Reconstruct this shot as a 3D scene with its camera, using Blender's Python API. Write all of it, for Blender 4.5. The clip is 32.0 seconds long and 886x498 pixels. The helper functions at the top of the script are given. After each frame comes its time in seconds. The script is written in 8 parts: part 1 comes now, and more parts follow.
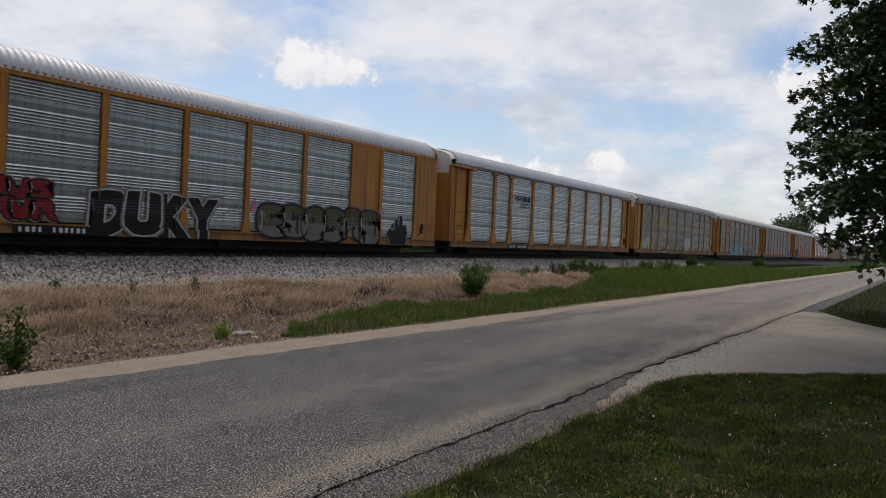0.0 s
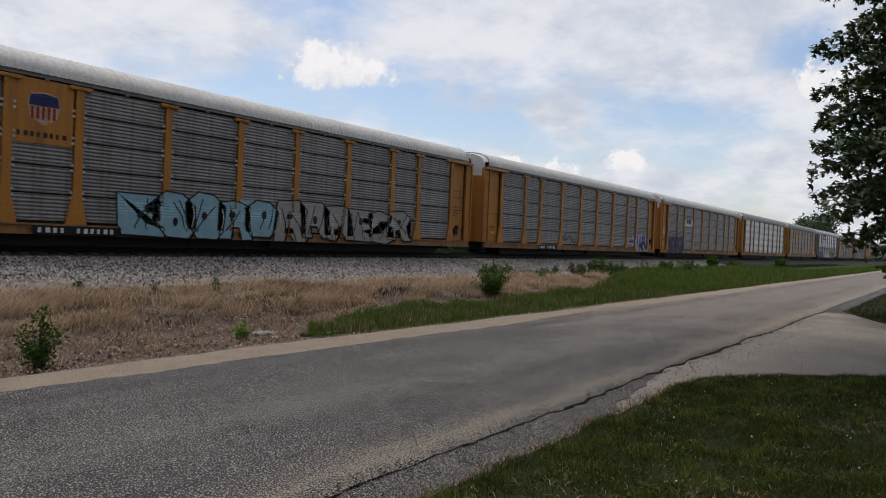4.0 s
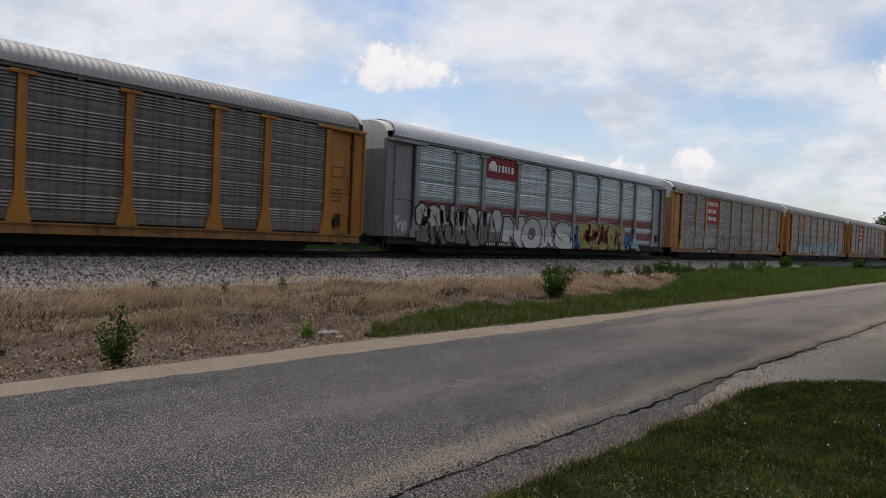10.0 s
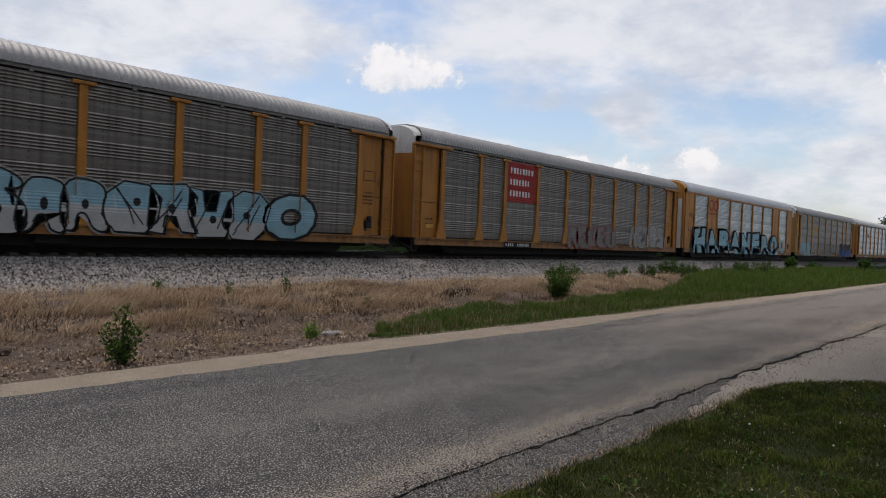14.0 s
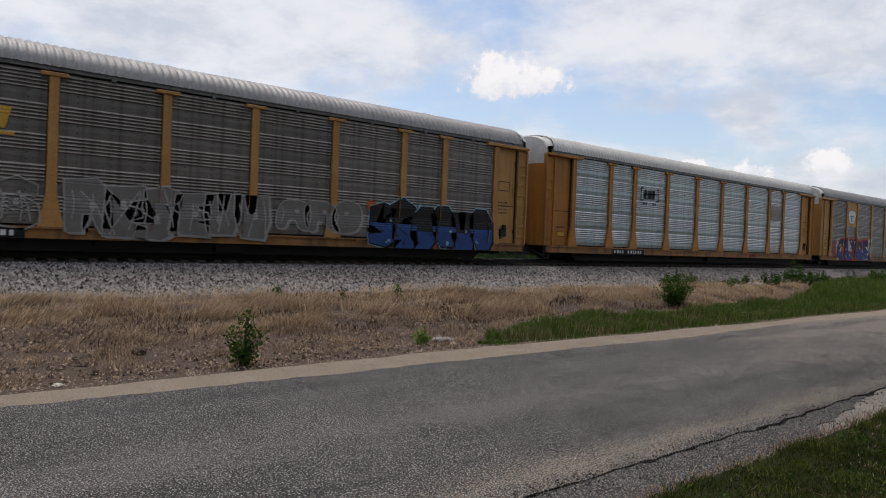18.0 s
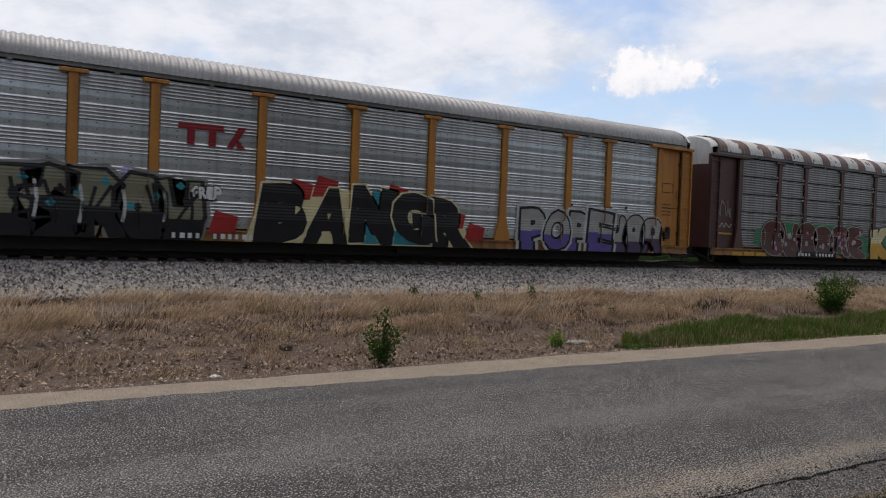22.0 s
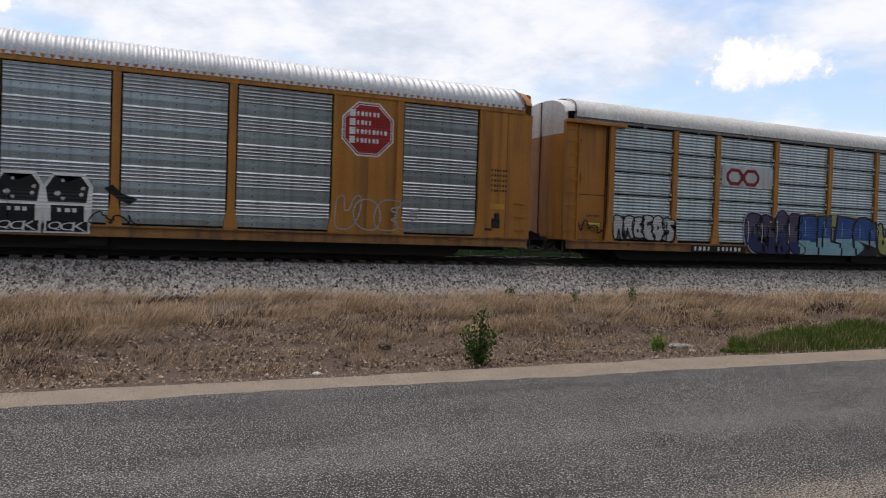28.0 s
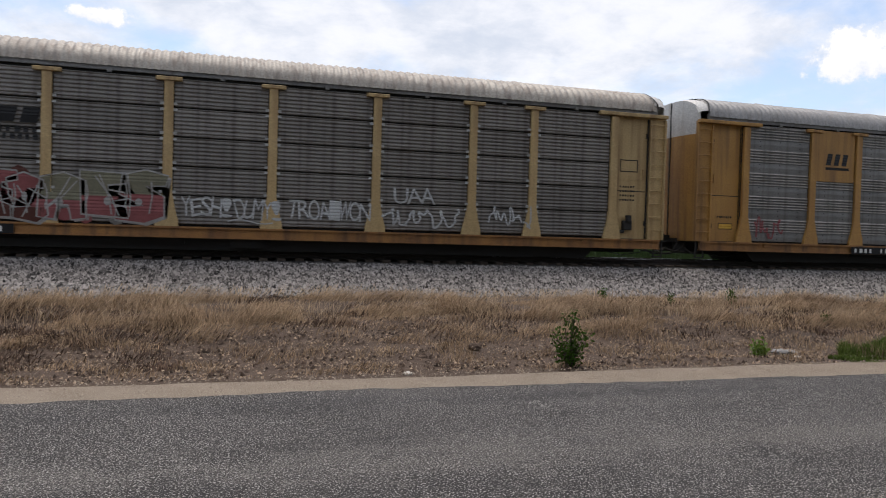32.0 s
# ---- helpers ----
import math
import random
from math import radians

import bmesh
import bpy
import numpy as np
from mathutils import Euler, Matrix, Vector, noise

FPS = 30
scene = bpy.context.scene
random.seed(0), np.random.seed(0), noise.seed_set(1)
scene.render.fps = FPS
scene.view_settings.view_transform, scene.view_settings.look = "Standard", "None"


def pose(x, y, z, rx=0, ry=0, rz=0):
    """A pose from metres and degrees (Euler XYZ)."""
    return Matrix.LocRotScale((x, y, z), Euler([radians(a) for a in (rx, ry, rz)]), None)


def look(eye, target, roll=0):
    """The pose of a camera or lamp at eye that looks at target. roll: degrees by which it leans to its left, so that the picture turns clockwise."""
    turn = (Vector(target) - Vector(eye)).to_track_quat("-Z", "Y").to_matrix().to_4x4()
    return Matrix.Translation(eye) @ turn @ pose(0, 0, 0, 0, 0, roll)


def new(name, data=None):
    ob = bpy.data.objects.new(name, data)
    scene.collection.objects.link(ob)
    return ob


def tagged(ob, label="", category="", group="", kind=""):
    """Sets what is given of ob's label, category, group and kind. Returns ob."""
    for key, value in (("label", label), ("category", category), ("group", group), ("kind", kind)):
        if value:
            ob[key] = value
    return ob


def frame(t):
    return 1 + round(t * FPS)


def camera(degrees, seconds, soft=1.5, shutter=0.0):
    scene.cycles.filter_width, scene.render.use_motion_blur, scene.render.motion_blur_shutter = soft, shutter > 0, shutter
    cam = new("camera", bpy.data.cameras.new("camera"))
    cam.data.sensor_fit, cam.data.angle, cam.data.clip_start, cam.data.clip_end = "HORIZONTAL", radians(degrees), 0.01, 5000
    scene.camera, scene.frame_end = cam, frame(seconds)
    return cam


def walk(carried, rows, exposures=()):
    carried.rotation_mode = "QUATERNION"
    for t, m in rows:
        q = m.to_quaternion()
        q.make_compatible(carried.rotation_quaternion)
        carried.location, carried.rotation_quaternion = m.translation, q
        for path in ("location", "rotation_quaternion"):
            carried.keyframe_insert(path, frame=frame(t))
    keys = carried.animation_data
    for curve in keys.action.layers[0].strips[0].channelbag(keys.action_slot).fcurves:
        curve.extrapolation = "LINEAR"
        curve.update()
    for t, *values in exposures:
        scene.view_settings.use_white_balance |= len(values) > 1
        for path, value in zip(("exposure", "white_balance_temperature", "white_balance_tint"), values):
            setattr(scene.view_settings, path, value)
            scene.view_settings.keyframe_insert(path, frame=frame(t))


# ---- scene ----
CLIP = 32.0
cam = camera(62.13, CLIP, soft=1.0, shutter=0.06)
EYE = (0.0, 0.0, 1.6)
# seconds, yaw, pitch, roll of the hand-held pan
PATH = [
    (0.0, -56.47, -0.72, -2.56), (0.5, -56.45, -0.70, -2.48), (1.0, -56.45, -0.73, -2.48), (1.5, -56.45, -0.70, -2.48),
    (2.0, -56.45, -0.73, -2.44), (2.5, -56.08, -0.73, -2.42), (3.0, -55.06, -0.75, -2.45), (3.5, -55.02, -0.76, -2.47),
    (5.5, -55.02, -0.78, -2.47), (6.0, -55.04, -0.79, -2.45), (6.5, -55.02, -0.76, -2.48), (7.0, -55.04, -0.76, -2.47),
    (7.5, -54.76, -0.77, -2.49), (8.0, -54.20, -0.78, -2.48), (8.5, -53.01, -0.80, -2.43), (9.0, -51.63, -0.93, -2.43),
    (9.5, -50.82, -0.89, -2.36), (10.0, -50.15, -0.90, -2.36), (10.5, -49.87, -0.89, -2.41), (11.0, -49.87, -0.89, -2.41),
    (11.5, -49.86, -0.91, -2.40), (12.0, -49.85, -0.91, -2.38), (12.5, -49.87, -0.90, -2.40), (13.0, -49.84, -0.90, -2.41),
    (13.5, -49.86, -0.89, -2.35), (15.5, -49.35, -0.94, -2.29), (16.0, -48.12, -0.95, -2.31), (16.5, -45.87, -1.07, -2.29),
    (17.0, -44.10, -1.09, -2.25), (17.5, -42.84, -1.07, -2.24), (18.0, -41.33, -0.67, -2.20), (18.5, -39.71, -0.65, -2.20),
    (19.0, -38.35, -0.68, -2.19), (19.5, -37.02, -0.75, -2.15), (20.0, -35.65, -0.80, -2.10), (20.5, -34.26, -0.84, -2.11),
    (21.0, -33.42, -0.86, -2.14), (21.5, -31.58, -0.92, -2.05), (22.0, -30.91, -0.95, -2.09), (22.5, -30.87, -0.94, -2.05),
    (23.0, -30.88, -0.96, -2.09), (23.5, -30.90, -0.95, -2.04), (24.0, -30.90, -0.96, -2.03), (24.5, -29.87, -0.94, -2.01),
    (25.0, -28.60, -1.01, -2.01), (25.5, -27.57, -1.03, -1.98), (27.5, -24.63, -1.11, -1.87), (28.0, -23.40, -1.15, -1.85),
    (28.5, -22.38, -1.18, -1.81), (29.0, -20.75, -1.19, -1.73), (29.5, -18.83, -1.25, -1.68), (30.0, -17.25, -1.24, -1.61),
    (30.5, -16.42, -1.32, -1.62), (31.0, -16.42, -1.33, -1.61), (31.5, -16.42, -1.32, -1.62), (32.0, -16.41, -1.28, -1.66),
]
walk(cam, [(t, pose(*EYE, 90 + p, r, y)) for t, y, p, r in PATH],
     exposures=[(t, e, 6610, 13) for t, e in ((0.0, -0.04), (13.0, -0.02), (19.0, 0.02), (24.5, 0.16), (28.5, 0.24), (32.0, 0.26))])

# ---- world and sun ----
SUN_AZ, SUN_EL = 6.0, 72.0     # degrees from +y clockwise, and above the horizon
world = bpy.data.worlds.new("sky")
scene.world = world
world.use_nodes = True


def sky_nodes():
    nt = world.node_tree
    nt.nodes.clear()
    N = nt.nodes.new

    def link(a, b):
        nt.links.new(a, b)

    def math_node(op, a, b=None, c=None, clamp=False):
        n = N("ShaderNodeMath")
        n.operation, n.use_clamp = op, clamp
        for i, val in enumerate((a, b, c)):
            if val is None:
                continue
            if isinstance(val, (int, float)):
                n.inputs[i].default_value = val
            else:
                link(val, n.inputs[i])
        return n.outputs[0]

    def smooth(val, lo, hi):
        n = N("ShaderNodeMapRange")
        n.interpolation_type = "SMOOTHSTEP"
        n.inputs["From Min"].default_value, n.inputs["From Max"].default_value = lo, hi
        link(val, n.inputs["Value"])
        return n.outputs["Result"]

    def cloud_noise(vec, scale, detail, rough, dist=0.0):
        n = N("ShaderNodeTexNoise")
        n.inputs["Scale"].default_value, n.inputs["Detail"].default_value = scale, detail
        n.inputs["Roughness"].default_value, n.inputs["Distortion"].default_value = rough, dist
        link(vec, n.inputs["Vector"])
        return n.outputs["Fac"]

    coord = N("ShaderNodeTexCoord").outputs["Generated"]
    sep = N("ShaderNodeSeparateXYZ")
    link(coord, sep.inputs[0])
    sky = N("ShaderNodeTexSky")
    sky.sky_type, sky.sun_disc = "NISHITA", False
    sky.sun_elevation, sky.sun_rotation = radians(SUN_EL), radians(SUN_AZ)
    sky.dust_density, sky.air_density = 1.5, 1.0
    blue = N("ShaderNodeMix")
    blue.data_type, blue.blend_type = "RGBA", "MULTIPLY"
    blue.inputs[0].default_value = 1.0
    link(sky.outputs[0], blue.inputs[6])
    blue.inputs[7].default_value = (SKY_GAIN, SKY_GAIN, SKY_GAIN, 1)
    def dot_with(axis):
        n = N("ShaderNodeVectorMath")
        n.operation = "DOT_PRODUCT"
        link(coord, n.inputs[0])
        n.inputs[1].default_value = axis
        return n.outputs["Value"]

    def ellipse(az, el, wide, high, base=1.0):
        """Distance from a cloud's middle in its own half widths, the height from its middle, and whether it lies ahead."""
        a, e = radians(az), radians(el)
        ahead = Vector((math.sin(a) * math.cos(e), math.cos(a) * math.cos(e), math.sin(e)))
        side = Vector((math.cos(a), -math.sin(a), 0))
        q = math_node("DIVIDE", dot_with(side), math.sin(radians(wide)))
        v = math_node("DIVIDE", dot_with(side.cross(ahead)), math.sin(radians(high)))
        u = math_node("MAXIMUM", v, math_node("MULTIPLY", v, -base))
        r = math_node("SQRT", math_node("ADD", math_node("MULTIPLY", q, q), math_node("MULTIPLY", u, u)))
        return r, v, math_node("GREATER_THAN", dot_with(ahead), 0.3)

    def blend(fac, a, b):
        n = N("ShaderNodeMix")
        n.data_type = "RGBA"
        link(fac, n.inputs[0])
        for sock, val in ((n.inputs[6], a), (n.inputs[7], b)):
            if isinstance(val, tuple):
                sock.default_value = val
            else:
                link(val, sock)
        return n.outputs[2]

    # sheet of cloud, laid out on a plane overhead, thicker in banks and open in holes
    zz = math_node("ADD", math_node("MAXIMUM", sep.outputs["Z"], 0.0), 0.30)
    flat = N("ShaderNodeCombineXYZ")
    link(math_node("DIVIDE", sep.outputs["X"], zz), flat.inputs[0])
    link(math_node("DIVIDE", sep.outputs["Y"], zz), flat.inputs[1])
    sheet = cloud_noise(flat.outputs[0], 0.9, 5, 0.55, 0.35)
    veil = cloud_noise(flat.outputs[0], 4.2, 8, 0.62, 0.25)
    fill = math_node("ADD", sheet, math_node("MULTIPLY", math_node("SUBTRACT", veil, 0.5), 0.75))
    for az, el, wide, high, weight in BANKS:
        r, _, ahead = ellipse(az, el, wide, high)
        near = math_node("MULTIPLY", smooth(r, 1.5, 0.1), ahead)
        fill = math_node("MULTIPLY_ADD", near, weight, fill)
    cover = smooth(fill, 0.26, 0.62)
    shade = smooth(math_node("ADD", math_node("MULTIPLY", cloud_noise(flat.outputs[0], 1.6, 7, 0.62, 0.3), 0.6), math_node("MULTIPLY", cloud_noise(flat.outputs[0], 7.0, 6, 0.6, 0.2), 0.4)), 0.38, 0.60)
    # cumulus heaps with lumpy tops and flat grey bases
    puff = cloud_noise(coord, 40, 8, 0.66, 0.0)
    lump = cloud_noise(coord, 9, 3, 0.5, 0.0)
    rough = math_node("ADD", math_node("MULTIPLY", math_node("SUBTRACT", puff, 0.5), -2.2), math_node("MULTIPLY", math_node("SUBTRACT", lump, 0.5), -1.6))
    heap, light = None, None
    for az, el, wide, high in HEAPS:
        r, v, ahead = ellipse(az, el, wide, high, 1.5)
        m = math_node("MULTIPLY", smooth(math_node("ADD", r, rough), 1.08, 0.62), ahead)
        top = math_node("MULTIPLY", m, smooth(math_node("ADD", v, math_node("MULTIPLY", math_node("SUBTRACT", puff, 0.5), 4.0)), -1.0, 0.7))
        heap = m if heap is None else math_node("MAXIMUM", heap, m)
        light = top if light is None else math_node("MAXIMUM", light, top)
    body = blend(shade, SHEET_DARK, SHEET_LIGHT)
    layer = blend(math_node("MULTIPLY", cover, 0.93), blue.outputs[2], body)
    layer = blend(math_node("MULTIPLY", heap, 0.92), layer, blend(light, HEAP_DARK, HEAP_LIGHT))
    bg = N("ShaderNodeBackground")
    bg.inputs["Strength"].default_value = 1.0
    link(layer, bg.inputs["Color"])
    link(bg.outputs[0], N("ShaderNodeOutputWorld").inputs["Surface"])


SKY_GAIN = 0.15
SHEET_DARK, SHEET_LIGHT = (0.57, 0.63, 0.72, 1), (0.82, 0.845, 0.88, 1)
HEAP_DARK, HEAP_LIGHT = (0.72, 0.76, 0.82, 1), (0.93, 0.93, 0.935, 1)
# azimuth, elevation, half width, half height in degrees; banks also how much they thicken or open the sheet
HEAPS = [(46.3, 12.1, 4.2, 2.0), (69.0, 6.2, 1.7, 1.6), (63.7, 5.6, 1.3, 1.0), (60.0, 5.8, 1.5, 0.8), (81.6, 11.4, 1.8, 1.8),
         (-9.5, 14.2, 2.0, 0.8), (45.0, 13.4, 1.8, 1.3)]
BANKS = [(66, 15.8, 11, 4, 0.24), (57, 16.0, 6, 3, 0.15), (74, 16.5, 6, 3, 0.15), (80.5, 14.2, 3.0, 2.2, -0.26), (72, 9.6, 6, 1.3, -0.22),
         (57.6, 8.6, 5, 1.2, -0.32), (51.8, 10.4, 2.6, 1.6, -0.22), (40, 10, 4, 1.5, -0.12), (33, 13.5, 9, 4, 0.20), (25, 9, 8, 3, 0.14), (21, 15.5, 8, 3, 0.16),
         (63.2, 9.7, 2.6, 1.5, 0.30), (78.1, 6.9, 3.0, 1.0, 0.25), (-5, 13, 5, 2, -0.10), (5, 15.5, 8, 3, 0.30), (15, 14, 6, 2.5, 0.15),
         (75, 4.5, 12, 2, 0.14), (30, 6, 16, 3, 0.10), (0, 5, 8, 3, 0.1), (28, 16, 12, 3, 0.16)]
sky_nodes()
sun = new("sun", bpy.data.lights.new("sun", "SUN"))
sun.data.energy, sun.data.angle, sun.data.color = 1.95, radians(24), (1.0, 0.95, 0.88)
sa, se = radians(SUN_AZ), radians(SUN_EL)
sun.matrix_world = look((0, 0, 50), (-50 * math.sin(sa) * math.cos(se), -50 * math.cos(sa) * math.cos(se), 50 - 50 * math.sin(se)))


# ---- materials ----
def material(name, base, rough=0.7, metal=0.0, second=None, grain=4.0, fine=60.0, mix=0.5, bump=0.2, bump_scale=None, stretch=(1, 1, 1),
             island=0.0, each=0.0, streak=None, streak_amount=0.5, translucent=0.0, spots=None):
    """A procedural surface: base and second colour mixed by coarse and fine noise, bump, and variation by piece."""
    m = bpy.data.materials.new(name)
    m.use_nodes = True
    nt = m.node_tree
    N = nt.nodes.new
    bsdf = nt.nodes["Principled BSDF"]
    second = second or tuple(c * 0.6 for c in base)
    tex = N("ShaderNodeTexCoord")
    mp = N("ShaderNodeMapping")
    mp.inputs["Scale"].default_value = stretch
    nt.links.new(tex.outputs["Object"], mp.inputs[0])

    def nz(scale, detail=4, vec=None):
        n = N("ShaderNodeTexNoise")
        n.inputs["Scale"].default_value, n.inputs["Detail"].default_value = scale, detail
        nt.links.new(vec or mp.outputs[0], n.inputs["Vector"])
        return n.outputs["Fac"]

    def mixc(fac, a, b, blend="MIX"):
        n = N("ShaderNodeMix")
        n.data_type, n.blend_type = "RGBA", blend
        for sock, val in ((n.inputs[0], fac), (n.inputs[6], a), (n.inputs[7], b)):
            if isinstance(val, (int, float)):
                sock.default_value = val
            elif isinstance(val, tuple):
                sock.default_value = (*val[:3], 1)
            else:
                nt.links.new(val, sock)
        return n.outputs[2]

    def ramp(val, lo, hi):
        n = N("ShaderNodeMapRange")
        n.inputs["From Min"].default_value, n.inputs["From Max"].default_value = lo, hi
        nt.links.new(val, n.inputs["Value"])
        return n.outputs["Result"]

    coarse, small = nz(grain), nz(fine, 3)
    col = mixc(ramp(coarse, 0.5 - 0.35 * (1 - mix) - 0.05, 0.5 + 0.35), base, second)
    col = mixc(ramp(small, 0.35, 0.65), col, mixc(0.55, col, tuple(c * 0.45 for c in base)))
    if spots:
        colour, scale, lo = spots
        col = mixc(ramp(nz(scale, 2), lo, lo + 0.05), col, colour)
    if streak:
        smap = N("ShaderNodeMapping")
        smap.inputs["Scale"].default_value = (2.6, 2.6, 0.12)
        nt.links.new(tex.outputs["Object"], smap.inputs[0])
        fac = N("ShaderNodeMath")
        fac.operation = "MULTIPLY"
        nt.links.new(ramp(nz(1.6, 6, smap.outputs[0]), 0.48, 0.72), fac.inputs[0])
        fac.inputs[1].default_value = streak_amount
        col = mixc(fac.outputs[0], col, streak)
    if each or island:
        src = N("ShaderNodeObjectInfo").outputs["Random"] if each else N("ShaderNodeNewGeometry").outputs["Random Per Island"]
        amount = each or island
        hsv = N("ShaderNodeHueSaturation")
        r = N("ShaderNodeMapRange")
        r.inputs["To Min"].default_value, r.inputs["To Max"].default_value = 1 - amount, 1 + amount
        nt.links.new(src, r.inputs["Value"])
        nt.links.new(r.outputs[0], hsv.inputs["Value"])
        nt.links.new(col, hsv.inputs["Color"])
        col = hsv.outputs[0]
    nt.links.new(col, bsdf.inputs["Base Color"])
    rr = N("ShaderNodeMapRange")
    rr.inputs["To Min"].default_value, rr.inputs["To Max"].default_value = max(0.05, rough - 0.12), min(1, rough + 0.12)
    nt.links.new(coarse, rr.inputs["Value"])
    nt.links.new(rr.outputs[0], bsdf.inputs["Roughness"])
    bsdf.inputs["Metallic"].default_value = metal
    if rough >= 0.85:
        bsdf.inputs["Specular IOR Level"].default_value = 0.15
    if bump:
        b = N("ShaderNodeBump")
        b.inputs["Strength"].default_value, b.inputs["Distance"].default_value = bump, 0.02
        nt.links.new(nz(bump_scale or fine, 5), b.inputs["Height"])
        nt.links.new(b.outputs[0], bsdf.inputs["Normal"])
    if translucent:
        tr = N("ShaderNodeBsdfTranslucent")
        nt.links.new(col, tr.inputs["Color"])
        ms = N("ShaderNodeMixShader")
        ms.inputs[0].default_value = translucent
        out = nt.nodes["Material Output"]
        nt.links.new(bsdf.outputs[0], ms.inputs[1])
        nt.links.new(tr.outputs[0], ms.inputs[2])
        nt.links.new(ms.outputs[0], out.inputs["Surface"])
    return m


def paint(name, colour, rough=0.7):
    m = material(name, colour, rough, 0, tuple(c * 0.7 for c in colour), 2.5, 40, 0.4, 0.05)
    nt = m.node_tree
    bsdf = nt.nodes["Principled BSDF"]
    bsdf.inputs["Specular IOR Level"].default_value = 0.25
    # the pressed ridges of the sheet show through the paint
    N = nt.nodes.new
    sep = N("ShaderNodeSeparateXYZ")
    nt.links.new(N("ShaderNodeTexCoord").outputs["Object"], sep.inputs[0])

    def calc(op, a, b, c=0.0):
        n = N("ShaderNodeMath")
        n.operation = op
        for sock, val in zip(n.inputs, (a, b, c)):
            if isinstance(val, float):
                sock.default_value = val
            else:
                nt.links.new(val, sock)
        return n.outputs[0]

    row = calc("WRAP", calc("SUBTRACT", sep.outputs["Z"], 0.72), 0.776, 0.0)
    inside = calc("MULTIPLY", calc("GREATER_THAN", row, 0.31), calc("GREATER_THAN", sep.outputs["Z"], 0.72))
    wave = calc("WRAP", row, 0.0916, 0.0)
    hump = N("ShaderNodeMapRange")
    hump.inputs["From Min"].default_value, hump.inputs["From Max"].default_value = 0.075, 0.025
    nt.links.new(wave, hump.inputs["Value"])
    b = N("ShaderNodeBump")
    b.inputs["Strength"].default_value, b.inputs["Distance"].default_value = 0.8, 0.028
    nt.links.new(calc("MULTIPLY", hump.outputs[0], inside), b.inputs["Height"])
    nt.links.new(b.outputs[0], bsdf.inputs["Normal"])
    return m


M = {}
M["yellow"] = material("weathered_yellow_paint", (0.49, 0.205, 0.022), 0.6, 0, (0.36, 0.14, 0.018), 0.9, 25, 0.5, 0.06, streak=(0.15, 0.06, 0.02), streak_amount=0.72, each=0.08)
M["yellow_pale"] = material("faded_yellow_paint", (0.50, 0.265, 0.07), 0.6, 0, (0.39, 0.185, 0.045), 0.9, 25, 0.5, 0.06, streak=(0.2, 0.1, 0.05), streak_amount=0.6, each=0.07)
M["cream_paint"] = material("faded_cream_paint", (0.55, 0.40, 0.19), 0.6, 0, (0.42, 0.28, 0.12), 0.9, 25, 0.5, 0.06, streak=(0.16, 0.08, 0.04), streak_amount=0.7, each=0.07)
M["yellow_dirty"] = material("grimy_yellow_paint", (0.50, 0.27, 0.065), 0.6, 0, (0.34, 0.17, 0.05), 0.9, 25, 0.5, 0.08, streak=(0.12, 0.06, 0.03), streak_amount=0.75, each=0.08)
M["sill_rust"] = material("rusty_yellow_sill_paint", (0.36, 0.17, 0.045), 0.7, 0, (0.17, 0.075, 0.035), 1.6, 30, 0.6, 0.12, streak=(0.06, 0.035, 0.025), streak_amount=0.7, each=0.06)
M["brown"] = material("dark_red_brown_paint", (0.085, 0.028, 0.022), 0.55, 0, (0.055, 0.02, 0.018), 0.9, 25, 0.5, 0.06, streak=(0.03, 0.015, 0.012), streak_amount=0.5, each=0.06)
M["grey"] = material("grey_rack_paint", (0.27, 0.285, 0.29), 0.5, 0.1, (0.2, 0.21, 0.21), 0.9, 25, 0.5, 0.06, streak=(0.1, 0.09, 0.08), streak_amount=0.5, each=0.06)
M["galv"] = material("blue_grey_galvanised_sheet", (0.40, 0.455, 0.465), 0.38, 0.75, (0.32, 0.37, 0.38), 1.3, 30, 0.5, 0.008, streak=(0.14, 0.14, 0.13), streak_amount=0.5, each=0.10)
M["galv_light"] = material("bright_galvanised_sheet", (0.50, 0.525, 0.53), 0.38, 0.8, (0.40, 0.42, 0.425), 1.3, 30, 0.5, 0.008, streak=(0.2, 0.19, 0.18), streak_amount=0.5, each=0.10)
# lighter ridge steel: the sky's light on upward faces, put into colour
M["lit_ridge"] = material("sky_lit_ridge_steel", (0.78, 0.785, 0.79), 0.33, 0.85, (0.58, 0.59, 0.595), 1.3, 30, 0.5, 0.008, streak=(0.30, 0.30, 0.29), streak_amount=0.45)
M["galv_mid"] = material("dull_grey_sheet", (0.235, 0.231, 0.224), 0.5, 0.4, (0.158, 0.156, 0.151), 1.3, 30, 0.5, 0.05, streak=(0.08, 0.07, 0.06), streak_amount=0.6, each=0.12)
M["sooty_ridge"] = material("sky_lit_sooty_steel", (0.36, 0.333, 0.30), 0.45, 0.5, (0.23, 0.21, 0.19), 1.3, 30, 0.5, 0.02, streak=(0.09, 0.08, 0.07), streak_amount=0.75)
M["sooty"] = material("soot_stained_brown_grey_sheet", (0.215, 0.20, 0.18), 0.5, 0.3, (0.12, 0.11, 0.098), 1.1, 30, 0.5, 0.06, streak=(0.04, 0.032, 0.028), streak_amount=0.65, each=0.14)
M["red_band"] = material("faded_red_sheet", (0.24, 0.055, 0.05), 0.55, 0.2, (0.16, 0.04, 0.04), 1.3, 30, 0.5, 0.05, each=0.08)
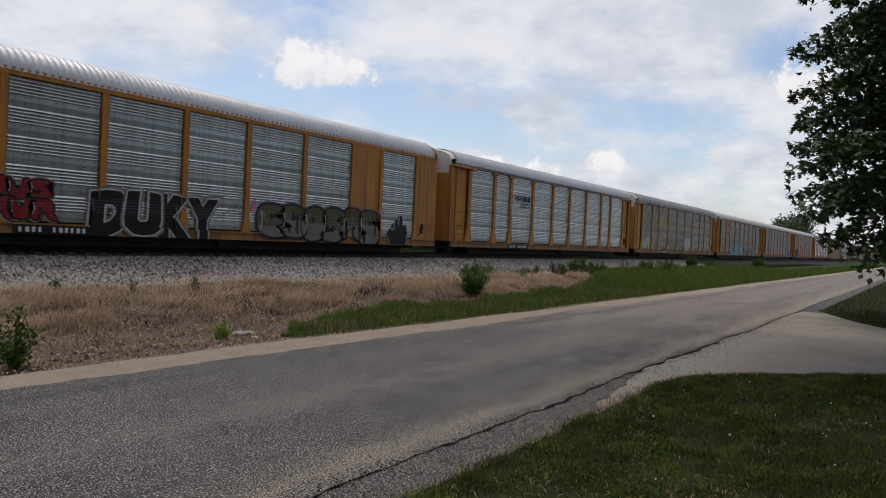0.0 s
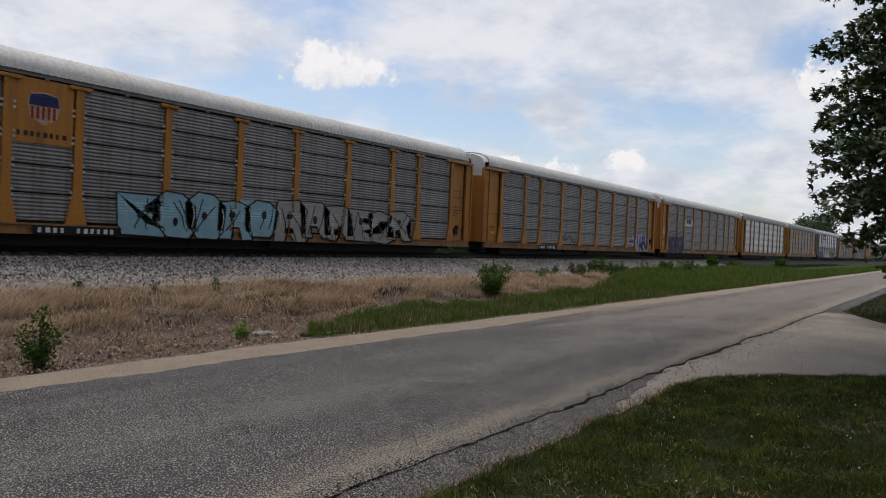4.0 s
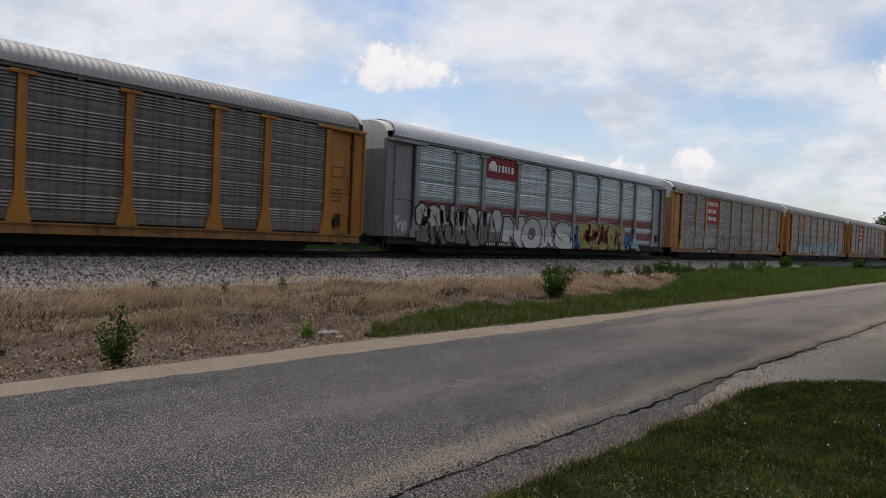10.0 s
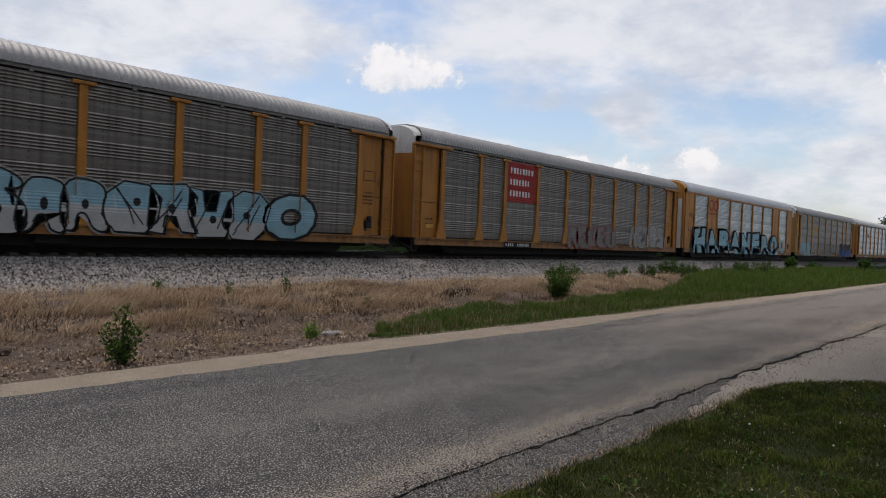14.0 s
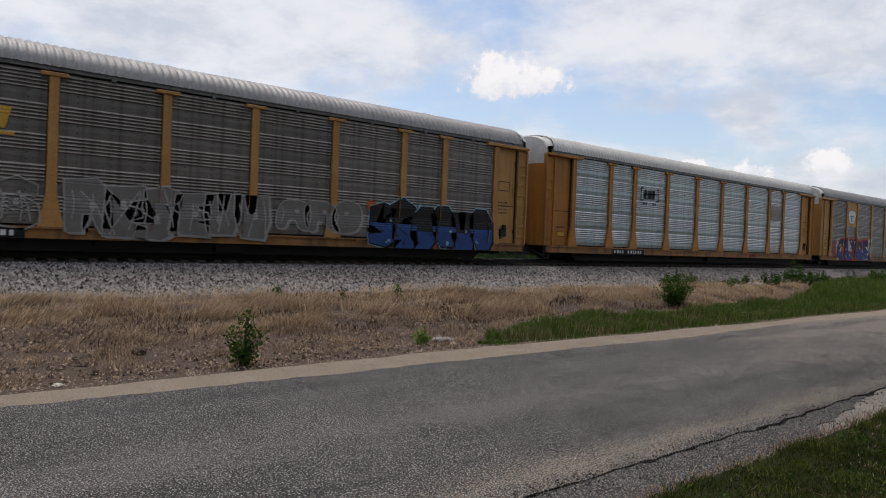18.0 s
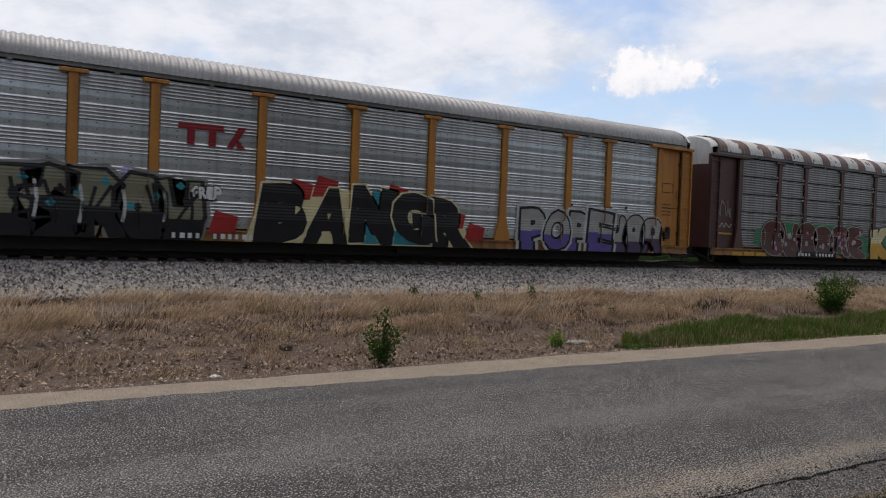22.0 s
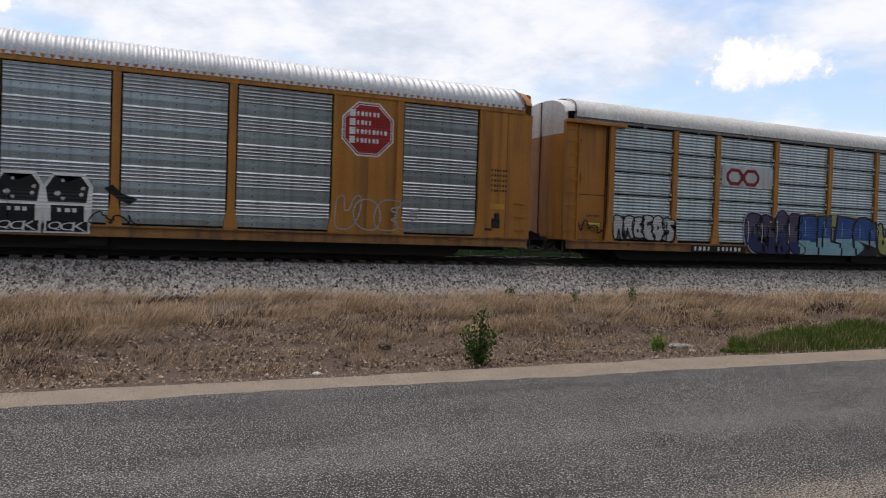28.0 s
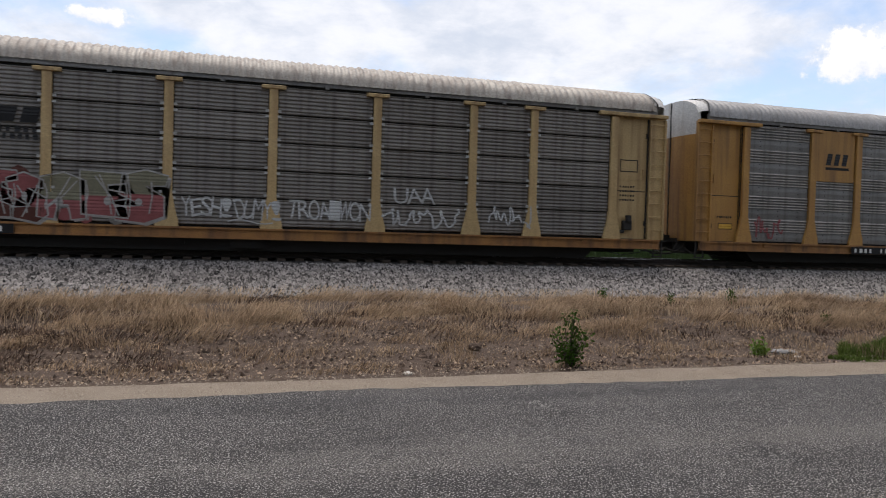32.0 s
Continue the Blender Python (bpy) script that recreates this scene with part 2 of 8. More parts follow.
M["roof_white"] = material("chalky_white_roof_sheet", (0.60, 0.59, 0.56), 0.7, 0.0, (0.46, 0.445, 0.415), 0.8, 20, 0.5, 0.05, streak=(0.28, 0.26, 0.24), streak_amount=0.35)
M["roof_grey"] = material("weathered_grey_roof_sheet", (0.33, 0.325, 0.32), 0.55, 0.25, (0.24, 0.235, 0.23), 0.8, 20, 0.5, 0.05, streak=(0.16, 0.14, 0.13), streak_amount=0.4)
M["roof_metal"] = material("bright_ribbed_roof_sheet", (0.50, 0.51, 0.53), 0.5, 0.3, (0.40, 0.41, 0.42), 0.8, 20, 0.5, 0.04, streak=(0.3, 0.3, 0.3), streak_amount=0.3)
M["roof_tan"] = material("grimy_cream_roof_sheet", (0.48, 0.44, 0.38), 0.6, 0.15, (0.33, 0.29, 0.25), 0.9, 20, 0.5, 0.05, streak=(0.13, 0.09, 0.07), streak_amount=0.7)
M["roof_brown"] = material("peeling_brown_roof_sheet", (0.12, 0.055, 0.045), 0.6, 0.1, (0.25, 0.2, 0.18), 1.2, 20, 0.5, 0.05)
M["white"] = material("dirty_white_paint", (0.72, 0.71, 0.68), 0.55, 0, (0.55, 0.53, 0.49), 1.0, 20, 0.5, 0.04, streak=(0.3, 0.24, 0.18), streak_amount=0.5)
M["under"] = material("black_greasy_steel", (0.012, 0.011, 0.010), 0.8, 0.0, (0.022, 0.018, 0.015), 3, 40, 0.5, 0.15)
M["dark"] = material("dark_steel_and_gap_shade", (0.03, 0.028, 0.026), 0.8, 0.1, (0.02, 0.018, 0.018), 3, 40, 0.5, 0.1)
M["black"] = paint("black_paint", (0.012, 0.012, 0.013), 0.6)
M["p_white"] = paint("white_lettering_paint", (0.75, 0.75, 0.73))
M["p_silver"] = paint("silver_spray_paint", (0.5, 0.51, 0.5))
M["p_grey"] = paint("faded_grey_spray_paint", (0.36, 0.35, 0.33))
M["p_faded"] = paint("thin_faded_spray_paint", (0.21, 0.20, 0.185))
M["p_tan"] = paint("thin_olive_tan_spray_paint", (0.20, 0.19, 0.13))
M["p_red"] = paint("red_paint", (0.36, 0.028, 0.025))
M["p_darkred"] = paint("dark_red_paint", (0.24, 0.02, 0.025))
M["p_orange"] = paint("orange_spray_paint", (0.50, 0.125, 0.03))
M["p_yellow"] = paint("yellow_paint", (0.62, 0.36, 0.055))
M["p_cream"] = paint("cream_spray_paint", (0.68, 0.6, 0.34))
M["p_blue"] = paint("blue_spray_paint", (0.03, 0.082, 0.27))
M["p_sky"] = paint("pale_blue_spray_paint", (0.27, 0.47, 0.55))
M["p_navy"] = paint("navy_spray_paint", (0.03, 0.035, 0.12))
M["p_purple"] = paint("purple_spray_paint", (0.13, 0.10, 0.33))
M["p_lilac"] = paint("lilac_spray_paint", (0.42, 0.40, 0.6))
M["p_teal"] = paint("teal_spray_paint", (0.03, 0.23, 0.28))
M["p_green"] = paint("green_spray_paint", (0.05, 0.2, 0.09))
M["p_lime"] = paint("olive_yellow_spray_paint", (0.36, 0.37, 0.13))
M["p_pink"] = paint("pink_spray_paint", (0.6, 0.22, 0.42))
M["p_plum"] = paint("dull_plum_spray_paint", (0.085, 0.065, 0.12))
M["p_umber"] = paint("dark_brown_spray_paint", (0.10, 0.035, 0.025))
M["p_olive"] = paint("dark_olive_spray_paint", (0.105, 0.10, 0.055))
M["p_rose"] = paint("rose_spray_paint", (0.28, 0.09, 0.09))


# ---- building helpers ----
def mesh_of(name, verts, faces, mat=None, smooth=False):
    me = bpy.data.meshes.new(name)
    me.from_pydata(verts, [], faces)
    if mat:
        me.materials.append(mat)
    if smooth:
        me.polygons.foreach_set("use_smooth", [True] * len(me.polygons))
    me.update()
    return me


def bulk_mesh(name, verts, faces, mat):
    """A mesh from numpy arrays with faces that all have the same number of corners."""
    me = bpy.data.meshes.new(name)
    n, k = faces.shape
    me.vertices.add(len(verts))
    me.vertices.foreach_set("co", verts.astype(np.float32).ravel())
    me.loops.add(n * k)
    me.loops.foreach_set("vertex_index", faces.astype(np.int32).ravel())
    me.polygons.add(n)
    me.polygons.foreach_set("loop_start", np.arange(0, n * k, k, dtype=np.int32))
    me.update(calc_edges=True)
    me.materials.append(mat)
    return me


def box_into(bm, x0, x1, y0, y1, z0, z1):
    v = [bm.verts.new((x, y, z)) for z in (z0, z1) for x, y in ((x0, y0), (x1, y0), (x1, y1), (x0, y1))]
    for f in ((3, 2, 1, 0), (4, 5, 6, 7), (0, 1, 5, 4), (1, 2, 6, 5), (2, 3, 7, 6), (3, 0, 4, 7)):
        bm.faces.new([v[i] for i in f])


def boxes_mesh(name, mat, *boxes, bevel=0.0):
    bm = bmesh.new()
    for b in boxes:
        box_into(bm, *b)
    if bevel:
        bmesh.ops.bevel(bm, geom=bm.edges[:], offset=bevel, segments=1, affect="EDGES")
    me = bpy.data.meshes.new(name)
    bm.to_mesh(me)
    bm.free()
    me.materials.append(mat)
    return me


def outline_into(bm, pts, y0, y1):
    """Extrude an outline in x and z from y0 (front) to y1."""
    a = [bm.verts.new((x, y0, z)) for x, z in pts]
    b = [bm.verts.new((x, y1, z)) for x, z in pts]
    bm.faces.new(a)
    bm.faces.new(b[::-1])
    n = len(pts)
    for i in range(n):
        bm.faces.new((a[i], b[i], b[(i + 1) % n], a[(i + 1) % n]))


def part(name, me, parent, label="", place=(0, 0, 0)):
    ob = new(name, me)
    ob.parent = parent
    ob.location = place
    if label:
        ob["label"] = label
    return ob


def tube_into(bm, pts, radius, sides=6):
    rings = []
    for i, p in enumerate(pts):
        p = Vector(p)
        d = (Vector(pts[min(i + 1, len(pts) - 1)]) - Vector(pts[max(i - 1, 0)])).normalized()
        s = d.orthogonal().normalized()
        u = d.cross(s)
        r = radius[i] if isinstance(radius, (list, tuple)) else radius
        rings.append([bm.verts.new(p + r * (math.cos(2 * math.pi * k / sides) * s + math.sin(2 * math.pi * k / sides) * u)) for k in range(sides)])
    for a, b in zip(rings, rings[1:]):
        for k in range(sides):
            bm.faces.new((a[k], a[(k + 1) % sides], b[(k + 1) % sides], b[k]))
    bm.faces.new(rings[0][::-1])
    bm.faces.new(rings[-1])


def bm_mesh(name, bm, mat):
    me = bpy.data.meshes.new(name)
    bmesh.ops.recalc_face_normals(bm, faces=bm.faces[:])
    bm.to_mesh(me)
    bm.free()
    me.materials.append(mat)
    return me


rng = np.random.default_rng(7)


def wob(x, seed, scale=1.0):
    return noise.noise(Vector((x * scale, seed * 7.31, 0.5)))


# ---- ground, road, track ----
TRACK_Y, RAIL_TOP, TIE_TOP = 22.26, 0.90, 0.74
M["soil"] = material("dry_brown_soil", (0.085, 0.060, 0.046), 0.95, 0, (0.13, 0.094, 0.07), 1.2, 22, 0.5, 0.5, 14, spots=((0.3, 0.24, 0.18), 60, 0.64))
M["field"] = material("green_field", (0.025, 0.042, 0.010), 0.95, 0, (0.042, 0.055, 0.018), 0.15, 8, 0.5, 0.6, 6)
M["turf"] = material("lawn_turf", (0.022, 0.028, 0.007), 0.95, 0, (0.042, 0.042, 0.013), 1.1, 45, 0.5, 0.8, 30)
M["ballast"] = material("grey_crushed_stone", (0.05, 0.047, 0.045), 0.95, 0, (0.03, 0.028, 0.027), 2.2, 22, 0.5, 1.0, 16)
M["stone"] = material("grey_ballast_stone", (0.22, 0.203, 0.191), 0.9, 0, (0.13, 0.119, 0.112), 0.5, 40, 0.5, 0.3, island=0.95)
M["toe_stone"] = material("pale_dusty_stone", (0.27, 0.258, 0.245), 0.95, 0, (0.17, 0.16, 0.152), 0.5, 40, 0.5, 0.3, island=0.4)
M["shoulder"] = material("tan_crushed_limestone", (0.33, 0.268, 0.205), 0.95, 0, (0.22, 0.175, 0.13), 2.2, 95, 0.5, 1.0, 80, spots=((0.44, 0.38, 0.31), 90, 0.58))
M["drive"] = material("pale_gravel", (0.37, 0.325, 0.278), 0.95, 0, (0.19, 0.172, 0.153), 0.9, 130, 0.5, 0.9, 100, spots=((0.40, 0.365, 0.32), 110, 0.56))
M["old_asphalt"] = material("crumbled_old_asphalt", (0.085, 0.08, 0.076), 0.95, 0, (0.022, 0.021, 0.021), 3.2, 60, 0.5, 1.0, 55, spots=((0.36, 0.34, 0.31), 85, 0.585))
M["crack"] = material("black_crevice", (0.03, 0.027, 0.024), 1.0, 0, (0.06, 0.05, 0.04), 5, 40, 0.5, 0.8)
M["chip"] = material("pale_road_chip", (0.36, 0.345, 0.325), 0.9, 0, (0.24, 0.225, 0.21), 2, 40, 0.5, 0, island=0.5)
M["tar_chip"] = material("tarred_road_chip", (0.03, 0.029, 0.029), 0.8, 0, (0.018, 0.018, 0.018), 2, 40, 0.5, 0, island=0.4)
M["steel"] = material("rusty_rail_steel", (0.03, 0.022, 0.018), 0.75, 0.1, (0.02, 0.015, 0.013), 4, 50, 0.5, 0.1)
M["rail_head"] = material("polished_rail_head", (0.45, 0.44, 0.43), 0.25, 1.0, (0.35, 0.34, 0.33), 4, 50, 0.5, 0.02)
M["tie"] = material("creosoted_timber", (0.06, 0.045, 0.035), 0.9, 0, (0.1, 0.085, 0.07), 3, 30, 0.5, 0.4, stretch=(8, 1, 8), each=0.2)


def asphalt_material():
    """Chip-sealed road: grey with pale chips, a bare tan band along the near edge, dark tar along the far edge, long worn lanes."""
    m = material("worn_chip_seal_asphalt", (0.066, 0.062, 0.060), 0.95, 0, (0.032, 0.030, 0.030), 0.9, 100, 0.5, 1.0, 72, stretch=(0.9, 1, 1), spots=((0.49, 0.468, 0.44), 78, 0.570))
    nt = m.node_tree
    N = nt.nodes.new
    bsdf = nt.nodes["Principled BSDF"]
    before = bsdf.inputs["Base Color"].links[0].from_socket
    tex = N("ShaderNodeTexCoord")
    sep = N("ShaderNodeSeparateXYZ")
    nt.links.new(tex.outputs["Object"], sep.inputs[0])

    def noisy(scale, stretch, detail=5):
        mp = N("ShaderNodeMapping")
        mp.inputs["Scale"].default_value = stretch
        nt.links.new(tex.outputs["Object"], mp.inputs[0])
        n = N("ShaderNodeTexNoise")
        n.inputs["Scale"].default_value, n.inputs["Detail"].default_value, n.inputs["Roughness"].default_value = scale, detail, 0.68
        nt.links.new(mp.outputs[0], n.inputs["Vector"])
        return n.outputs["Fac"]

    def band(centre, half, soft, wander):
        """1 inside a lengthwise band of the road, with a wandering ragged edge."""
        off = N("ShaderNodeMath")
        off.operation = "MULTIPLY_ADD"
        nt.links.new(noisy(1.5, (0.7, 1.2, 1), 9), off.inputs[0])
        off.inputs[1].default_value, off.inputs[2].default_value = wander, -wander / 2 - centre
        add = N("ShaderNodeMath")
        nt.links.new(sep.outputs["Y"], add.inputs[0])
        nt.links.new(off.outputs[0], add.inputs[1])
        ab = N("ShaderNodeMath")
        ab.operation = "ABSOLUTE"
        nt.links.new(add.outputs[0], ab.inputs[0])
        r = N("ShaderNodeMapRange")
        r.inputs["From Min"].default_value, r.inputs["From Max"].default_value = half + soft, half - soft
        nt.links.new(ab.outputs[0], r.inputs["Value"])
        return r.outputs[0]

    def over(fac, colour, amount, speckle=None):
        nonlocal before
        mul = N("ShaderNodeMath")
        mul.operation = "MULTIPLY"
        nt.links.new(fac, mul.inputs[0])
        mul.inputs[1].default_value = amount
        src = mul.outputs[0]
        if speckle:
            r = N("ShaderNodeMapRange")
            # the layer breaks up chip by chip towards its edge
            r.inputs["From Min"].default_value, r.inputs["From Max"].default_value = 0.71, 0.76
            m2 = N("ShaderNodeMath")
            m2.operation = "MULTIPLY_ADD"
            nt.links.new(src, m2.inputs[0])
            m2.inputs[1].default_value = 0.46
            nt.links.new(noisy(speckle, (1, 1, 1), 2), m2.inputs[2])
            nt.links.new(m2.outputs[0], r.inputs["Value"])
            thin = N("ShaderNodeMath")
            thin.operation = "MULTIPLY"
            nt.links.new(r.outputs[0], thin.inputs[0])
            thin.inputs[1].default_value = 0.72
            src = thin.outputs[0]
        mx = N("ShaderNodeMix")
        mx.data_type = "RGBA"
        nt.links.new(src, mx.inputs[0])
        nt.links.new(before, mx.inputs[6])
        mx.inputs[7].default_value = (*colour, 1)
        before = mx.outputs[2]

    far = N("ShaderNodeMath")
    far.operation = "MULTIPLY_ADD"
    nt.links.new(noisy(0.8, (0.35, 1.1, 1), 7), far.inputs[0])
    far.inputs[1].default_value = 26.0
    nt.links.new(sep.outputs["X"], far.inputs[2])
    dust = N("ShaderNodeMapRange")
    dust.inputs["From Min"].default_value, dust.inputs["From Max"].default_value = 18.5, 31.0
    nt.links.new(far.outputs[0], dust.inputs["Value"])
    over(dust.outputs[0], (0.29, 0.25, 0.21), 0.62, 80)
    patch = N("ShaderNodeMapRange")
    patch.inputs["From Min"].default_value, patch.inputs["From Max"].default_value = 0.50, 0.60
    nt.links.new(noisy(1.1, (0.35, 1.3, 1), 9), patch.inputs["Value"])
    over(patch.outputs[0], (0.034, 0.033, 0.034), 0.52, 70)
    for scale, lo, hi, colour, amount in ((16, 0.50, 0.62, (0.028, 0.026, 0.026), 0.42), (12, 0.55, 0.68, (0.19, 0.178, 0.16), 0.38)):
        mottle = N("ShaderNodeMapRange")
        mottle.inputs["From Min"].default_value, mottle.inputs["From Max"].default_value = lo, hi
        nt.links.new(noisy(scale, (0.8, 1, 1), 4), mottle.inputs["Value"])
        over(mottle.outputs[0], colour, amount)
    over(band(5.0, 0.5, 0.6, 2.6), (0.22, 0.205, 0.185), 0.52, 80)
    over(band(6.7, 0.3, 0.3, 1.6), (0.034, 0.034, 0.036), 0.52, 70)
    over(band(4.3, 0.3, 0.4, 2.2), (0.036, 0.035, 0.036), 0.50, 70)
    over(band(3.34, 0.26, 0.30, 0.9), (0.36, 0.30, 0.225), 0.56, 60)
    nt.links.new(before, bsdf.inputs["Base Color"])
    return m


M["asphalt"] = asphalt_material()


def ground_height(x, y):
    if y < 8.2:
        return -0.04
    n = noise.noise(Vector((x * 0.35, y * 0.5, 0))) * 0.16 + noise.noise(Vector((x * 1.3, y * 1.6, 3))) * 0.06
    rise = min(1.0, (y - 8.2) / 1.2)
    if y > 26.5:
        return -0.15 + n * 0.5
    bank = 0.22 * math.exp(-((y - 13.3) / 2.6) ** 2)
    return -0.04 + rise * (n + bank) - 0.04 * max(0, min(1, (y - 15) / 2))


def build_ground():
    xs = sorted({*np.round(np.concatenate([np.arange(-1600, -60, 140), np.arange(-60, -14, 4), np.arange(-14, 46, 0.4), np.arange(46, 120, 3), np.arange(120, 1700, 130)]), 2)})
    ys = sorted({*np.round(np.concatenate([np.arange(-1500, -40, 146), np.arange(-40, 8, 4), np.arange(8.0, 18.4, 0.35), np.arange(18.4, 40, 4), np.arange(40, 1900, 150)]), 2)})
    verts = [(x, y, ground_height(x, y)) for y in ys for x in xs]
    nx = len(xs)
    faces = [(j * nx + i, j * nx + i + 1, (j + 1) * nx + i + 1, (j + 1) * nx + i) for j in range(len(ys) - 1) for i in range(nx - 1)]
    me = mesh_of("ground", verts, faces, M["soil"], True)
    me.materials.append(M["field"])
    me.materials.append(M["turf"])
    for p in me.polygons:
        c = p.center
        if c.y > 26 or c.x > 60 or c.x < -40:
            p.material_index = 1
        elif c.y < 6:
            p.material_index = 2
    tagged(new("ground", me), "flat dry roadside ground running out to green fields", "ground", kind="structure")


def strip(name, x0, x1, step, near, far, z, mat, label, thick=0.05, rows=3):
    """A slab along the road between two edge lines near(x) and far(x)."""
    xs = list(np.arange(x0, x1 + step / 2, step))
    verts, faces = [], []
    for x in xs:
        a, b = near(x), far(x)
        for r in range(rows):
            verts.append((x, a + (b - a) * r / (rows - 1), z))
        verts += [(x, a, z - thick), (x, b, z - thick)]
    w = rows + 2
    for i in range(len(xs) - 1):
        o, q = i * w, (i + 1) * w
        for r in range(rows - 1):
            faces.append((o + r, q + r, q + r + 1, o + r + 1))
        faces.append((o + rows, q + rows, q, o))
        faces.append((o + rows - 1, q + rows - 1, q + rows + 1, o + rows + 1))
    ob = new(name, mesh_of(name, verts, faces, mat))
    return tagged(ob, label, name.replace("_", " "), kind="structure")


def road_far(x):
    return 7.2 + 0.16 * wob(x, 1, 0.33) + 0.30 * wob(x, 2, 0.11) + 0.06 * wob(x, 3, 2.2) + 0.03 * wob(x, 41, 8)


def road_near(x):
    return 3.10 + 0.10 * wob(x, 4, 0.5) + 0.06 * wob(x, 5, 2.2) + 0.035 * wob(x, 6, 6) + 0.02 * wob(x, 7, 15)


def gravel_far(x):
    return 7.95 + 0.14 * wob(x, 8, 0.3) + 0.07 * wob(x, 9, 1.7)


def drive_edge(x):
    """The lawn's edge towards road and drive."""
    e = 2.58 + 0.06 * wob(x, 10, 1.1) + 0.04 * wob(x, 11, 4)
    if 9.0 < x < 21.5:
        e -= 3.0 * min(1.0, max(0.0, (x - 9.0) / 3.4)) ** 1.6 if x < 12.4 else 0
        e -= 12.0 if x >= 12.4 else 0
    if 19.6 <= x < 24.5:
        e = 0.3 + 2.4 * ((x - 19.6) / 4.9) ** 0.7
    return e


def shoulder_far(x):
    return road_near(x) - max(0.004, 0.010 + 0.075 * wob(x, 13, 2.5) + 0.06 * wob(x, 14, 9) + 0.03 * wob(x, 15, 23))


def build_road():
    strip("gravel_shoulder", -260, 640, 0.35, lambda x: road_far(x) - 0.35, gravel_far, -0.012, M["shoulder"], "tan crushed stone shoulder along the road", 0.03, 4)
    strip("road", -260, 640, 0.12, road_near, road_far, 0.0, M["asphalt"], "worn grey chip-sealed country road with crumbling edges", 0.04, 5)
    strip("road_crack", -40, 120, 0.2, lambda x: road_near(x) - 0.16 - 0.03 * wob(x, 12, 3), lambda x: road_near(x) + 0.0, -0.034, M["crack"], "black crevice along the edge of the road", 0.01, 2)
    for x0, x1 in ((-40, 9.4), (23.5, 300)):
        strip("broken_shoulder", x0, x1, 0.12, lambda x: 2.2 + 0.8 * min(1, max(0, (x - 4.5) / 4)) * (x < 12) + 0.12 * wob(x, 15, 2.6) + 0.05 * wob(x, 16, 9), shoulder_far, -0.008, M["old_asphalt"], "crumbled asphalt and gravel beside the road", 0.012, 3)
    # driveway fan
    verts, faces = [], []
    nx, ny = 200, 30
    for j in range(ny + 1):
        for i in range(nx + 1):
            x = 3.0 + 24 * i / nx
            y = -14 + (shoulder_far(x) + 14) * j / ny
            verts.append((x, y, -0.016 + 0.004 * noise.noise(Vector((x * 3, y * 2, 0)))))
    for j in range(ny):
        for i in range(nx):
            o = j * (nx + 1) + i
            faces.append((o, o + 1, o + nx + 2, o + nx + 1))
    tagged(new("driveway", mesh_of("driveway", verts, faces, M["drive"])), "pale gravel driveway joining the road", "driveway", kind="structure")
    # two lawns on either side of the drive
    for name, x0, x1, step in (("lawn", -30, 12.6, 0.1), ("lawn", 19.6, 140, 0.15)):
        strip(name, x0, x1, step, lambda x: -40, drive_edge, 0.012, M["turf"], "mown green lawn beside the gravel drive", 0.04, 3)


def build_crumbs():
    """Black crumbs of tar and pale chips lying loose along the broken edge and on the drive."""
    base = np.array([(1, 0, 0), (-1, 0, 0), (0, 1, 0), (0, -1, 0), (0, 0, 1), (0, 0, -1)], float)
    tri = np.array([(0, 2, 4), (2, 1, 4), (1, 3, 4), (3, 0, 4), (2, 0, 5), (1, 2, 5), (3, 1, 5), (0, 3, 5)])
    for name, n, mat, label, lo, hi in (("asphalt_crumbs", 2400, M["crack"], "black crumbs of tar along the broken road edge", 0.003, 0.011),
                                        ("drive_stones", 9000, M["drive"], "loose pale chips on the drive and the broken shoulder", 0.003, 0.008)):
        x = 2.2 + 20 * rng.random(n) ** (2.4 if name == "asphalt_crumbs" else 1.35)
        edge = np.array([road_near(a) for a in x])
        if name == "asphalt_crumbs":
            y = edge - 0.03 + rng.normal(0, 0.09, n) - 0.5 * (rng.random(n) < 0.35) * rng.random(n)
        else:
            y = edge - 0.05 - np.where(x > 9, 3.5, 0.75) * rng.random(n) ** 1.3
        v = base[None] * rng.uniform(lo, hi, (n, 1, 1)) * rng.uniform(0.6, 1.3, (n, 6, 1))
        v = v + np.stack([x, y, np.where(y > edge, 0.002, -0.008)], 1)[:, None]
        f = (tri[None] + (np.arange(n) * 6)[:, None, None]).reshape(-1, 3)
        tagged(new(name, bulk_mesh(name, v.reshape(-1, 3), f, mat)), label, "gravel", kind="stuff")


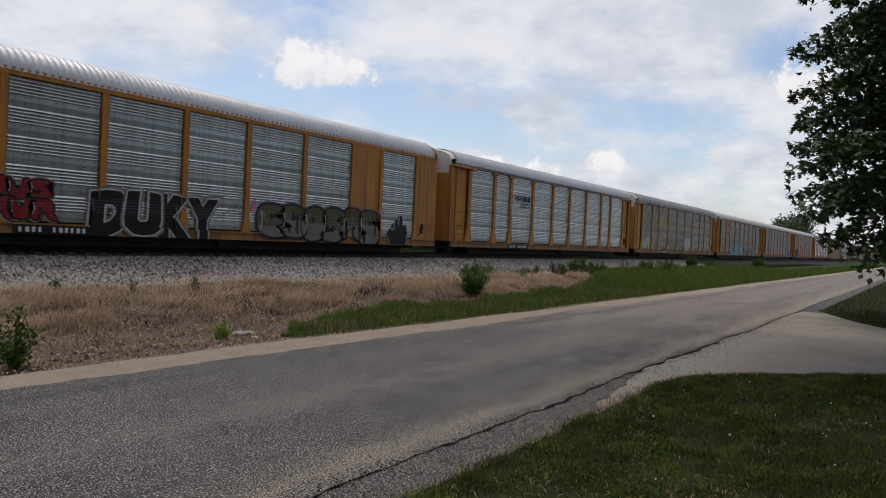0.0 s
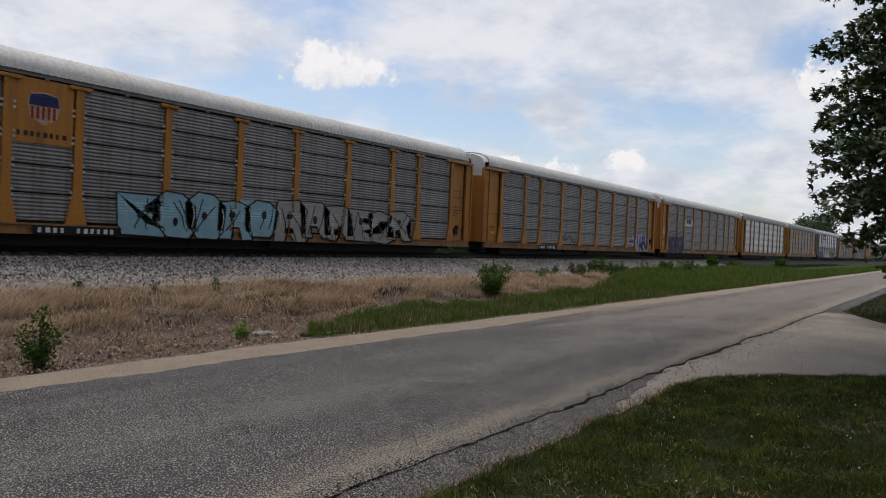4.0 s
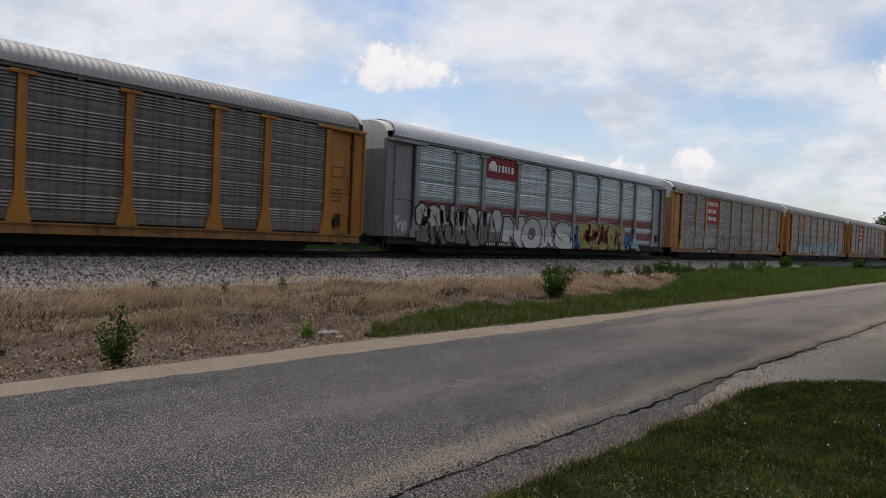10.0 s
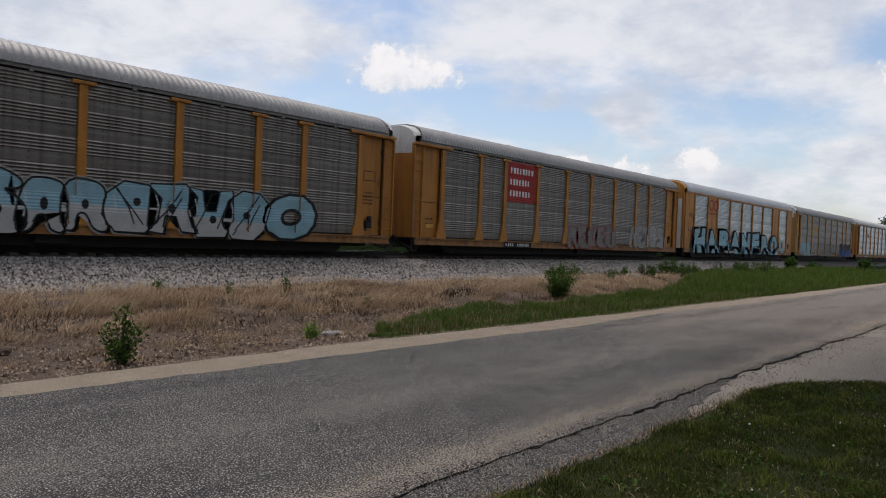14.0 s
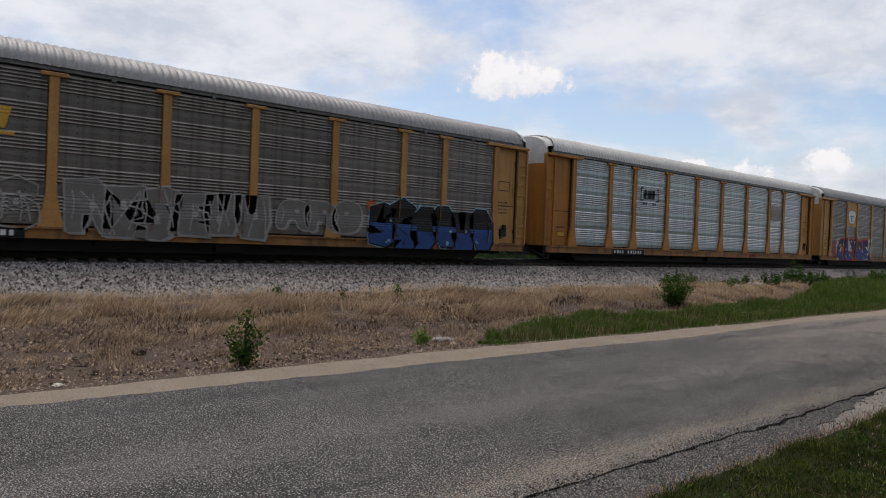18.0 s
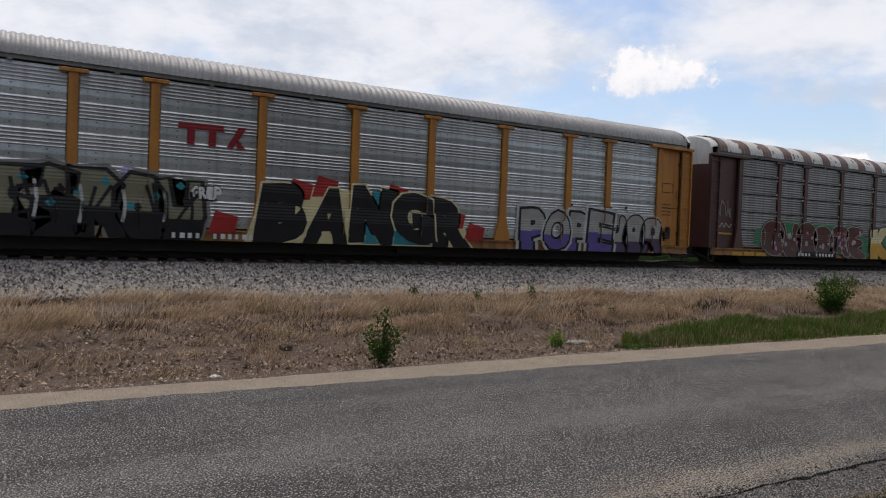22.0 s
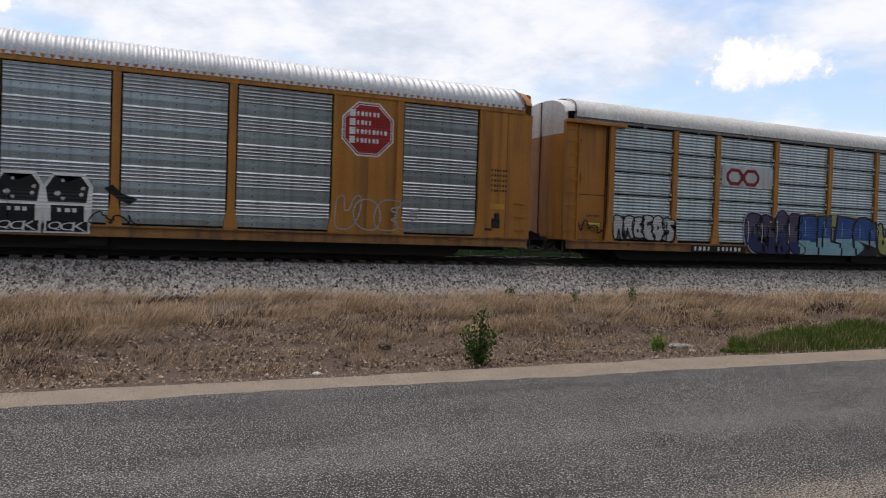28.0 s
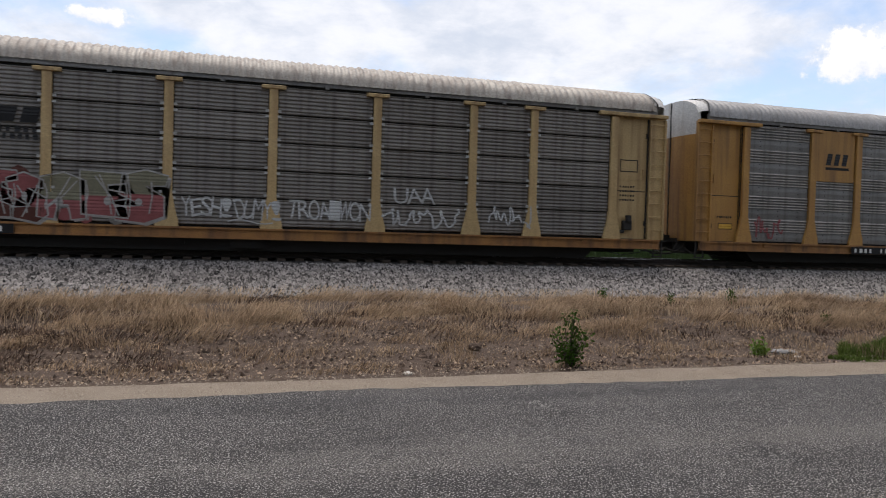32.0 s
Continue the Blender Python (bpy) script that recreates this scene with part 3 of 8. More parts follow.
def build_chips():
    """Pale and dark stone chips standing proud of the worn seal, thickest in the wheel-worn lanes."""
    base = np.array([(1, 0, 0), (-0.6, 0.8, 0), (-0.6, -0.8, 0), (0, 0, 0.6)], float)
    tri = np.array([(0, 1, 3), (1, 2, 3), (2, 0, 3)])
    for name, n, mat, label in (("road_chips", 90000, M["chip"], "pale stone chips set in the worn asphalt"),
                                ("tar_chips", 36000, M["tar_chip"], "dark tarred chips set in the worn asphalt")):
        x = -9 + 26 * rng.random(n) ** 1.15
        y = 3.2 + 3.9 * rng.random(n) ** 1.1
        keep = np.array([noise.noise(Vector((a * 0.45, b * 1.5, 61))) + 0.6 * noise.noise(Vector((a * 2.2, b * 4.0, 7))) for a, b in zip(x, y)]) + rng.uniform(-0.5, 0.5, n) > (-0.05 if mat is M["chip"] else 0.05)
        x, y = x[keep], y[keep]
        n = len(x)
        a = rng.uniform(0, 6.28, n)
        s = rng.uniform(0.0035, 0.0085, n)
        c, d = (np.cos(a) * s)[:, None], (np.sin(a) * s)[:, None]
        v = np.stack([base[:, 0] * c - base[:, 1] * d + x[:, None], base[:, 0] * d + base[:, 1] * c + y[:, None], base[:, 2] * s[:, None] + 0.0005], -1).reshape(-1, 3)
        f = (tri[None] + (np.arange(n) * 4)[:, None, None]).reshape(-1, 3)
        tagged(new(name, bulk_mesh(name, v, f, mat)), label, "gravel", kind="stuff")


def build_track():
    # ballast bed, trapezoid with a lumpy skin
    prof = [(17.3, -0.10), (17.9, 0.06), (18.6, 0.23), (19.4, 0.42), (20.1, 0.57), (20.7, 0.60), (20.98, 0.68), (22.26, 0.69), (23.5, 0.68), (24.2, 0.62), (25.6, 0.30), (27.2, -0.16)]
    xs = list(np.concatenate([np.arange(-400, -16, 16), np.arange(-16, 60, 0.3), np.arange(60, 1300, 20)]))
    verts = [(x, y + 0.10 * wob(x + y, 20, 0.9), z + 0.03 * noise.noise(Vector((x * 2.1, y * 2.1, 5)))) for x in xs for y, z in prof]
    n = len(prof)
    faces = [(i * n + j, (i + 1) * n + j, (i + 1) * n + j + 1, i * n + j + 1) for i in range(len(xs) - 1) for j in range(n - 1)]
    bed = tagged(new("ballast_bed", mesh_of("ballast_bed", verts, faces, M["ballast"])), "raised bed of grey crushed stone under the rails", "ballast", kind="structure")
    # loose stones on the slope towards the road
    count = 90000
    t = rng.random(count)
    x = np.where(rng.random(count) < 0.62, rng.uniform(-9, 30, count), rng.uniform(30, 75, count))
    y = 17.6 + t * 3.1
    z = np.interp(y, [p[0] for p in prof], [p[1] for p in prof])
    base = np.array([(1, 0, 0), (-1, 0, 0), (0, 1, 0), (0, -1, 0), (0, 0, 1), (0, 0, -1)], float)
    tri = np.array([(0, 2, 4), (2, 1, 4), (1, 3, 4), (3, 0, 4)])
    size = rng.uniform(0.026, 0.074, (count, 1, 1)) * rng.uniform(0.6, 1.3, (count, 6, 1))
    ang = rng.uniform(0, 6.28, count)
    b = base[None] * size
    c, s = np.cos(ang)[:, None], np.sin(ang)[:, None]
    tilt = rng.uniform(-0.7, 0.7, count)[:, None]
    px, py, pz = b[..., 0] * c - b[..., 1] * s, b[..., 0] * s + b[..., 1] * c, b[..., 2]
    pz = pz + px * tilt
    v = np.stack([px + x[:, None], py + y[:, None], pz + z[:, None] + 0.012], -1).reshape(-1, 3)
    f = (tri[None] + (np.arange(count) * 6)[:, None, None]).reshape(-1, 3)
    tagged(new("ballast_stones", bulk_mesh("ballast_stones", v, f, M["stone"])), "loose grey crushed stones on the track bed", "ballast", kind="stuff")
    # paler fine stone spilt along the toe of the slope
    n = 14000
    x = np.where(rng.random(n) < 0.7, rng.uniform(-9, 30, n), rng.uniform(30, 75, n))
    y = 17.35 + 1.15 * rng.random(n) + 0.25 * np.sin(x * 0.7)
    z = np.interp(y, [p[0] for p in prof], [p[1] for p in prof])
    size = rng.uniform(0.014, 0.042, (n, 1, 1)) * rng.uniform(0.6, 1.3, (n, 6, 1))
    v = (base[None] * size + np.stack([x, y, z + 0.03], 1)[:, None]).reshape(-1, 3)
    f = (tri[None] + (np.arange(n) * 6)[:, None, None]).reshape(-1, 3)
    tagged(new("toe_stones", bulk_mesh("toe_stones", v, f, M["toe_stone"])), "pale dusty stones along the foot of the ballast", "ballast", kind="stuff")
    track = tagged(new("railway_track"), "single railway track of rusty rails on timber ties", "railway track", kind="structure")
    rail_prof = [(-0.07, 0), (0.07, 0), (0.07, 0.015), (0.012, 0.035), (0.012, 0.12), (0.036, 0.13), (0.036, 0.16), (-0.036, 0.16), (-0.036, 0.13), (-0.012, 0.12), (-0.012, 0.035), (-0.07, 0.015)]
    for side in (-0.7525, 0.7525):
        m = len(rail_prof)
        vs = [(x, TRACK_Y + side + a, TIE_TOP + b) for x in (-400, 1300) for a, b in rail_prof]
        fs = [(i, (i + 1) % m, m + (i + 1) % m, m + i) for i in range(m)]
        me = mesh_of("rail", vs, fs, M["steel"])
        me.materials.append(M["rail_head"])
        me.polygons[6].material_index = 1
        part("rail", me, track)
    tie = boxes_mesh("tie", M["tie"], (-0.115, 0.115, TRACK_Y - 1.3, TRACK_Y + 1.3, TIE_TOP - 0.14, TIE_TOP + 0.004), bevel=0.01)
    for i in range(150):
        part("tie", tie, track, place=(-10 + i * 0.5, 0, 0.006 * wob(i, 30, 1.7)))


build_ground()
build_road()
build_crumbs()
build_chips()
build_track()


# ---- the autorack cars ----
PITCH, SPEED, START = 28.6, 21.0925, 31.284
POSTS = (5.20, 7.15, 10.05, 12.95, 15.65, 18.55, 21.45, 23.40)
END_POSTS = (2.47, 26.13)
BAYS = [(2.60, 5.08), (5.32, 7.03), (7.27, 9.93), (10.17, 12.83), (13.07, 15.53), (15.77, 18.43), (18.67, 21.33), (21.57, 23.28), (23.52, 26.00)]
SHEET_Z, SHEET_H, ROWS = 0.72, 0.776, 5
EAVE, APEX, HALF = 4.82, 5.50, 1.5
KEPT = {}


def kept(key, make):
    if key not in KEPT:
        KEPT[key] = make()
    return KEPT[key]


def arch(y):
    a = min(1.0, abs(y) / HALF)
    return EAVE + (APEX - EAVE) * (1 - a ** 3) ** 0.6


def sheet_mesh(style, width, mat):
    """One pressed steel sheet of a bay, its ridges running lengthwise."""
    prof = []
    h, base = SHEET_H, -1.445
    if style == "gap":
        prof += [(base + 0.03, 0.006), (base - 0.012, 0.026), (base - 0.012, 0.06)]
        n = 6
        for i in range(n):
            z = 0.08 + (h - 0.14) * i / n
            p = (h - 0.14) / n
            prof += [(base, z), (base - 0.019, z + p * 0.25), (base - 0.019, z + p * 0.42), (base, z + p * 0.86)]
        prof += [(base - 0.012, h - 0.05), (base - 0.012, h - 0.03), (base + 0.03, h - 0.018)]
    else:
        prof += [(base, 0.0), (base - 0.010, h * 0.19), (base, h * 0.385)]
        n, z0 = 5, h * 0.40
        pitch = h * 0.59 / n
        for i in range(n):
            z = z0 + i * pitch
            prof += [(base, z), (base - 0.032, z + pitch * 0.12), (base - 0.032, z + pitch * 0.26), (base, z + pitch * 0.72)]
        prof.append((base, h))
    verts = [(x, y, z) for y, z in prof for x in (0, width)]
    faces = [(2 * i, 2 * i + 1, 2 * i + 3, 2 * i + 2) for i in range(len(prof) - 1)]
    ridges = len(faces)
    # bolt heads in upright rows
    if style != "gap":
        cols = max(1, round(width / 0.9))
        for c in range(cols):
            x = width * (c + 0.5) / cols
            for z in (h * 0.10, h * 0.32):
                o = len(verts)
                verts += [(x + dx, base - 0.014 + 0.002 * abs(dz) / 0.016, z + dz) for dx, dz in ((-0.018, -0.016), (0.018, -0.016), (0.018, 0.016), (-0.018, 0.016))]
                faces.append((o, o + 1, o + 2, o + 3))
    band = mat is M["red_band"]
    me = mesh_of("side_sheet", verts, faces, M["galv"] if band else mat)
    if band:
        style = "band"
    # upward ridge faces get a brighter colour, painted in for caught sky light
    top = {"band": "red_band", "group": "lit_ridge", "fine": "sooty_ridge"}.get(style)
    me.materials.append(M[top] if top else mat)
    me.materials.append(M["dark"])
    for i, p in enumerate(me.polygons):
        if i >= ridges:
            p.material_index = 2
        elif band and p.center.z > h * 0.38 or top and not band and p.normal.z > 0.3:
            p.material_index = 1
    return me


def roof_mesh(mat, bands=None):
    """Arched roof of sheets ribbed crosswise."""
    x0, x1, step = 1.0, 27.6, 0.053
    n = int((x1 - x0) / step)
    ys = [-1.52, -1.50, -1.47, -1.40, -1.25, -1.0, -0.65, -0.25, 0.25, 0.65, 1.0, 1.25, 1.40, 1.47, 1.50, 1.52]
    verts, faces = [], []
    for i in range(n + 1):
        x = x0 + (x1 - x0) * i / n
        d = (-0.021, 0.0, 0.021, 0.0)[i % 4]
        seam = 0.02 if i % 46 == 0 else 0
        for y in ys:
            verts.append((x, y * (1 + d * 0.8), EAVE - 0.06 if abs(y) > 1.51 else arch(y) + d + seam))
    m = len(ys)
    for i in range(n):
        for j in range(m - 1):
            faces.append((i * m + j, (i + 1) * m + j, (i + 1) * m + j + 1, i * m + j + 1))
    me = mesh_of("roof", verts, faces, mat, True)
    if bands:
        me.materials.append(bands)
        for k, p in enumerate(me.polygons):
            i = k // (m - 1)
            r = noise.noise(Vector((i * 0.9, (k % (m - 1)) * 0.8, 2)))
            if (i % 28 < 10 and i < 308) or r > 0.42 or (i > 440 and i % 19 < 9):
                p.material_index = 1
    return me


def cap_mesh(mat):
    """Hood that closes the roof over the end doors, at the low-x end."""
    verts, faces = [], []
    ys = [-1.46, -1.40, -1.25, -1.0, -0.5, 0, 0.5, 1.0, 1.25, 1.40, 1.46]
    for x, drop, narrow in ((1.05, 0.02, 1.0), (0.90, 0.03, 1.0), (0.72, 0.05, 0.985), (0.62, 0.11, 0.96)):
        for y in ys:
            verts.append((x, y * narrow, arch(y) - drop))
    m = len(ys)
    for i in range(3):
        for j in range(m - 1):
            faces.append((i * m + j, i * m + j + 1, (i + 1) * m + j + 1, (i + 1) * m + j))
    return mesh_of("roof_hood", verts, faces, mat, True)


def seam_mesh(mat):
    """Dark gap between roof and hood, a thin crooked arch."""
    verts, faces = [], []
    ys = [-1.53, -1.50, -1.45, -1.36, -1.2, -0.9, -0.4, 0.2, 0.8]
    for k, y in enumerate(ys):
        x = 1.06 - 0.16 * max(0, (abs(y) - 1.2) / 0.33) + 0.02 * (k % 2)
        for dx, dz in ((0, 0.03), (0.055, 0.03)):
            verts.append((x + dx, y * 1.006, arch(min(1.499, abs(y))) + dz - (0.05 if abs(y) > 1.5 else 0)))
    for i in range(len(ys) - 1):
        faces.append((2 * i, 2 * i + 1, 2 * i + 3, 2 * i + 2))
    return mesh_of("roof_seam", verts, faces, mat)


def door_mesh(mat, z0, z1, half, folds=0):
    """One leaf of the end doors, curved in plan; half is -1 (near leaf) or 1."""
    cols = 9
    verts, faces = [], []
    for i in range(cols):
        a = i / (cols - 1)
        y = half * (0.02 + 1.40 * a)
        x = (0.44 + 0.26 * a ** 3.5) if folds else (0.54 + 0.16 * a ** 3.5)
        if folds:
            x += 0.035 * (i % 2)
        top = min(z1, arch(y) - 0.10)
        for z in (z0, (z0 + top) / 2 - 0.02, (z0 + top) / 2 + 0.02, top):
            verts.append((x - (0.015 if z0 < z < top else 0), y, z))
    for i in range(cols - 1):
        for j in range(3):
            faces.append((i * 4 + j, i * 4 + j + 1, (i + 1) * 4 + j + 1, (i + 1) * 4 + j))
    return mesh_of("end_door", verts, faces, mat, not folds)


def post_mesh(mat, capped, clips=False):
    bm = bmesh.new()
    if capped:
        pts = [(-0.30, 0.64), (0.30, 0.64), (0.29, 0.80), (0.20, 1.15), (0.125, 1.55), (0.115, 4.50), (-0.115, 4.50), (-0.125, 1.55), (-0.20, 1.15), (-0.29, 0.80)]
    else:
        pts = [(-0.19, 0.64), (0.19, 0.64), (0.17, 0.85), (0.10, 1.25), (0.095, 4.62), (-0.095, 4.62), (-0.10, 1.25), (-0.17, 0.85)]
    outline_into(bm, pts, -1.53, -1.43)
    if not clips:
        return bm_mesh("post", bm, mat)
    own = len(bm.faces)
    for r in range(1, ROWS):
        z = SHEET_Z + r * SHEET_H
        for s in (-1, 1):
            for dz in (-0.075, 0.075):
                box_into(bm, s * 0.165 - 0.045, s * 0.165 + 0.045, -1.492, -1.46, z + dz - 0.035, z + dz + 0.035)
    me = bm_mesh("post", bm, mat)
    me.materials.append(M["p_silver"])
    for p in me.polygons:
        if p.index >= own:
            p.material_index = 1
    return me


def cap_bar_mesh(mat):
    return boxes_mesh("post_cap", mat, (-0.33, 0.33, -1.57, -1.42, 4.50, 4.60), bevel=0.012)


def ladder_mesh(mat):
    bm = bmesh.new()
    box_into(bm, 0.60, 0.66, -1.50, -1.40, 0.66, 4.50)
    box_into(bm, 1.12, 1.18, -1.50, -1.40, 0.66, 4.50)
    for i in range(9):
        z = 0.95 + i * 0.42
        tube_into(bm, [(0.60, -1.512, z + 0.015), (1.18, -1.512, z + 0.015)], 0.016, 6)
    return bm_mesh("ladder", bm, mat)


def truck_mesh(mat):
    bm = bmesh.new()
    for y in (-1.0, 1.0):
        outline_into(bm, [(-1.15, 0.30), (-0.5, 0.10), (0.5, 0.10), (1.15, 0.30), (1.15, 0.44), (0.45, 0.52), (-0.45, 0.52), (-1.15, 0.44)], y - 0.06, y + 0.06)
    box_into(bm, -0.22, 0.22, -1.0, 1.0, 0.30, 0.56)
    for x in (-0.87, 0.87):
        tube_into(bm, [(x, -0.9, 0.38), (x, 0.9, 0.38)], 0.08, 8)
    return bm_mesh("truck", bm, mat)


def wheel_mesh(mat):
    bm = bmesh.new()
    for r, y0, y1 in ((0.38, -0.07, 0.06), (0.41, 0.06, 0.08)):
        a = [bm.verts.new((r * math.cos(i * math.pi / 8), y0, r * math.sin(i * math.pi / 8))) for i in range(16)]
        b = [bm.verts.new((r * math.cos(i * math.pi / 8), y1, r * math.sin(i * math.pi / 8))) for i in range(16)]
        bm.faces.new(a)
        bm.faces.new(b[::-1])
        for i in range(16):
            bm.faces.new((a[i], b[i], b[(i + 1) % 16], a[(i + 1) % 16]))
    return bm_mesh("wheel", bm, mat)


def underframe_mesh(mat):
    bm = bmesh.new()
    box_into(bm, 1.0, 27.6, -0.4, 0.4, 0.22, 0.62)
    box_into(bm, 0.95, 27.65, -1.40, 1.40, 0.60, 0.68)
    outline_into(bm, [(2.9, 0.30), (3.2, 0.02), (6.0, 0.02), (6.6, 0.03), (22.0, 0.03), (22.6, 0.02), (25.4, 0.02), (25.7, 0.30), (25.7, 0.60), (2.9, 0.60)], -1.12, 1.12)
    for x in (2.6, 6.6, 9.4, 12.2, 15.0, 17.8, 20.6, 22.4, 25.8):
        box_into(bm, x - 0.08, x + 0.08, -1.35, 1.35, 0.36, 0.62)
    box_into(bm, 11.2, 13.4, -1.2, -0.5, 0.18, 0.55)
    box_into(bm, 14.6, 15.5, -1.3, -0.6, 0.12, 0.5)
    tube_into(bm, [(7.2, -1.0, 0.34), (9.6, -1.0, 0.34)], 0.16, 10)
    tube_into(bm, [(4.5, -0.9, 0.2), (24.0, -0.9, 0.2)], 0.03, 6)
    return bm_mesh("underframe", bm, mat)


def coupler_mesh(mat):
    bm = bmesh.new()
    box_into(bm, 0.30, 1.0, -0.13, 0.13, 0.68, 0.84)
    box_into(bm, 0.01, 0.22, -0.20, 0.16, 0.58, 0.92)
    box_into(bm, 0.22, 0.34, -0.15, 0.13, 0.62, 0.88)
    tube_into(bm, [(0.5, -0.7, 0.66), (0.25, -0.75, 0.30), (0.02, -0.7, 0.42)], 0.022, 6)
    tube_into(bm, [(2.6, -1.1, 0.30), (1.9, -1.15, 0.14), (1.2, -1.2, 0.26)], 0.016, 5)
    box_into(bm, 0.62, 0.95, -1.48, -1.36, 0.10, 0.14)
    box_into(bm, 0.62, 0.66, -1.48, -1.44, 0.10, 0.62)
    box_into(bm, 0.91, 0.95, -1.48, -1.44, 0.10, 0.62)
    box_into(bm, 0.50, 0.66, -0.55, 0.55, 0.62, 0.74)
    tube_into(bm, [(0.95, -0.45, 0.55), (0.7, -0.5, 0.36), (0.35, -0.45, 0.22), (0.02, -0.35, 0.20)], 0.035, 6)
    tube_into(bm, [(1.3, -1.0, 0.5), (1.1, -1.0, 0.30), (0.6, -0.9, 0.28), (0.1, -0.75, 0.34)], 0.022, 6)
    tube_into(bm, [(0.9, -1.35, 0.24), (0.62, -1.4, 0.22), (0.6, -0.8, 0.46)], 0.018, 5)
    return bm_mesh("coupler", bm, mat)


def sill_mesh(mat):
    bm = bmesh.new()
    box_into(bm, 0.75, 27.85, -1.50, -1.46, 0.38, 0.66)
    box_into(bm, 0.75, 27.85, -1.56, -1.42, 0.615, 0.665)
    box_into(bm, 0.75, 27.85, -1.54, -1.44, 0.36, 0.40)
    for x in (3.4, 9.0, 19.6, 25.2):
        box_into(bm, x - 0.14, x + 0.14, -1.53, -1.50, 0.52, 0.60)
    return bm_mesh("side_sill", bm, mat)


def header_mesh(mat):
    return boxes_mesh("header_bar", mat, (0.60, 3.02, -1.57, -1.40, 4.54, 4.65), bevel=0.01)


def mirrored(me, name):
    """The same piece for the other end of the car."""
    c = me.copy()
    c.name = name
    c.transform(Matrix.Translation((PITCH, 0, 0)) @ Matrix.Diagonal((-1, 1, 1, 1)))
    c.flip_normals()
    return c


def both_ends(name, key, make, car, label=""):
    a = kept(key, make)
    b = kept((key, "far end"), lambda: mirrored(a, name))
    return [part(name, a, car, label), part(name, b, car, label)]


# ---- lettering and spray paint on the sides ----
LETTERS = {}


def letter(ch, fat):
    """Flat shape of one built-in character, fattened, in a unit box: corners and faces."""
    key = (ch, fat)
    if key not in LETTERS:
        cu = bpy.data.curves.new("letter", "FONT")
        cu.body, cu.offset, cu.resolution_u, cu.fill_mode = ch, fat, 3, "BOTH"
        ob = bpy.data.objects.new("letter", cu)
        scene.collection.objects.link(ob)
        me = bpy.data.meshes.new_from_object(ob.evaluated_get(bpy.context.evaluated_depsgraph_get()))
        v = np.array([p.co[:2] for p in me.vertices])
        f = [tuple(p.vertices) for p in me.polygons]
        bpy.data.objects.remove(ob)
        bpy.data.curves.remove(cu)
        bpy.data.meshes.remove(me)
        LETTERS[key] = (v, f)
    return LETTERS[key]


# rough outlines of sprayed figures in a box from -1 to 1
FIGURES = [
    [(-1, -1), (-0.9, 0.9), (0, 1.1), (0.95, 0.8), (1, -1), (0.35, -1), (0.2, -0.35), (-0.2, -0.35), (-0.35, -1)],
    [(-1, -0.9), (-1, 1), (0.9, 1), (1, 0.55), (0.2, 0.45), (0.25, 0.25), (0.85, 0.15), (0.85, -0.15), (0.2, -0.3), (1, -0.5), (1, -1)],
    [(-1, -0.95), (-0.95, -0.45), (0.1, -0.4), (-0.9, 0.05), (-0.95, 0.85), (0, 1.1), (1, 0.8), (0.9, 0.4), (0.1, 0.4), (1, 0), (1, -0.75), (0.3, -1.1)],
    [(-0.6, -1), (-1.05, -0.3), (-1, 0.6), (-0.4, 1.1), (0.5, 1.05), (1.05, 0.5), (1, -0.5), (0.5, -1.05)],
    [(-0.7, -1), (-1, 0), (-1, 1), (-0.4, 1), (-0.25, 0.1), (0.2, 0.1), (0.35, 1), (1, 1), (1, -0.2), (0.6, -1.05)],
    [(-1, -1), (-1, 1), (0.4, 1.1), (1, 0.6), (0.7, 0), (1.1, -1), (0.4, -1), (0.1, -0.3), (-0.3, -0.3), (-0.35, -1)],
]


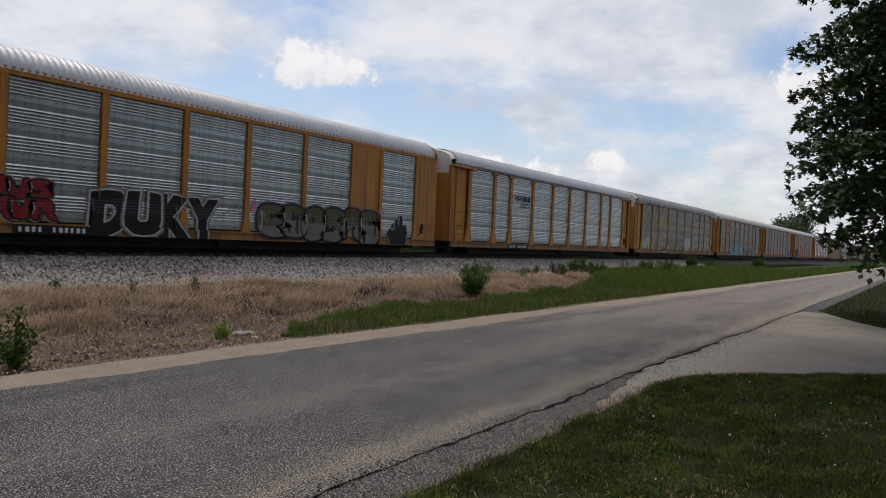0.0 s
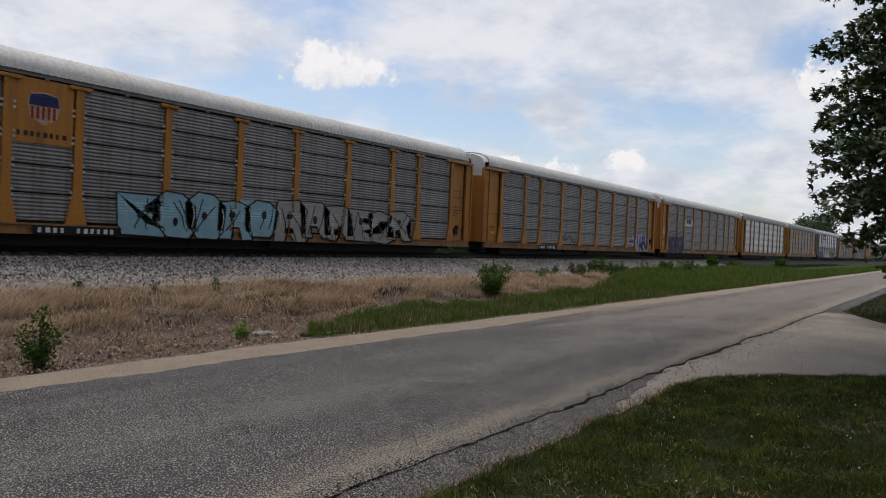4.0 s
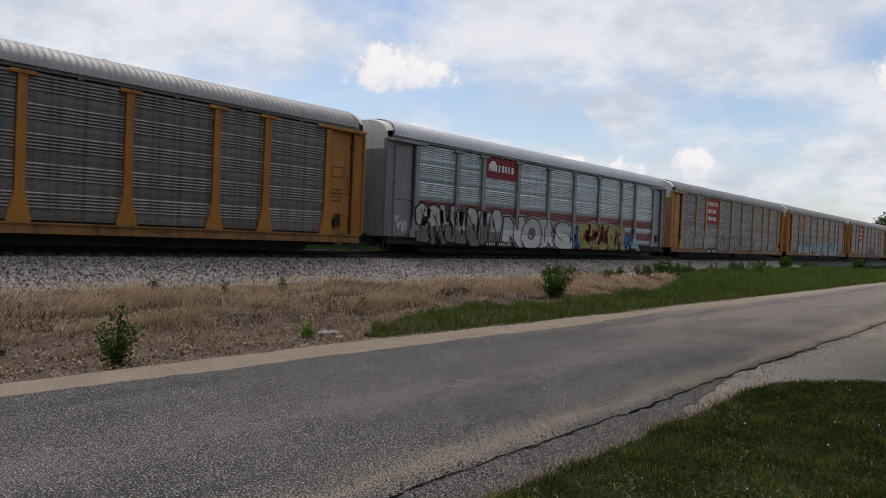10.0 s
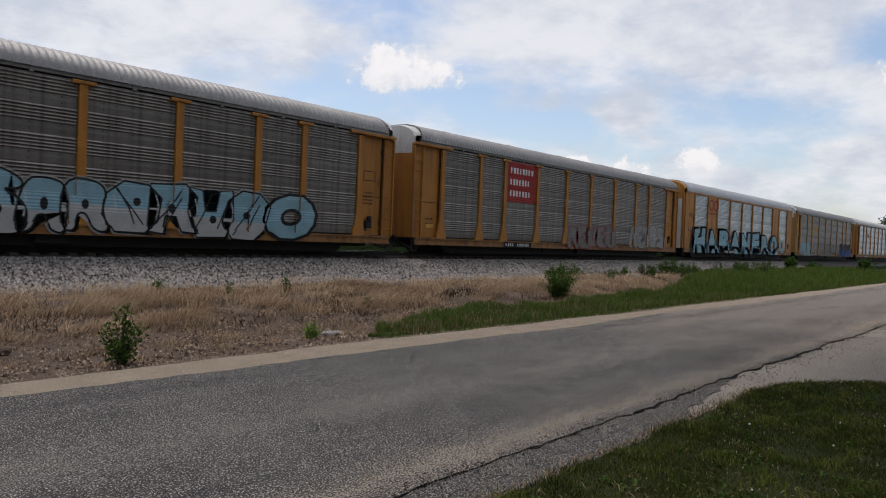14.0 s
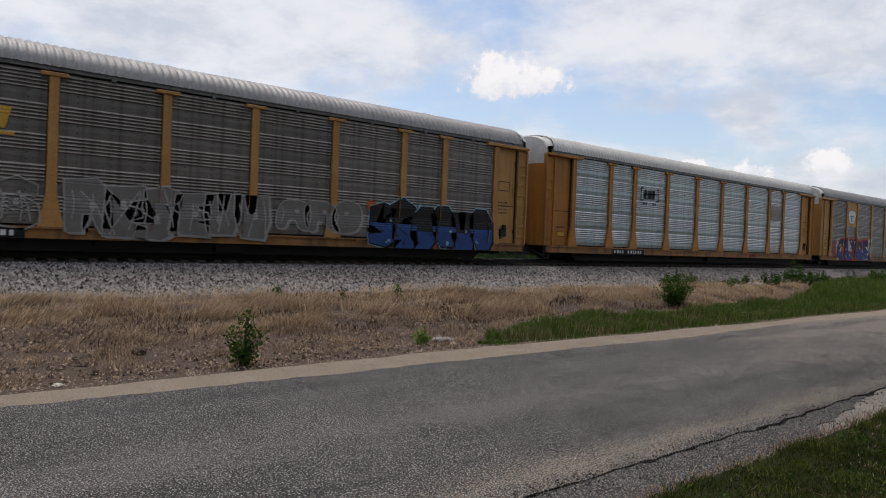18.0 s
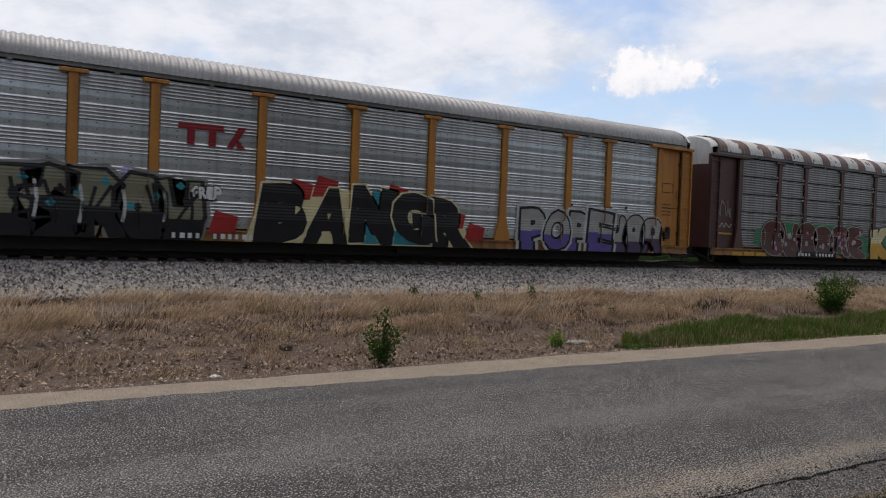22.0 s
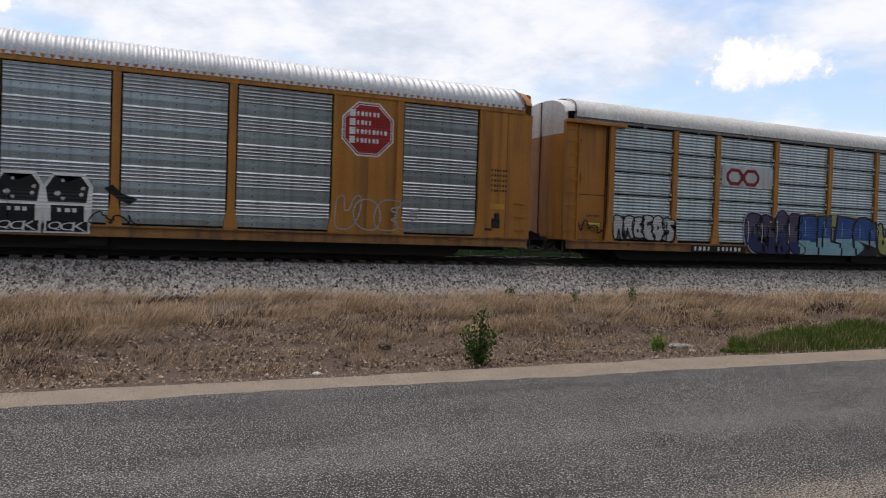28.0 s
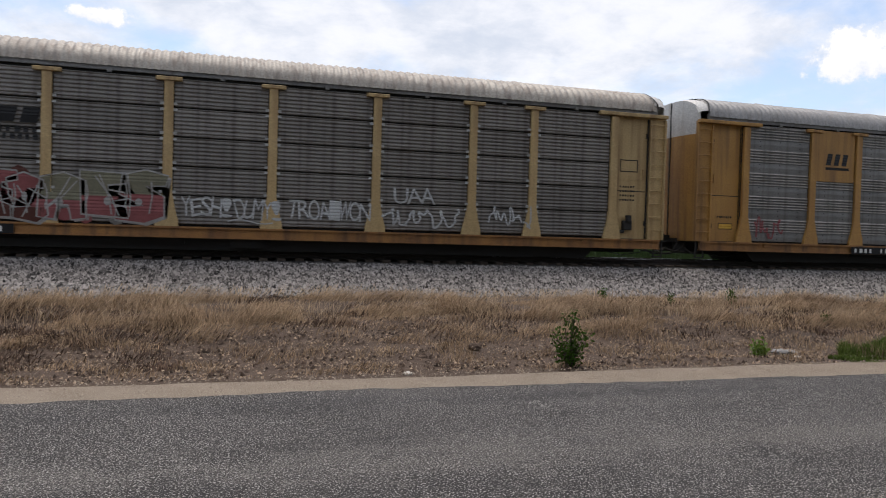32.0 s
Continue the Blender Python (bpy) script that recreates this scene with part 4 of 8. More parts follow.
class Decals:
    """Collects flat painted shapes in the x, z of a car's side and lays them on sheets, posts and sill."""

    def __init__(self, posts, half):
        self.groups, self.posts, self.half = [], posts, half

    def piece(self, name, label):
        """Start a new painted piece; what follows belongs to it."""
        self.groups.append((name, label, []))

    def shape(self, pts, faces, colour, lift=0):
        self.groups[-1][2].append((np.asarray(pts, float), faces, colour, lift))

    def poly(self, pts, colour, lift=0):
        self.shape(pts, [tuple(range(len(pts)))], colour, lift)

    def rect(self, x0, x1, z0, z1, colour, lift=0):
        self.poly([(x0, z0), (x1, z0), (x1, z1), (x0, z1)], colour, lift)

    def below(self, pts, faces, level, wave, colour, lift):
        """The part of a shape under a wavy line, in a second colour."""
        out, made = [], []
        for f in faces:
            ring = [tuple(pts[i]) for i in f]
            cut = level + wave * math.sin(ring[0][0] * 5.1)
            kept_ring = []
            for a, b in zip(ring, ring[1:] + ring[:1]):
                if a[1] <= cut:
                    kept_ring.append(a)
                if (a[1] <= cut) != (b[1] <= cut):
                    t = (cut - a[1]) / (b[1] - a[1])
                    kept_ring.append((a[0] + t * (b[0] - a[0]), cut))
            if len(kept_ring) > 2:
                made.append(tuple(range(len(out), len(out) + len(kept_ring))))
                out += kept_ring
        if made:
            self.shape(out, made, colour, lift)

    def splats(self, n, x0, x1, z0, z1, colours, seed=0, lo=0.04, hi=0.16, lift=0):
        """Loose sprayed dots and blots."""
        rnd = random.Random(seed)
        self.piece("spray_dots", "loose sprayed dots and blots")
        for i in range(n):
            x, z, r = rnd.uniform(x0, x1), rnd.uniform(z0, z1), rnd.uniform(lo, hi)
            self.poly([(x + r * rnd.uniform(0.7, 1.2) * math.cos(k * 0.7854), z + r * rnd.uniform(0.7, 1.2) * math.sin(k * 0.7854)) for k in range(8)], colours[i % len(colours)], lift)

    def word(self, text, x0, x1, z0, z1, fill, line, fat=0.05, edge=0.05, seed=0, tilt=5, shadow=None, overlap=0.10, under=None, halo=None, shine=None):
        rnd = random.Random(seed * 101 + len(text))
        n = len(text)
        w = (x1 - x0) / n
        name, label, _ = self.groups[-1]
        for i, ch in enumerate(text):
            self.piece("sprayed_letter", label)
            base, _ = letter(ch, fat)
            lo, hi = base.min(0), base.max(0)
            cx, cz = x0 + (i + 0.5) * w, (z0 + z1) / 2 + rnd.uniform(-0.04, 0.04) * (z1 - z0)
            sx, sz = w * (1 + overlap) / (hi[0] - lo[0]), (z1 - z0) * rnd.uniform(0.9, 1.05) / (hi[1] - lo[1])
            ang, lean, flare = radians(rnd.uniform(-tilt, tilt)), rnd.uniform(-0.12, 0.12), rnd.uniform(-0.1, 0.3)
            c, s = math.cos(ang), math.sin(ang)
            for colour, f, lift, dx in ((halo, fat + edge * 2.1, 0, 0), (shadow, fat + edge * 1.5, 0, 0.10), (line, fat + edge, 1, 0), (fill, fat, 2, 0)):
                if not colour:
                    continue
                v, faces = letter(ch, f)
                p = (v - (lo + hi) / 2) * (sx, sz)
                p[:, 0] *= 1 - flare * p[:, 1] / (z1 - z0)
                p[:, 1] += 0.04 * (z1 - z0) * np.sin(p[:, 0] * 3.0 / w + i)
                p[:, 0] += lean * p[:, 1]
                q = np.stack([cx + dx + p[:, 0] * c - p[:, 1] * s, cz - dx * 0.4 + p[:, 0] * s + p[:, 1] * c], 1)
                # every second letter laps over its neighbours
                self.shape(q, faces, colour, lift + 5 * (i % 2))
                if lift == 2 and under:
                    self.below(q, faces, cz + rnd.uniform(-0.12, 0.1) * (z1 - z0), 0.03, under, 3 + 5 * (i % 2))
            if shine:
                a = cx - 0.30 * w
                self.outline([(a + 0.02 * math.sin(k), cz + (z1 - z0) * (0.02 + 0.09 * k)) for k in range(5)], 0.03, shine, 4 + 5 * (i % 2), False)

    def outline(self, pts, width, colour, lift=2, closed=True):
        """One connected sprayed stroke along pts."""
        p = np.asarray(pts, float)
        n = len(p)
        ahead = np.roll(p, -1, 0) - np.roll(p, 1, 0)
        if not closed:
            ahead[0], ahead[-1] = p[1] - p[0], p[-1] - p[-2]
        nrm = np.stack([-ahead[:, 1], ahead[:, 0]], 1)
        nrm /= np.linalg.norm(nrm, axis=1)[:, None] + 1e-9
        v = np.concatenate([p - nrm * width / 2, p + nrm * width / 2])
        last = n if closed else n - 1
        self.shape(v, [(i, (i + 1) % n, n + (i + 1) % n, n + i) for i in range(last)], colour, lift)

    def bubbles(self, n, x0, x1, z0, z1, fill, line, seed=0, inner=True, jag=False, edge=None, under=None, halo=None):
        """Unreadable sprayed writing: a row of puffy or jagged figures, each a filled shape with an outline, a hole and a shine."""
        rnd = random.Random(seed * 37 + n)
        _, label, _ = self.groups[-1]
        w, h = (x1 - x0) / n, z1 - z0
        edge = edge or min(0.05, 0.022 + 0.018 * h)
        for i in range(n):
            self.piece("sprayed_letter", label)
            cx, cz = x0 + (i + 0.5) * w, z0 + h / 2 + rnd.uniform(-0.05, 0.05) * h
            rw, rh = w * 0.62, h * 0.5 * rnd.uniform(0.88, 1.08)
            lean = rnd.uniform(-0.16, 0.2)
            pts = [(a * rnd.uniform(0.92, 1.08), b * rnd.uniform(0.94, 1.06)) for a, b in FIGURES[rnd.randrange(len(FIGURES))]]
            for _ in range(0 if jag else 2):
                pts = [q for a, b in zip(pts, pts[1:] + pts[:1]) for q in ((0.75 * a[0] + 0.25 * b[0], 0.75 * a[1] + 0.25 * b[1]), (0.25 * a[0] + 0.75 * b[0], 0.25 * a[1] + 0.75 * b[1]))]
            p = np.array([(cx + rw * a + lean * rh * b, cz + rh * b) for a, b in pts])
            if halo:
                self.outline(p, edge * 3.2, halo, 0)
            if fill:
                self.poly(p + (0.07, -0.05), line, 0)
                self.poly(p, fill, 1)
                if under:
                    self.below(p, [tuple(range(len(p)))], cz + rnd.uniform(-0.2, 0.1) * h, 0.0, under, 2)
            self.outline(p, edge * 1.15, line, 3)
            if jag and inner:
                # crossed bars and arrow strokes of a tangled piece
                for _ in range(2):
                    a, b = rnd.uniform(-0.8, 0.8), rnd.uniform(-0.8, 0.8)
                    self.outline([(cx + rw * a, cz - rh * rnd.uniform(0.5, 0.9)), (cx + rw * (a * 0.6 + b * 0.4) + 0.05, cz + rnd.uniform(-0.1, 0.1) * rh), (cx + rw * b, cz + rh * rnd.uniform(0.5, 0.95))], edge * 0.9, line, 3, False)
            if inner:
                a, b = rw * 0.16, rh * rnd.uniform(0.14, 0.26)
                ox, oz = cx + rnd.uniform(-0.2, 0.2) * rw, cz + rnd.choice((0.3, -0.25, 0.05)) * rh
                self.poly([(ox + a * math.cos(k * 0.9), oz + b * math.sin(k * 0.9)) for k in range(7)], line, 3)
                bow = [(cx - rw * (0.72 - 0.1 * math.sin(k * 0.8)), cz + rh * (-0.45 + 0.26 * k)) for k in range(5)]
                self.outline(bow, edge * 0.8, "p_silver" if line in ("black", "dark", "p_navy", "sooty") else line, 3, False)

    def scrawl(self, x0, x1, z0, z1, colour, seed=0, strokes=14, width=0.035, lift=3):
        """Unreadable thin tag: one loose zigzag of sprayed stroke with bows."""
        rnd = random.Random(seed * 53 + strokes)
        pts = [(x0, rnd.uniform(z0, z1))]
        for i in range(strokes):
            last = pts[-1]
            nxt = (x0 + (x1 - x0) * (i + 1) / strokes + rnd.uniform(-0.8, 0.4) * (x1 - x0) / strokes, z1 - rnd.random() ** 2 * (z1 - z0) if i % 2 else z0 + rnd.random() ** 2 * (z1 - z0) * 0.7)
            pts.append(((last[0] + nxt[0]) / 2 + rnd.uniform(-0.14, 0.14), (last[1] + nxt[1]) / 2 + rnd.uniform(-0.10, 0.10)))
            pts.append(nxt)
        for _ in range(2):
            pts = [pts[0]] + [q for a, b in zip(pts, pts[1:]) for q in ((0.75 * a[0] + 0.25 * b[0], 0.75 * a[1] + 0.25 * b[1]), (0.25 * a[0] + 0.75 * b[0], 0.25 * a[1] + 0.75 * b[1]))] + [pts[-1]]
        self.outline(pts, width, colour, lift, False)

    def bars(self, n, x0, x1, z0, z1, colour, lift=2, gap=0.25, skip=()):
        """Characters as plain upright bars."""
        w = (x1 - x0) / n
        for i in range(n):
            if i in skip:
                continue
            a, b = x0 + i * w, x0 + (i + 1 - gap) * w
            wide = (b - a) * (0.62, 0.9, 0.75)[i % 3]
            self.rect(a, a + wide, z0, z1, colour, lift)

    def plate(self, x0=6.6, x1=10.4, dark=True):
        self.piece("number_board", "white car number on a black board")
        if dark:
            self.rect(x0, x1, 0.365, 0.61, "black", 3)
        self.bars(4, x0 + 0.15, x0 + (x1 - x0) * 0.38, 0.415, 0.555, "p_white", 4, 0.34)
        self.bars(6, x0 + (x1 - x0) * 0.48, x1 - 0.15, 0.415, 0.555, "p_white", 4, 0.34)

    def build(self, car):
        cuts = sorted({e for p in self.posts for e in (p - self.half, p + self.half, p - 0.30, p + 0.30)})
        for name, label, items in self.groups:
            if name in ("graffiti", "reflector", "emblem") and len(items) > 4:
                for item in items:
                    self.build_piece(car, cuts, name, label, [item])
            elif items:
                self.build_piece(car, cuts, name, label, items)

    def build_piece(self, car, cuts, name, label, items):
        verts, faces_out, index, names, seen = [], [], [], [], {}
        for pts, faces, colour, lift in items:
            one = bmesh.new()
            vs = [one.verts.new((p[0], lift * 0.0025, p[1])) for p in pts]
            for f in faces:
                try:
                    one.faces.new([vs[i] for i in f])
                except ValueError:
                    pass
            if max(len(f) for f in faces) > 4:
                bmesh.ops.triangulate(one, faces=one.faces[:])
            lo, hi = pts[:, 0].min(), pts[:, 0].max()
            planes = [((c, 0, 0), (1, 0, 0)) for c in cuts if lo < c < hi]
            for h in (0.365, 0.665, 1.45):
                if pts[:, 1].min() < h < pts[:, 1].max():
                    planes.append(((0, 0, h), (0, 0, 1)))
            for co, no in planes:
                bmesh.ops.bisect_plane(one, geom=one.verts[:] + one.edges[:] + one.faces[:], plane_co=co, plane_no=no)
            if colour not in names:
                names.append(colour)
            for f in one.faces:
                c = f.calc_center_median()
                if c.z < 0.36:
                    continue
                off = min(abs(c.x - p) for p in self.posts)
                if c.z < 0.665:
                    y = -1.566
                elif c.x < 1.2 or c.x > 27.4:
                    y = -1.505
                elif c.x < 2.2 or c.x > 26.4:
                    y = -1.365 if self.half > 0.11 else -1.48
                elif off < self.half or (off < 0.30 and c.z < 1.45):
                    y = -1.536
                else:
                    y = -1.478
                ring = [v.co for v in f.verts]
                f.normal_update()
                if f.normal.y > 0:
                    ring.reverse()
                loop = []
                for v in ring:
                    q = (round(v.x, 4), round(y - v.y, 4), round(v.z, 4))
                    if q not in seen:
                        seen[q] = len(verts)
                        verts.append(q)
                    loop.append(seen[q])
                if len(set(loop)) < 3:
                    continue
                faces_out.append(tuple(dict.fromkeys(loop)))
                index.append(names.index(colour))
            one.free()
        me = mesh_of(name, verts, faces_out)
        for n in names:
            me.materials.append(M[n])
        me.polygons.foreach_set("material_index", index)
        ob = part(name, me, car, label)
        if name in ("stencil", "number_board", "spray_dots"):
            ob["kind"] = "stuff"


def autorack(k, style="A", frame_mat="yellow", sheet="galv", ridge="group", roof="roof_grey", cap="white", door=None, sill="sill_rust",
             panels=(), bands=None, marks=None, label="", band_rows=(), caps=True):
    """One enclosed car-carrier wagon. Local x along the track from one coupling line to the next, z from the rail top."""
    car = tagged(new("autorack_car"), label or "tall enclosed yellow car-carrier wagon with ribbed steel sides", "railway wagon", "cars of the train")
    car.location = (START + PITCH * k, TRACK_Y, RAIL_TOP)
    fm, door = M[frame_mat], door or frame_mat
    part("underframe", kept("under", lambda: underframe_mesh(M["under"])), car)
    for x in (4.25, PITCH - 4.25):
        truck = part("truck", kept("truck", lambda: truck_mesh(M["under"])), car, "", (x, 0, 0))
        for dx in (-0.87, 0.87):
            for dy in (-0.75, 0.75):
                part("wheel", kept("wheel", lambda: wheel_mesh(M["under"])), truck, "", (dx, dy, 0.40))
    both_ends("coupler", "coupler", lambda: coupler_mesh(M["under"]), car)
    part("side_sill", kept(("sill", sill), lambda: sill_mesh(M[sill])), car, "rust-streaked yellow side sill")
    far = kept(("far", sheet), lambda: boxes_mesh("far_side", M[sheet], (0.9, 27.7, 1.42, 1.48, 0.25, EAVE)))
    part("far_side", far, car)
    # sheets, bay by bay
    for b, (x0, x1) in enumerate(BAYS):
        if style == "B" and b in (1, 7):
            blank = kept(("blank", frame_mat, round(x1 - x0, 2)), lambda: boxes_mesh("blank_panel", fm, (-0.14, (x1 - x0) / 2 - 0.008, -1.475, -1.40, 0.66, 4.64), bevel=0.006))
            part("blank_panel", blank, car, "plain painted panel", (x0, 0, 0))
            part("blank_panel", blank, car, "plain painted panel", (x0 + (x1 - x0) / 2 + 0.14, 0, 0))
            continue
        width = round(x1 - x0 - 0.05, 2)
        for r in range(ROWS):
            if b in panels and r >= 3:
                continue
            name = sheet if r not in band_rows else "red_band"
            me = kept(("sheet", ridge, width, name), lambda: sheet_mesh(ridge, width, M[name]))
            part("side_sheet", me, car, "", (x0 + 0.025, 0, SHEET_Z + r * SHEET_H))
        if b in panels:
            sign = kept(("sign", frame_mat, width), lambda: boxes_mesh("sign_panel", fm, (0, width, -1.478, -1.43, SHEET_Z + 3 * SHEET_H - 0.2, SHEET_Z + 5 * SHEET_H), bevel=0.004))
            part("sign_panel", sign, car, "plain painted sign panel", (x0, 0, 0))
    # dark sheet added behind the sides; its colour gives the slots their shade
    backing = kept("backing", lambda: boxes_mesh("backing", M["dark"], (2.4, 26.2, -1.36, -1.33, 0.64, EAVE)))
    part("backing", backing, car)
    posts = POSTS
    capped = style == "A" and caps
    for x in posts:
        post = part("post", kept(("post", frame_mat, capped, ridge == "gap"), lambda: post_mesh(fm, capped, ridge == "gap")), car, "", (x, 0, 0))
        if capped:
            part("post_cap", kept(("cap", frame_mat), lambda: cap_bar_mesh(fm)), post)
    for x in END_POSTS:
        part("post", kept(("post", frame_mat, capped), lambda: post_mesh(fm, capped)), car, "", (x, 0, 0))
    if style == "A":
        plate = kept("top_plate", lambda: boxes_mesh("top_plate", M["galv_mid"], (0.95, 27.65, -1.47, -1.40, 4.655, EAVE + 0.02), *[(x - 0.06, x + 0.06, -1.51, -1.472, 4.60, 4.70) for x in (3.8, 6.2, 8.6, 11.5, 14.3, 17.1, 20.0, 22.4, 24.8)]))
        part("top_plate", plate, car)
        both_ends("ladder", ("ladder", frame_mat), lambda: ladder_mesh(fm), car)
        both_ends("ladder_panel", ("ladder_panel", frame_mat), lambda: boxes_mesh("ladder_panel", fm, (0.60, 1.18, -1.43, -1.38, 0.66, 4.55)), car)
        both_ends("end_panel", ("end_panel", frame_mat), lambda: boxes_mesh("end_panel", fm, (1.18, 2.36, -1.36, -1.30, 0.66, 4.60), (1.30, 1.36, -1.40, -1.36, 2.6, 2.9), (1.45, 2.2, -1.37, -1.36, 2.55, 2.57)), car)
        both_ends("panel_joint", "panel_joint", lambda: boxes_mesh("panel_joint", M["dark"], (1.185, 1.225, -1.392, -1.36, 0.70, 4.50), (1.25, 2.33, -1.364, -1.34, 2.18, 2.205), (1.225, 1.27, -1.41, -1.36, 3.9, 4.05), (1.225, 1.27, -1.41, -1.36, 1.1, 1.25), (2.30, 2.335, -1.366, -1.34, 0.70, 4.50)), car, "dark joints round the recessed end panel")
        rungs = kept(("tips", frame_mat), lambda: boxes_mesh("ladder_bolts", M["p_silver"], *[(x, x + 0.022, -1.514, -1.497, 0.95 + i * 0.42, 0.98 + i * 0.42) for i in range(9) for x in (0.612, 1.146)]))
        both_ends("ladder_bolts", ("tips", frame_mat), lambda: rungs, car)
        both_ends("header_bar", ("header", frame_mat), lambda: header_mesh(fm), car)
    else:
        plate = kept(("rail", frame_mat), lambda: boxes_mesh("top_plate", fm, (0.95, 27.65, -1.50, -1.40, 4.63, EAVE + 0.03)))
        part("top_plate", plate, car)
        both_ends("end_panel", ("flush", frame_mat), lambda: boxes_mesh("end_panel", fm, (0.82, 1.55, -1.475, -1.38, 0.66, 4.64), (1.57, 2.40, -1.475, -1.38, 0.66, 4.64)), car)
        for i in range(3):
            z = 0.9 + i * 0.42
            both_ends("grab_iron", ("grab", frame_mat, i), lambda: boxes_mesh("grab_iron", fm, (0.86, 1.22, -1.52, -1.49, z, z + 0.03), (0.86, 0.885, -1.51, -1.47, z + 0.003, z + 0.027), (1.195, 1.22, -1.51, -1.47, z + 0.003, z + 0.027)), car)
    both_ends("corner_post", ("corner", frame_mat), lambda: boxes_mesh("corner_post", fm, (0.64, 0.86, -1.42, -1.28, 0.66, 4.62)), car)
    both_ends("roof_hood", ("hood", cap), lambda: cap_mesh(M[cap]), car, "pale end hood of the roof")
    part("roof", kept(("roof", roof, bands), lambda: roof_mesh(M[roof], M[bands] if bands else None)), car, M[roof].name.replace("_", " "))
    folds = style == "B"
    for half in (-1, 1):
        both_ends("end_door", ("door", door, half, folds), lambda: door_mesh(M[door], 0.66, 4.2, half, folds), car)
        both_ends("end_door_top", ("doortop", cap, half, folds), lambda: door_mesh(M[cap], 4.2, 5.6, half, folds), car)
    both_ends("roof_seam", "roof_seam", lambda: seam_mesh(M["dark"]), car, "dark gap between roof and hood")
    both_ends("door_seam", ("door_seam", folds), lambda: boxes_mesh("door_seam", M["dark"], (0.415 if folds else 0.515, 0.46 if folds else 0.56, -0.025, 0.025, 0.7, 5.38)), car, "dark slot where the end doors meet")
    if style == "B":
        # these cars have a higher roof
        for ob in car.children:
            kind = ob.name.split(".")[0]
            if kind in ("roof", "roof_hood", "roof_seam"):
                ob.scale.z, ob.location.z = 1.13, EAVE * (1 - 1.13)
            elif kind == "end_door_top":
                ob.scale.z, ob.location.z = 1.07, 4.2 * (1 - 1.07)
    # dark hand-brake gear near the trailing end
    brake = kept("brake", lambda: boxes_mesh("brake_gear", M["under"], (26.55, 26.85, -1.50, -1.34, 0.95, 1.25), (26.65, 26.80, -1.55, -1.40, 1.2, 1.42), (26.2, 26.6, -1.48, -1.36, 0.85, 0.95), bevel=0.02))
    part("brake_gear", brake, car)
    d = Decals([*posts, *END_POSTS], 0.125 if capped else 0.10)
    marks(d)
    d.build(car)
    return car


def logo_block(d, x0, x1, z0, z1, n, colour, bar=None):
    """A company mark as plain strokes in its colours."""
    d.piece("emblem", "painted company emblem")
    w = (x1 - x0) / n
    for i in range(n):
        a = x0 + i * w
        d.poly([(a, z0), (a + 0.62 * w, z0), (a + 0.86 * w, z1), (a + 0.24 * w, z1)], colour, 2)
    if bar:
        d.rect(x0, x1, z0 - 0.16, z0 - 0.07, bar, 2)


def bar_block(d, x0, x1, z0, z1, colour):
    """A company mark as a long bar over two stems, with two slanted strokes."""
    d.piece("emblem", "dark red painted company emblem")
    w, h = x1 - x0, z1 - z0
    d.rect(x0, x0 + 0.66 * w, z1 - 0.28 * h, z1, colour, 2)
    for f in (0.13, 0.44):
        d.rect(x0 + f * w, x0 + (f + 0.11) * w, z0, z1 - 0.26 * h, colour, 2)
    d.poly([(x0 + 0.70 * w, z0), (x0 + 0.80 * w, z0), (x0 + w, z1), (x0 + 0.88 * w, z1)], colour, 2)
    d.poly([(x0 + 0.86 * w, z0), (x0 + w, z0), (x0 + 0.86 * w, z0 + 0.45 * h)], colour, 2)


def link_block(d, x0, x1, z0, z1, colour):
    """A company mark as two linked rounded rings of one thick line."""
    w, c = (x1 - x0) / 2, 0.16
    for a, b in ((x0, x0 + 0.92 * w), (x0 + 1.08 * w, x1)):
        d.outline([(a + c, z0), (b - c, z0), (b, z0 + c), (b, z1 - c), (b - c, z1), (a + c, z1), (a, z1 - c), (a, z0 + c)], 0.13, colour, 2)


def horse_block(d, x0, x1, z0, z1, colour="black"):
    d.piece("emblem", "black striped company emblem")
    h = (z1 - z0) / 9
    for i in range(4):
        d.rect(x0 + 0.12 * i, x0 + (x1 - x0) * 0.55, z1 - h * (i * 1.1 + 0.8), z1 - h * (i * 1.1 + 0.15), colour, 2)
    for f in (0.56, 0.79):
        d.poly([(x0 + (x1 - x0) * f, z1 - h * 4.3), (x0 + (x1 - x0) * (f + 0.17), z1 - h * 4.3), (x0 + (x1 - x0) * (f + 0.21), z1), (x0 + (x1 - x0) * (f + 0.04), z1)], colour, 2)
    d.bars(7, x0 + (x1 - x0) * 0.4, x1, z0 + h * 1.9, z0 + h * 3.4, colour, 2)
    d.bars(8, x0 + (x1 - x0) * 0.4, x1, z0, z0 + h * 1.5, colour, 2)


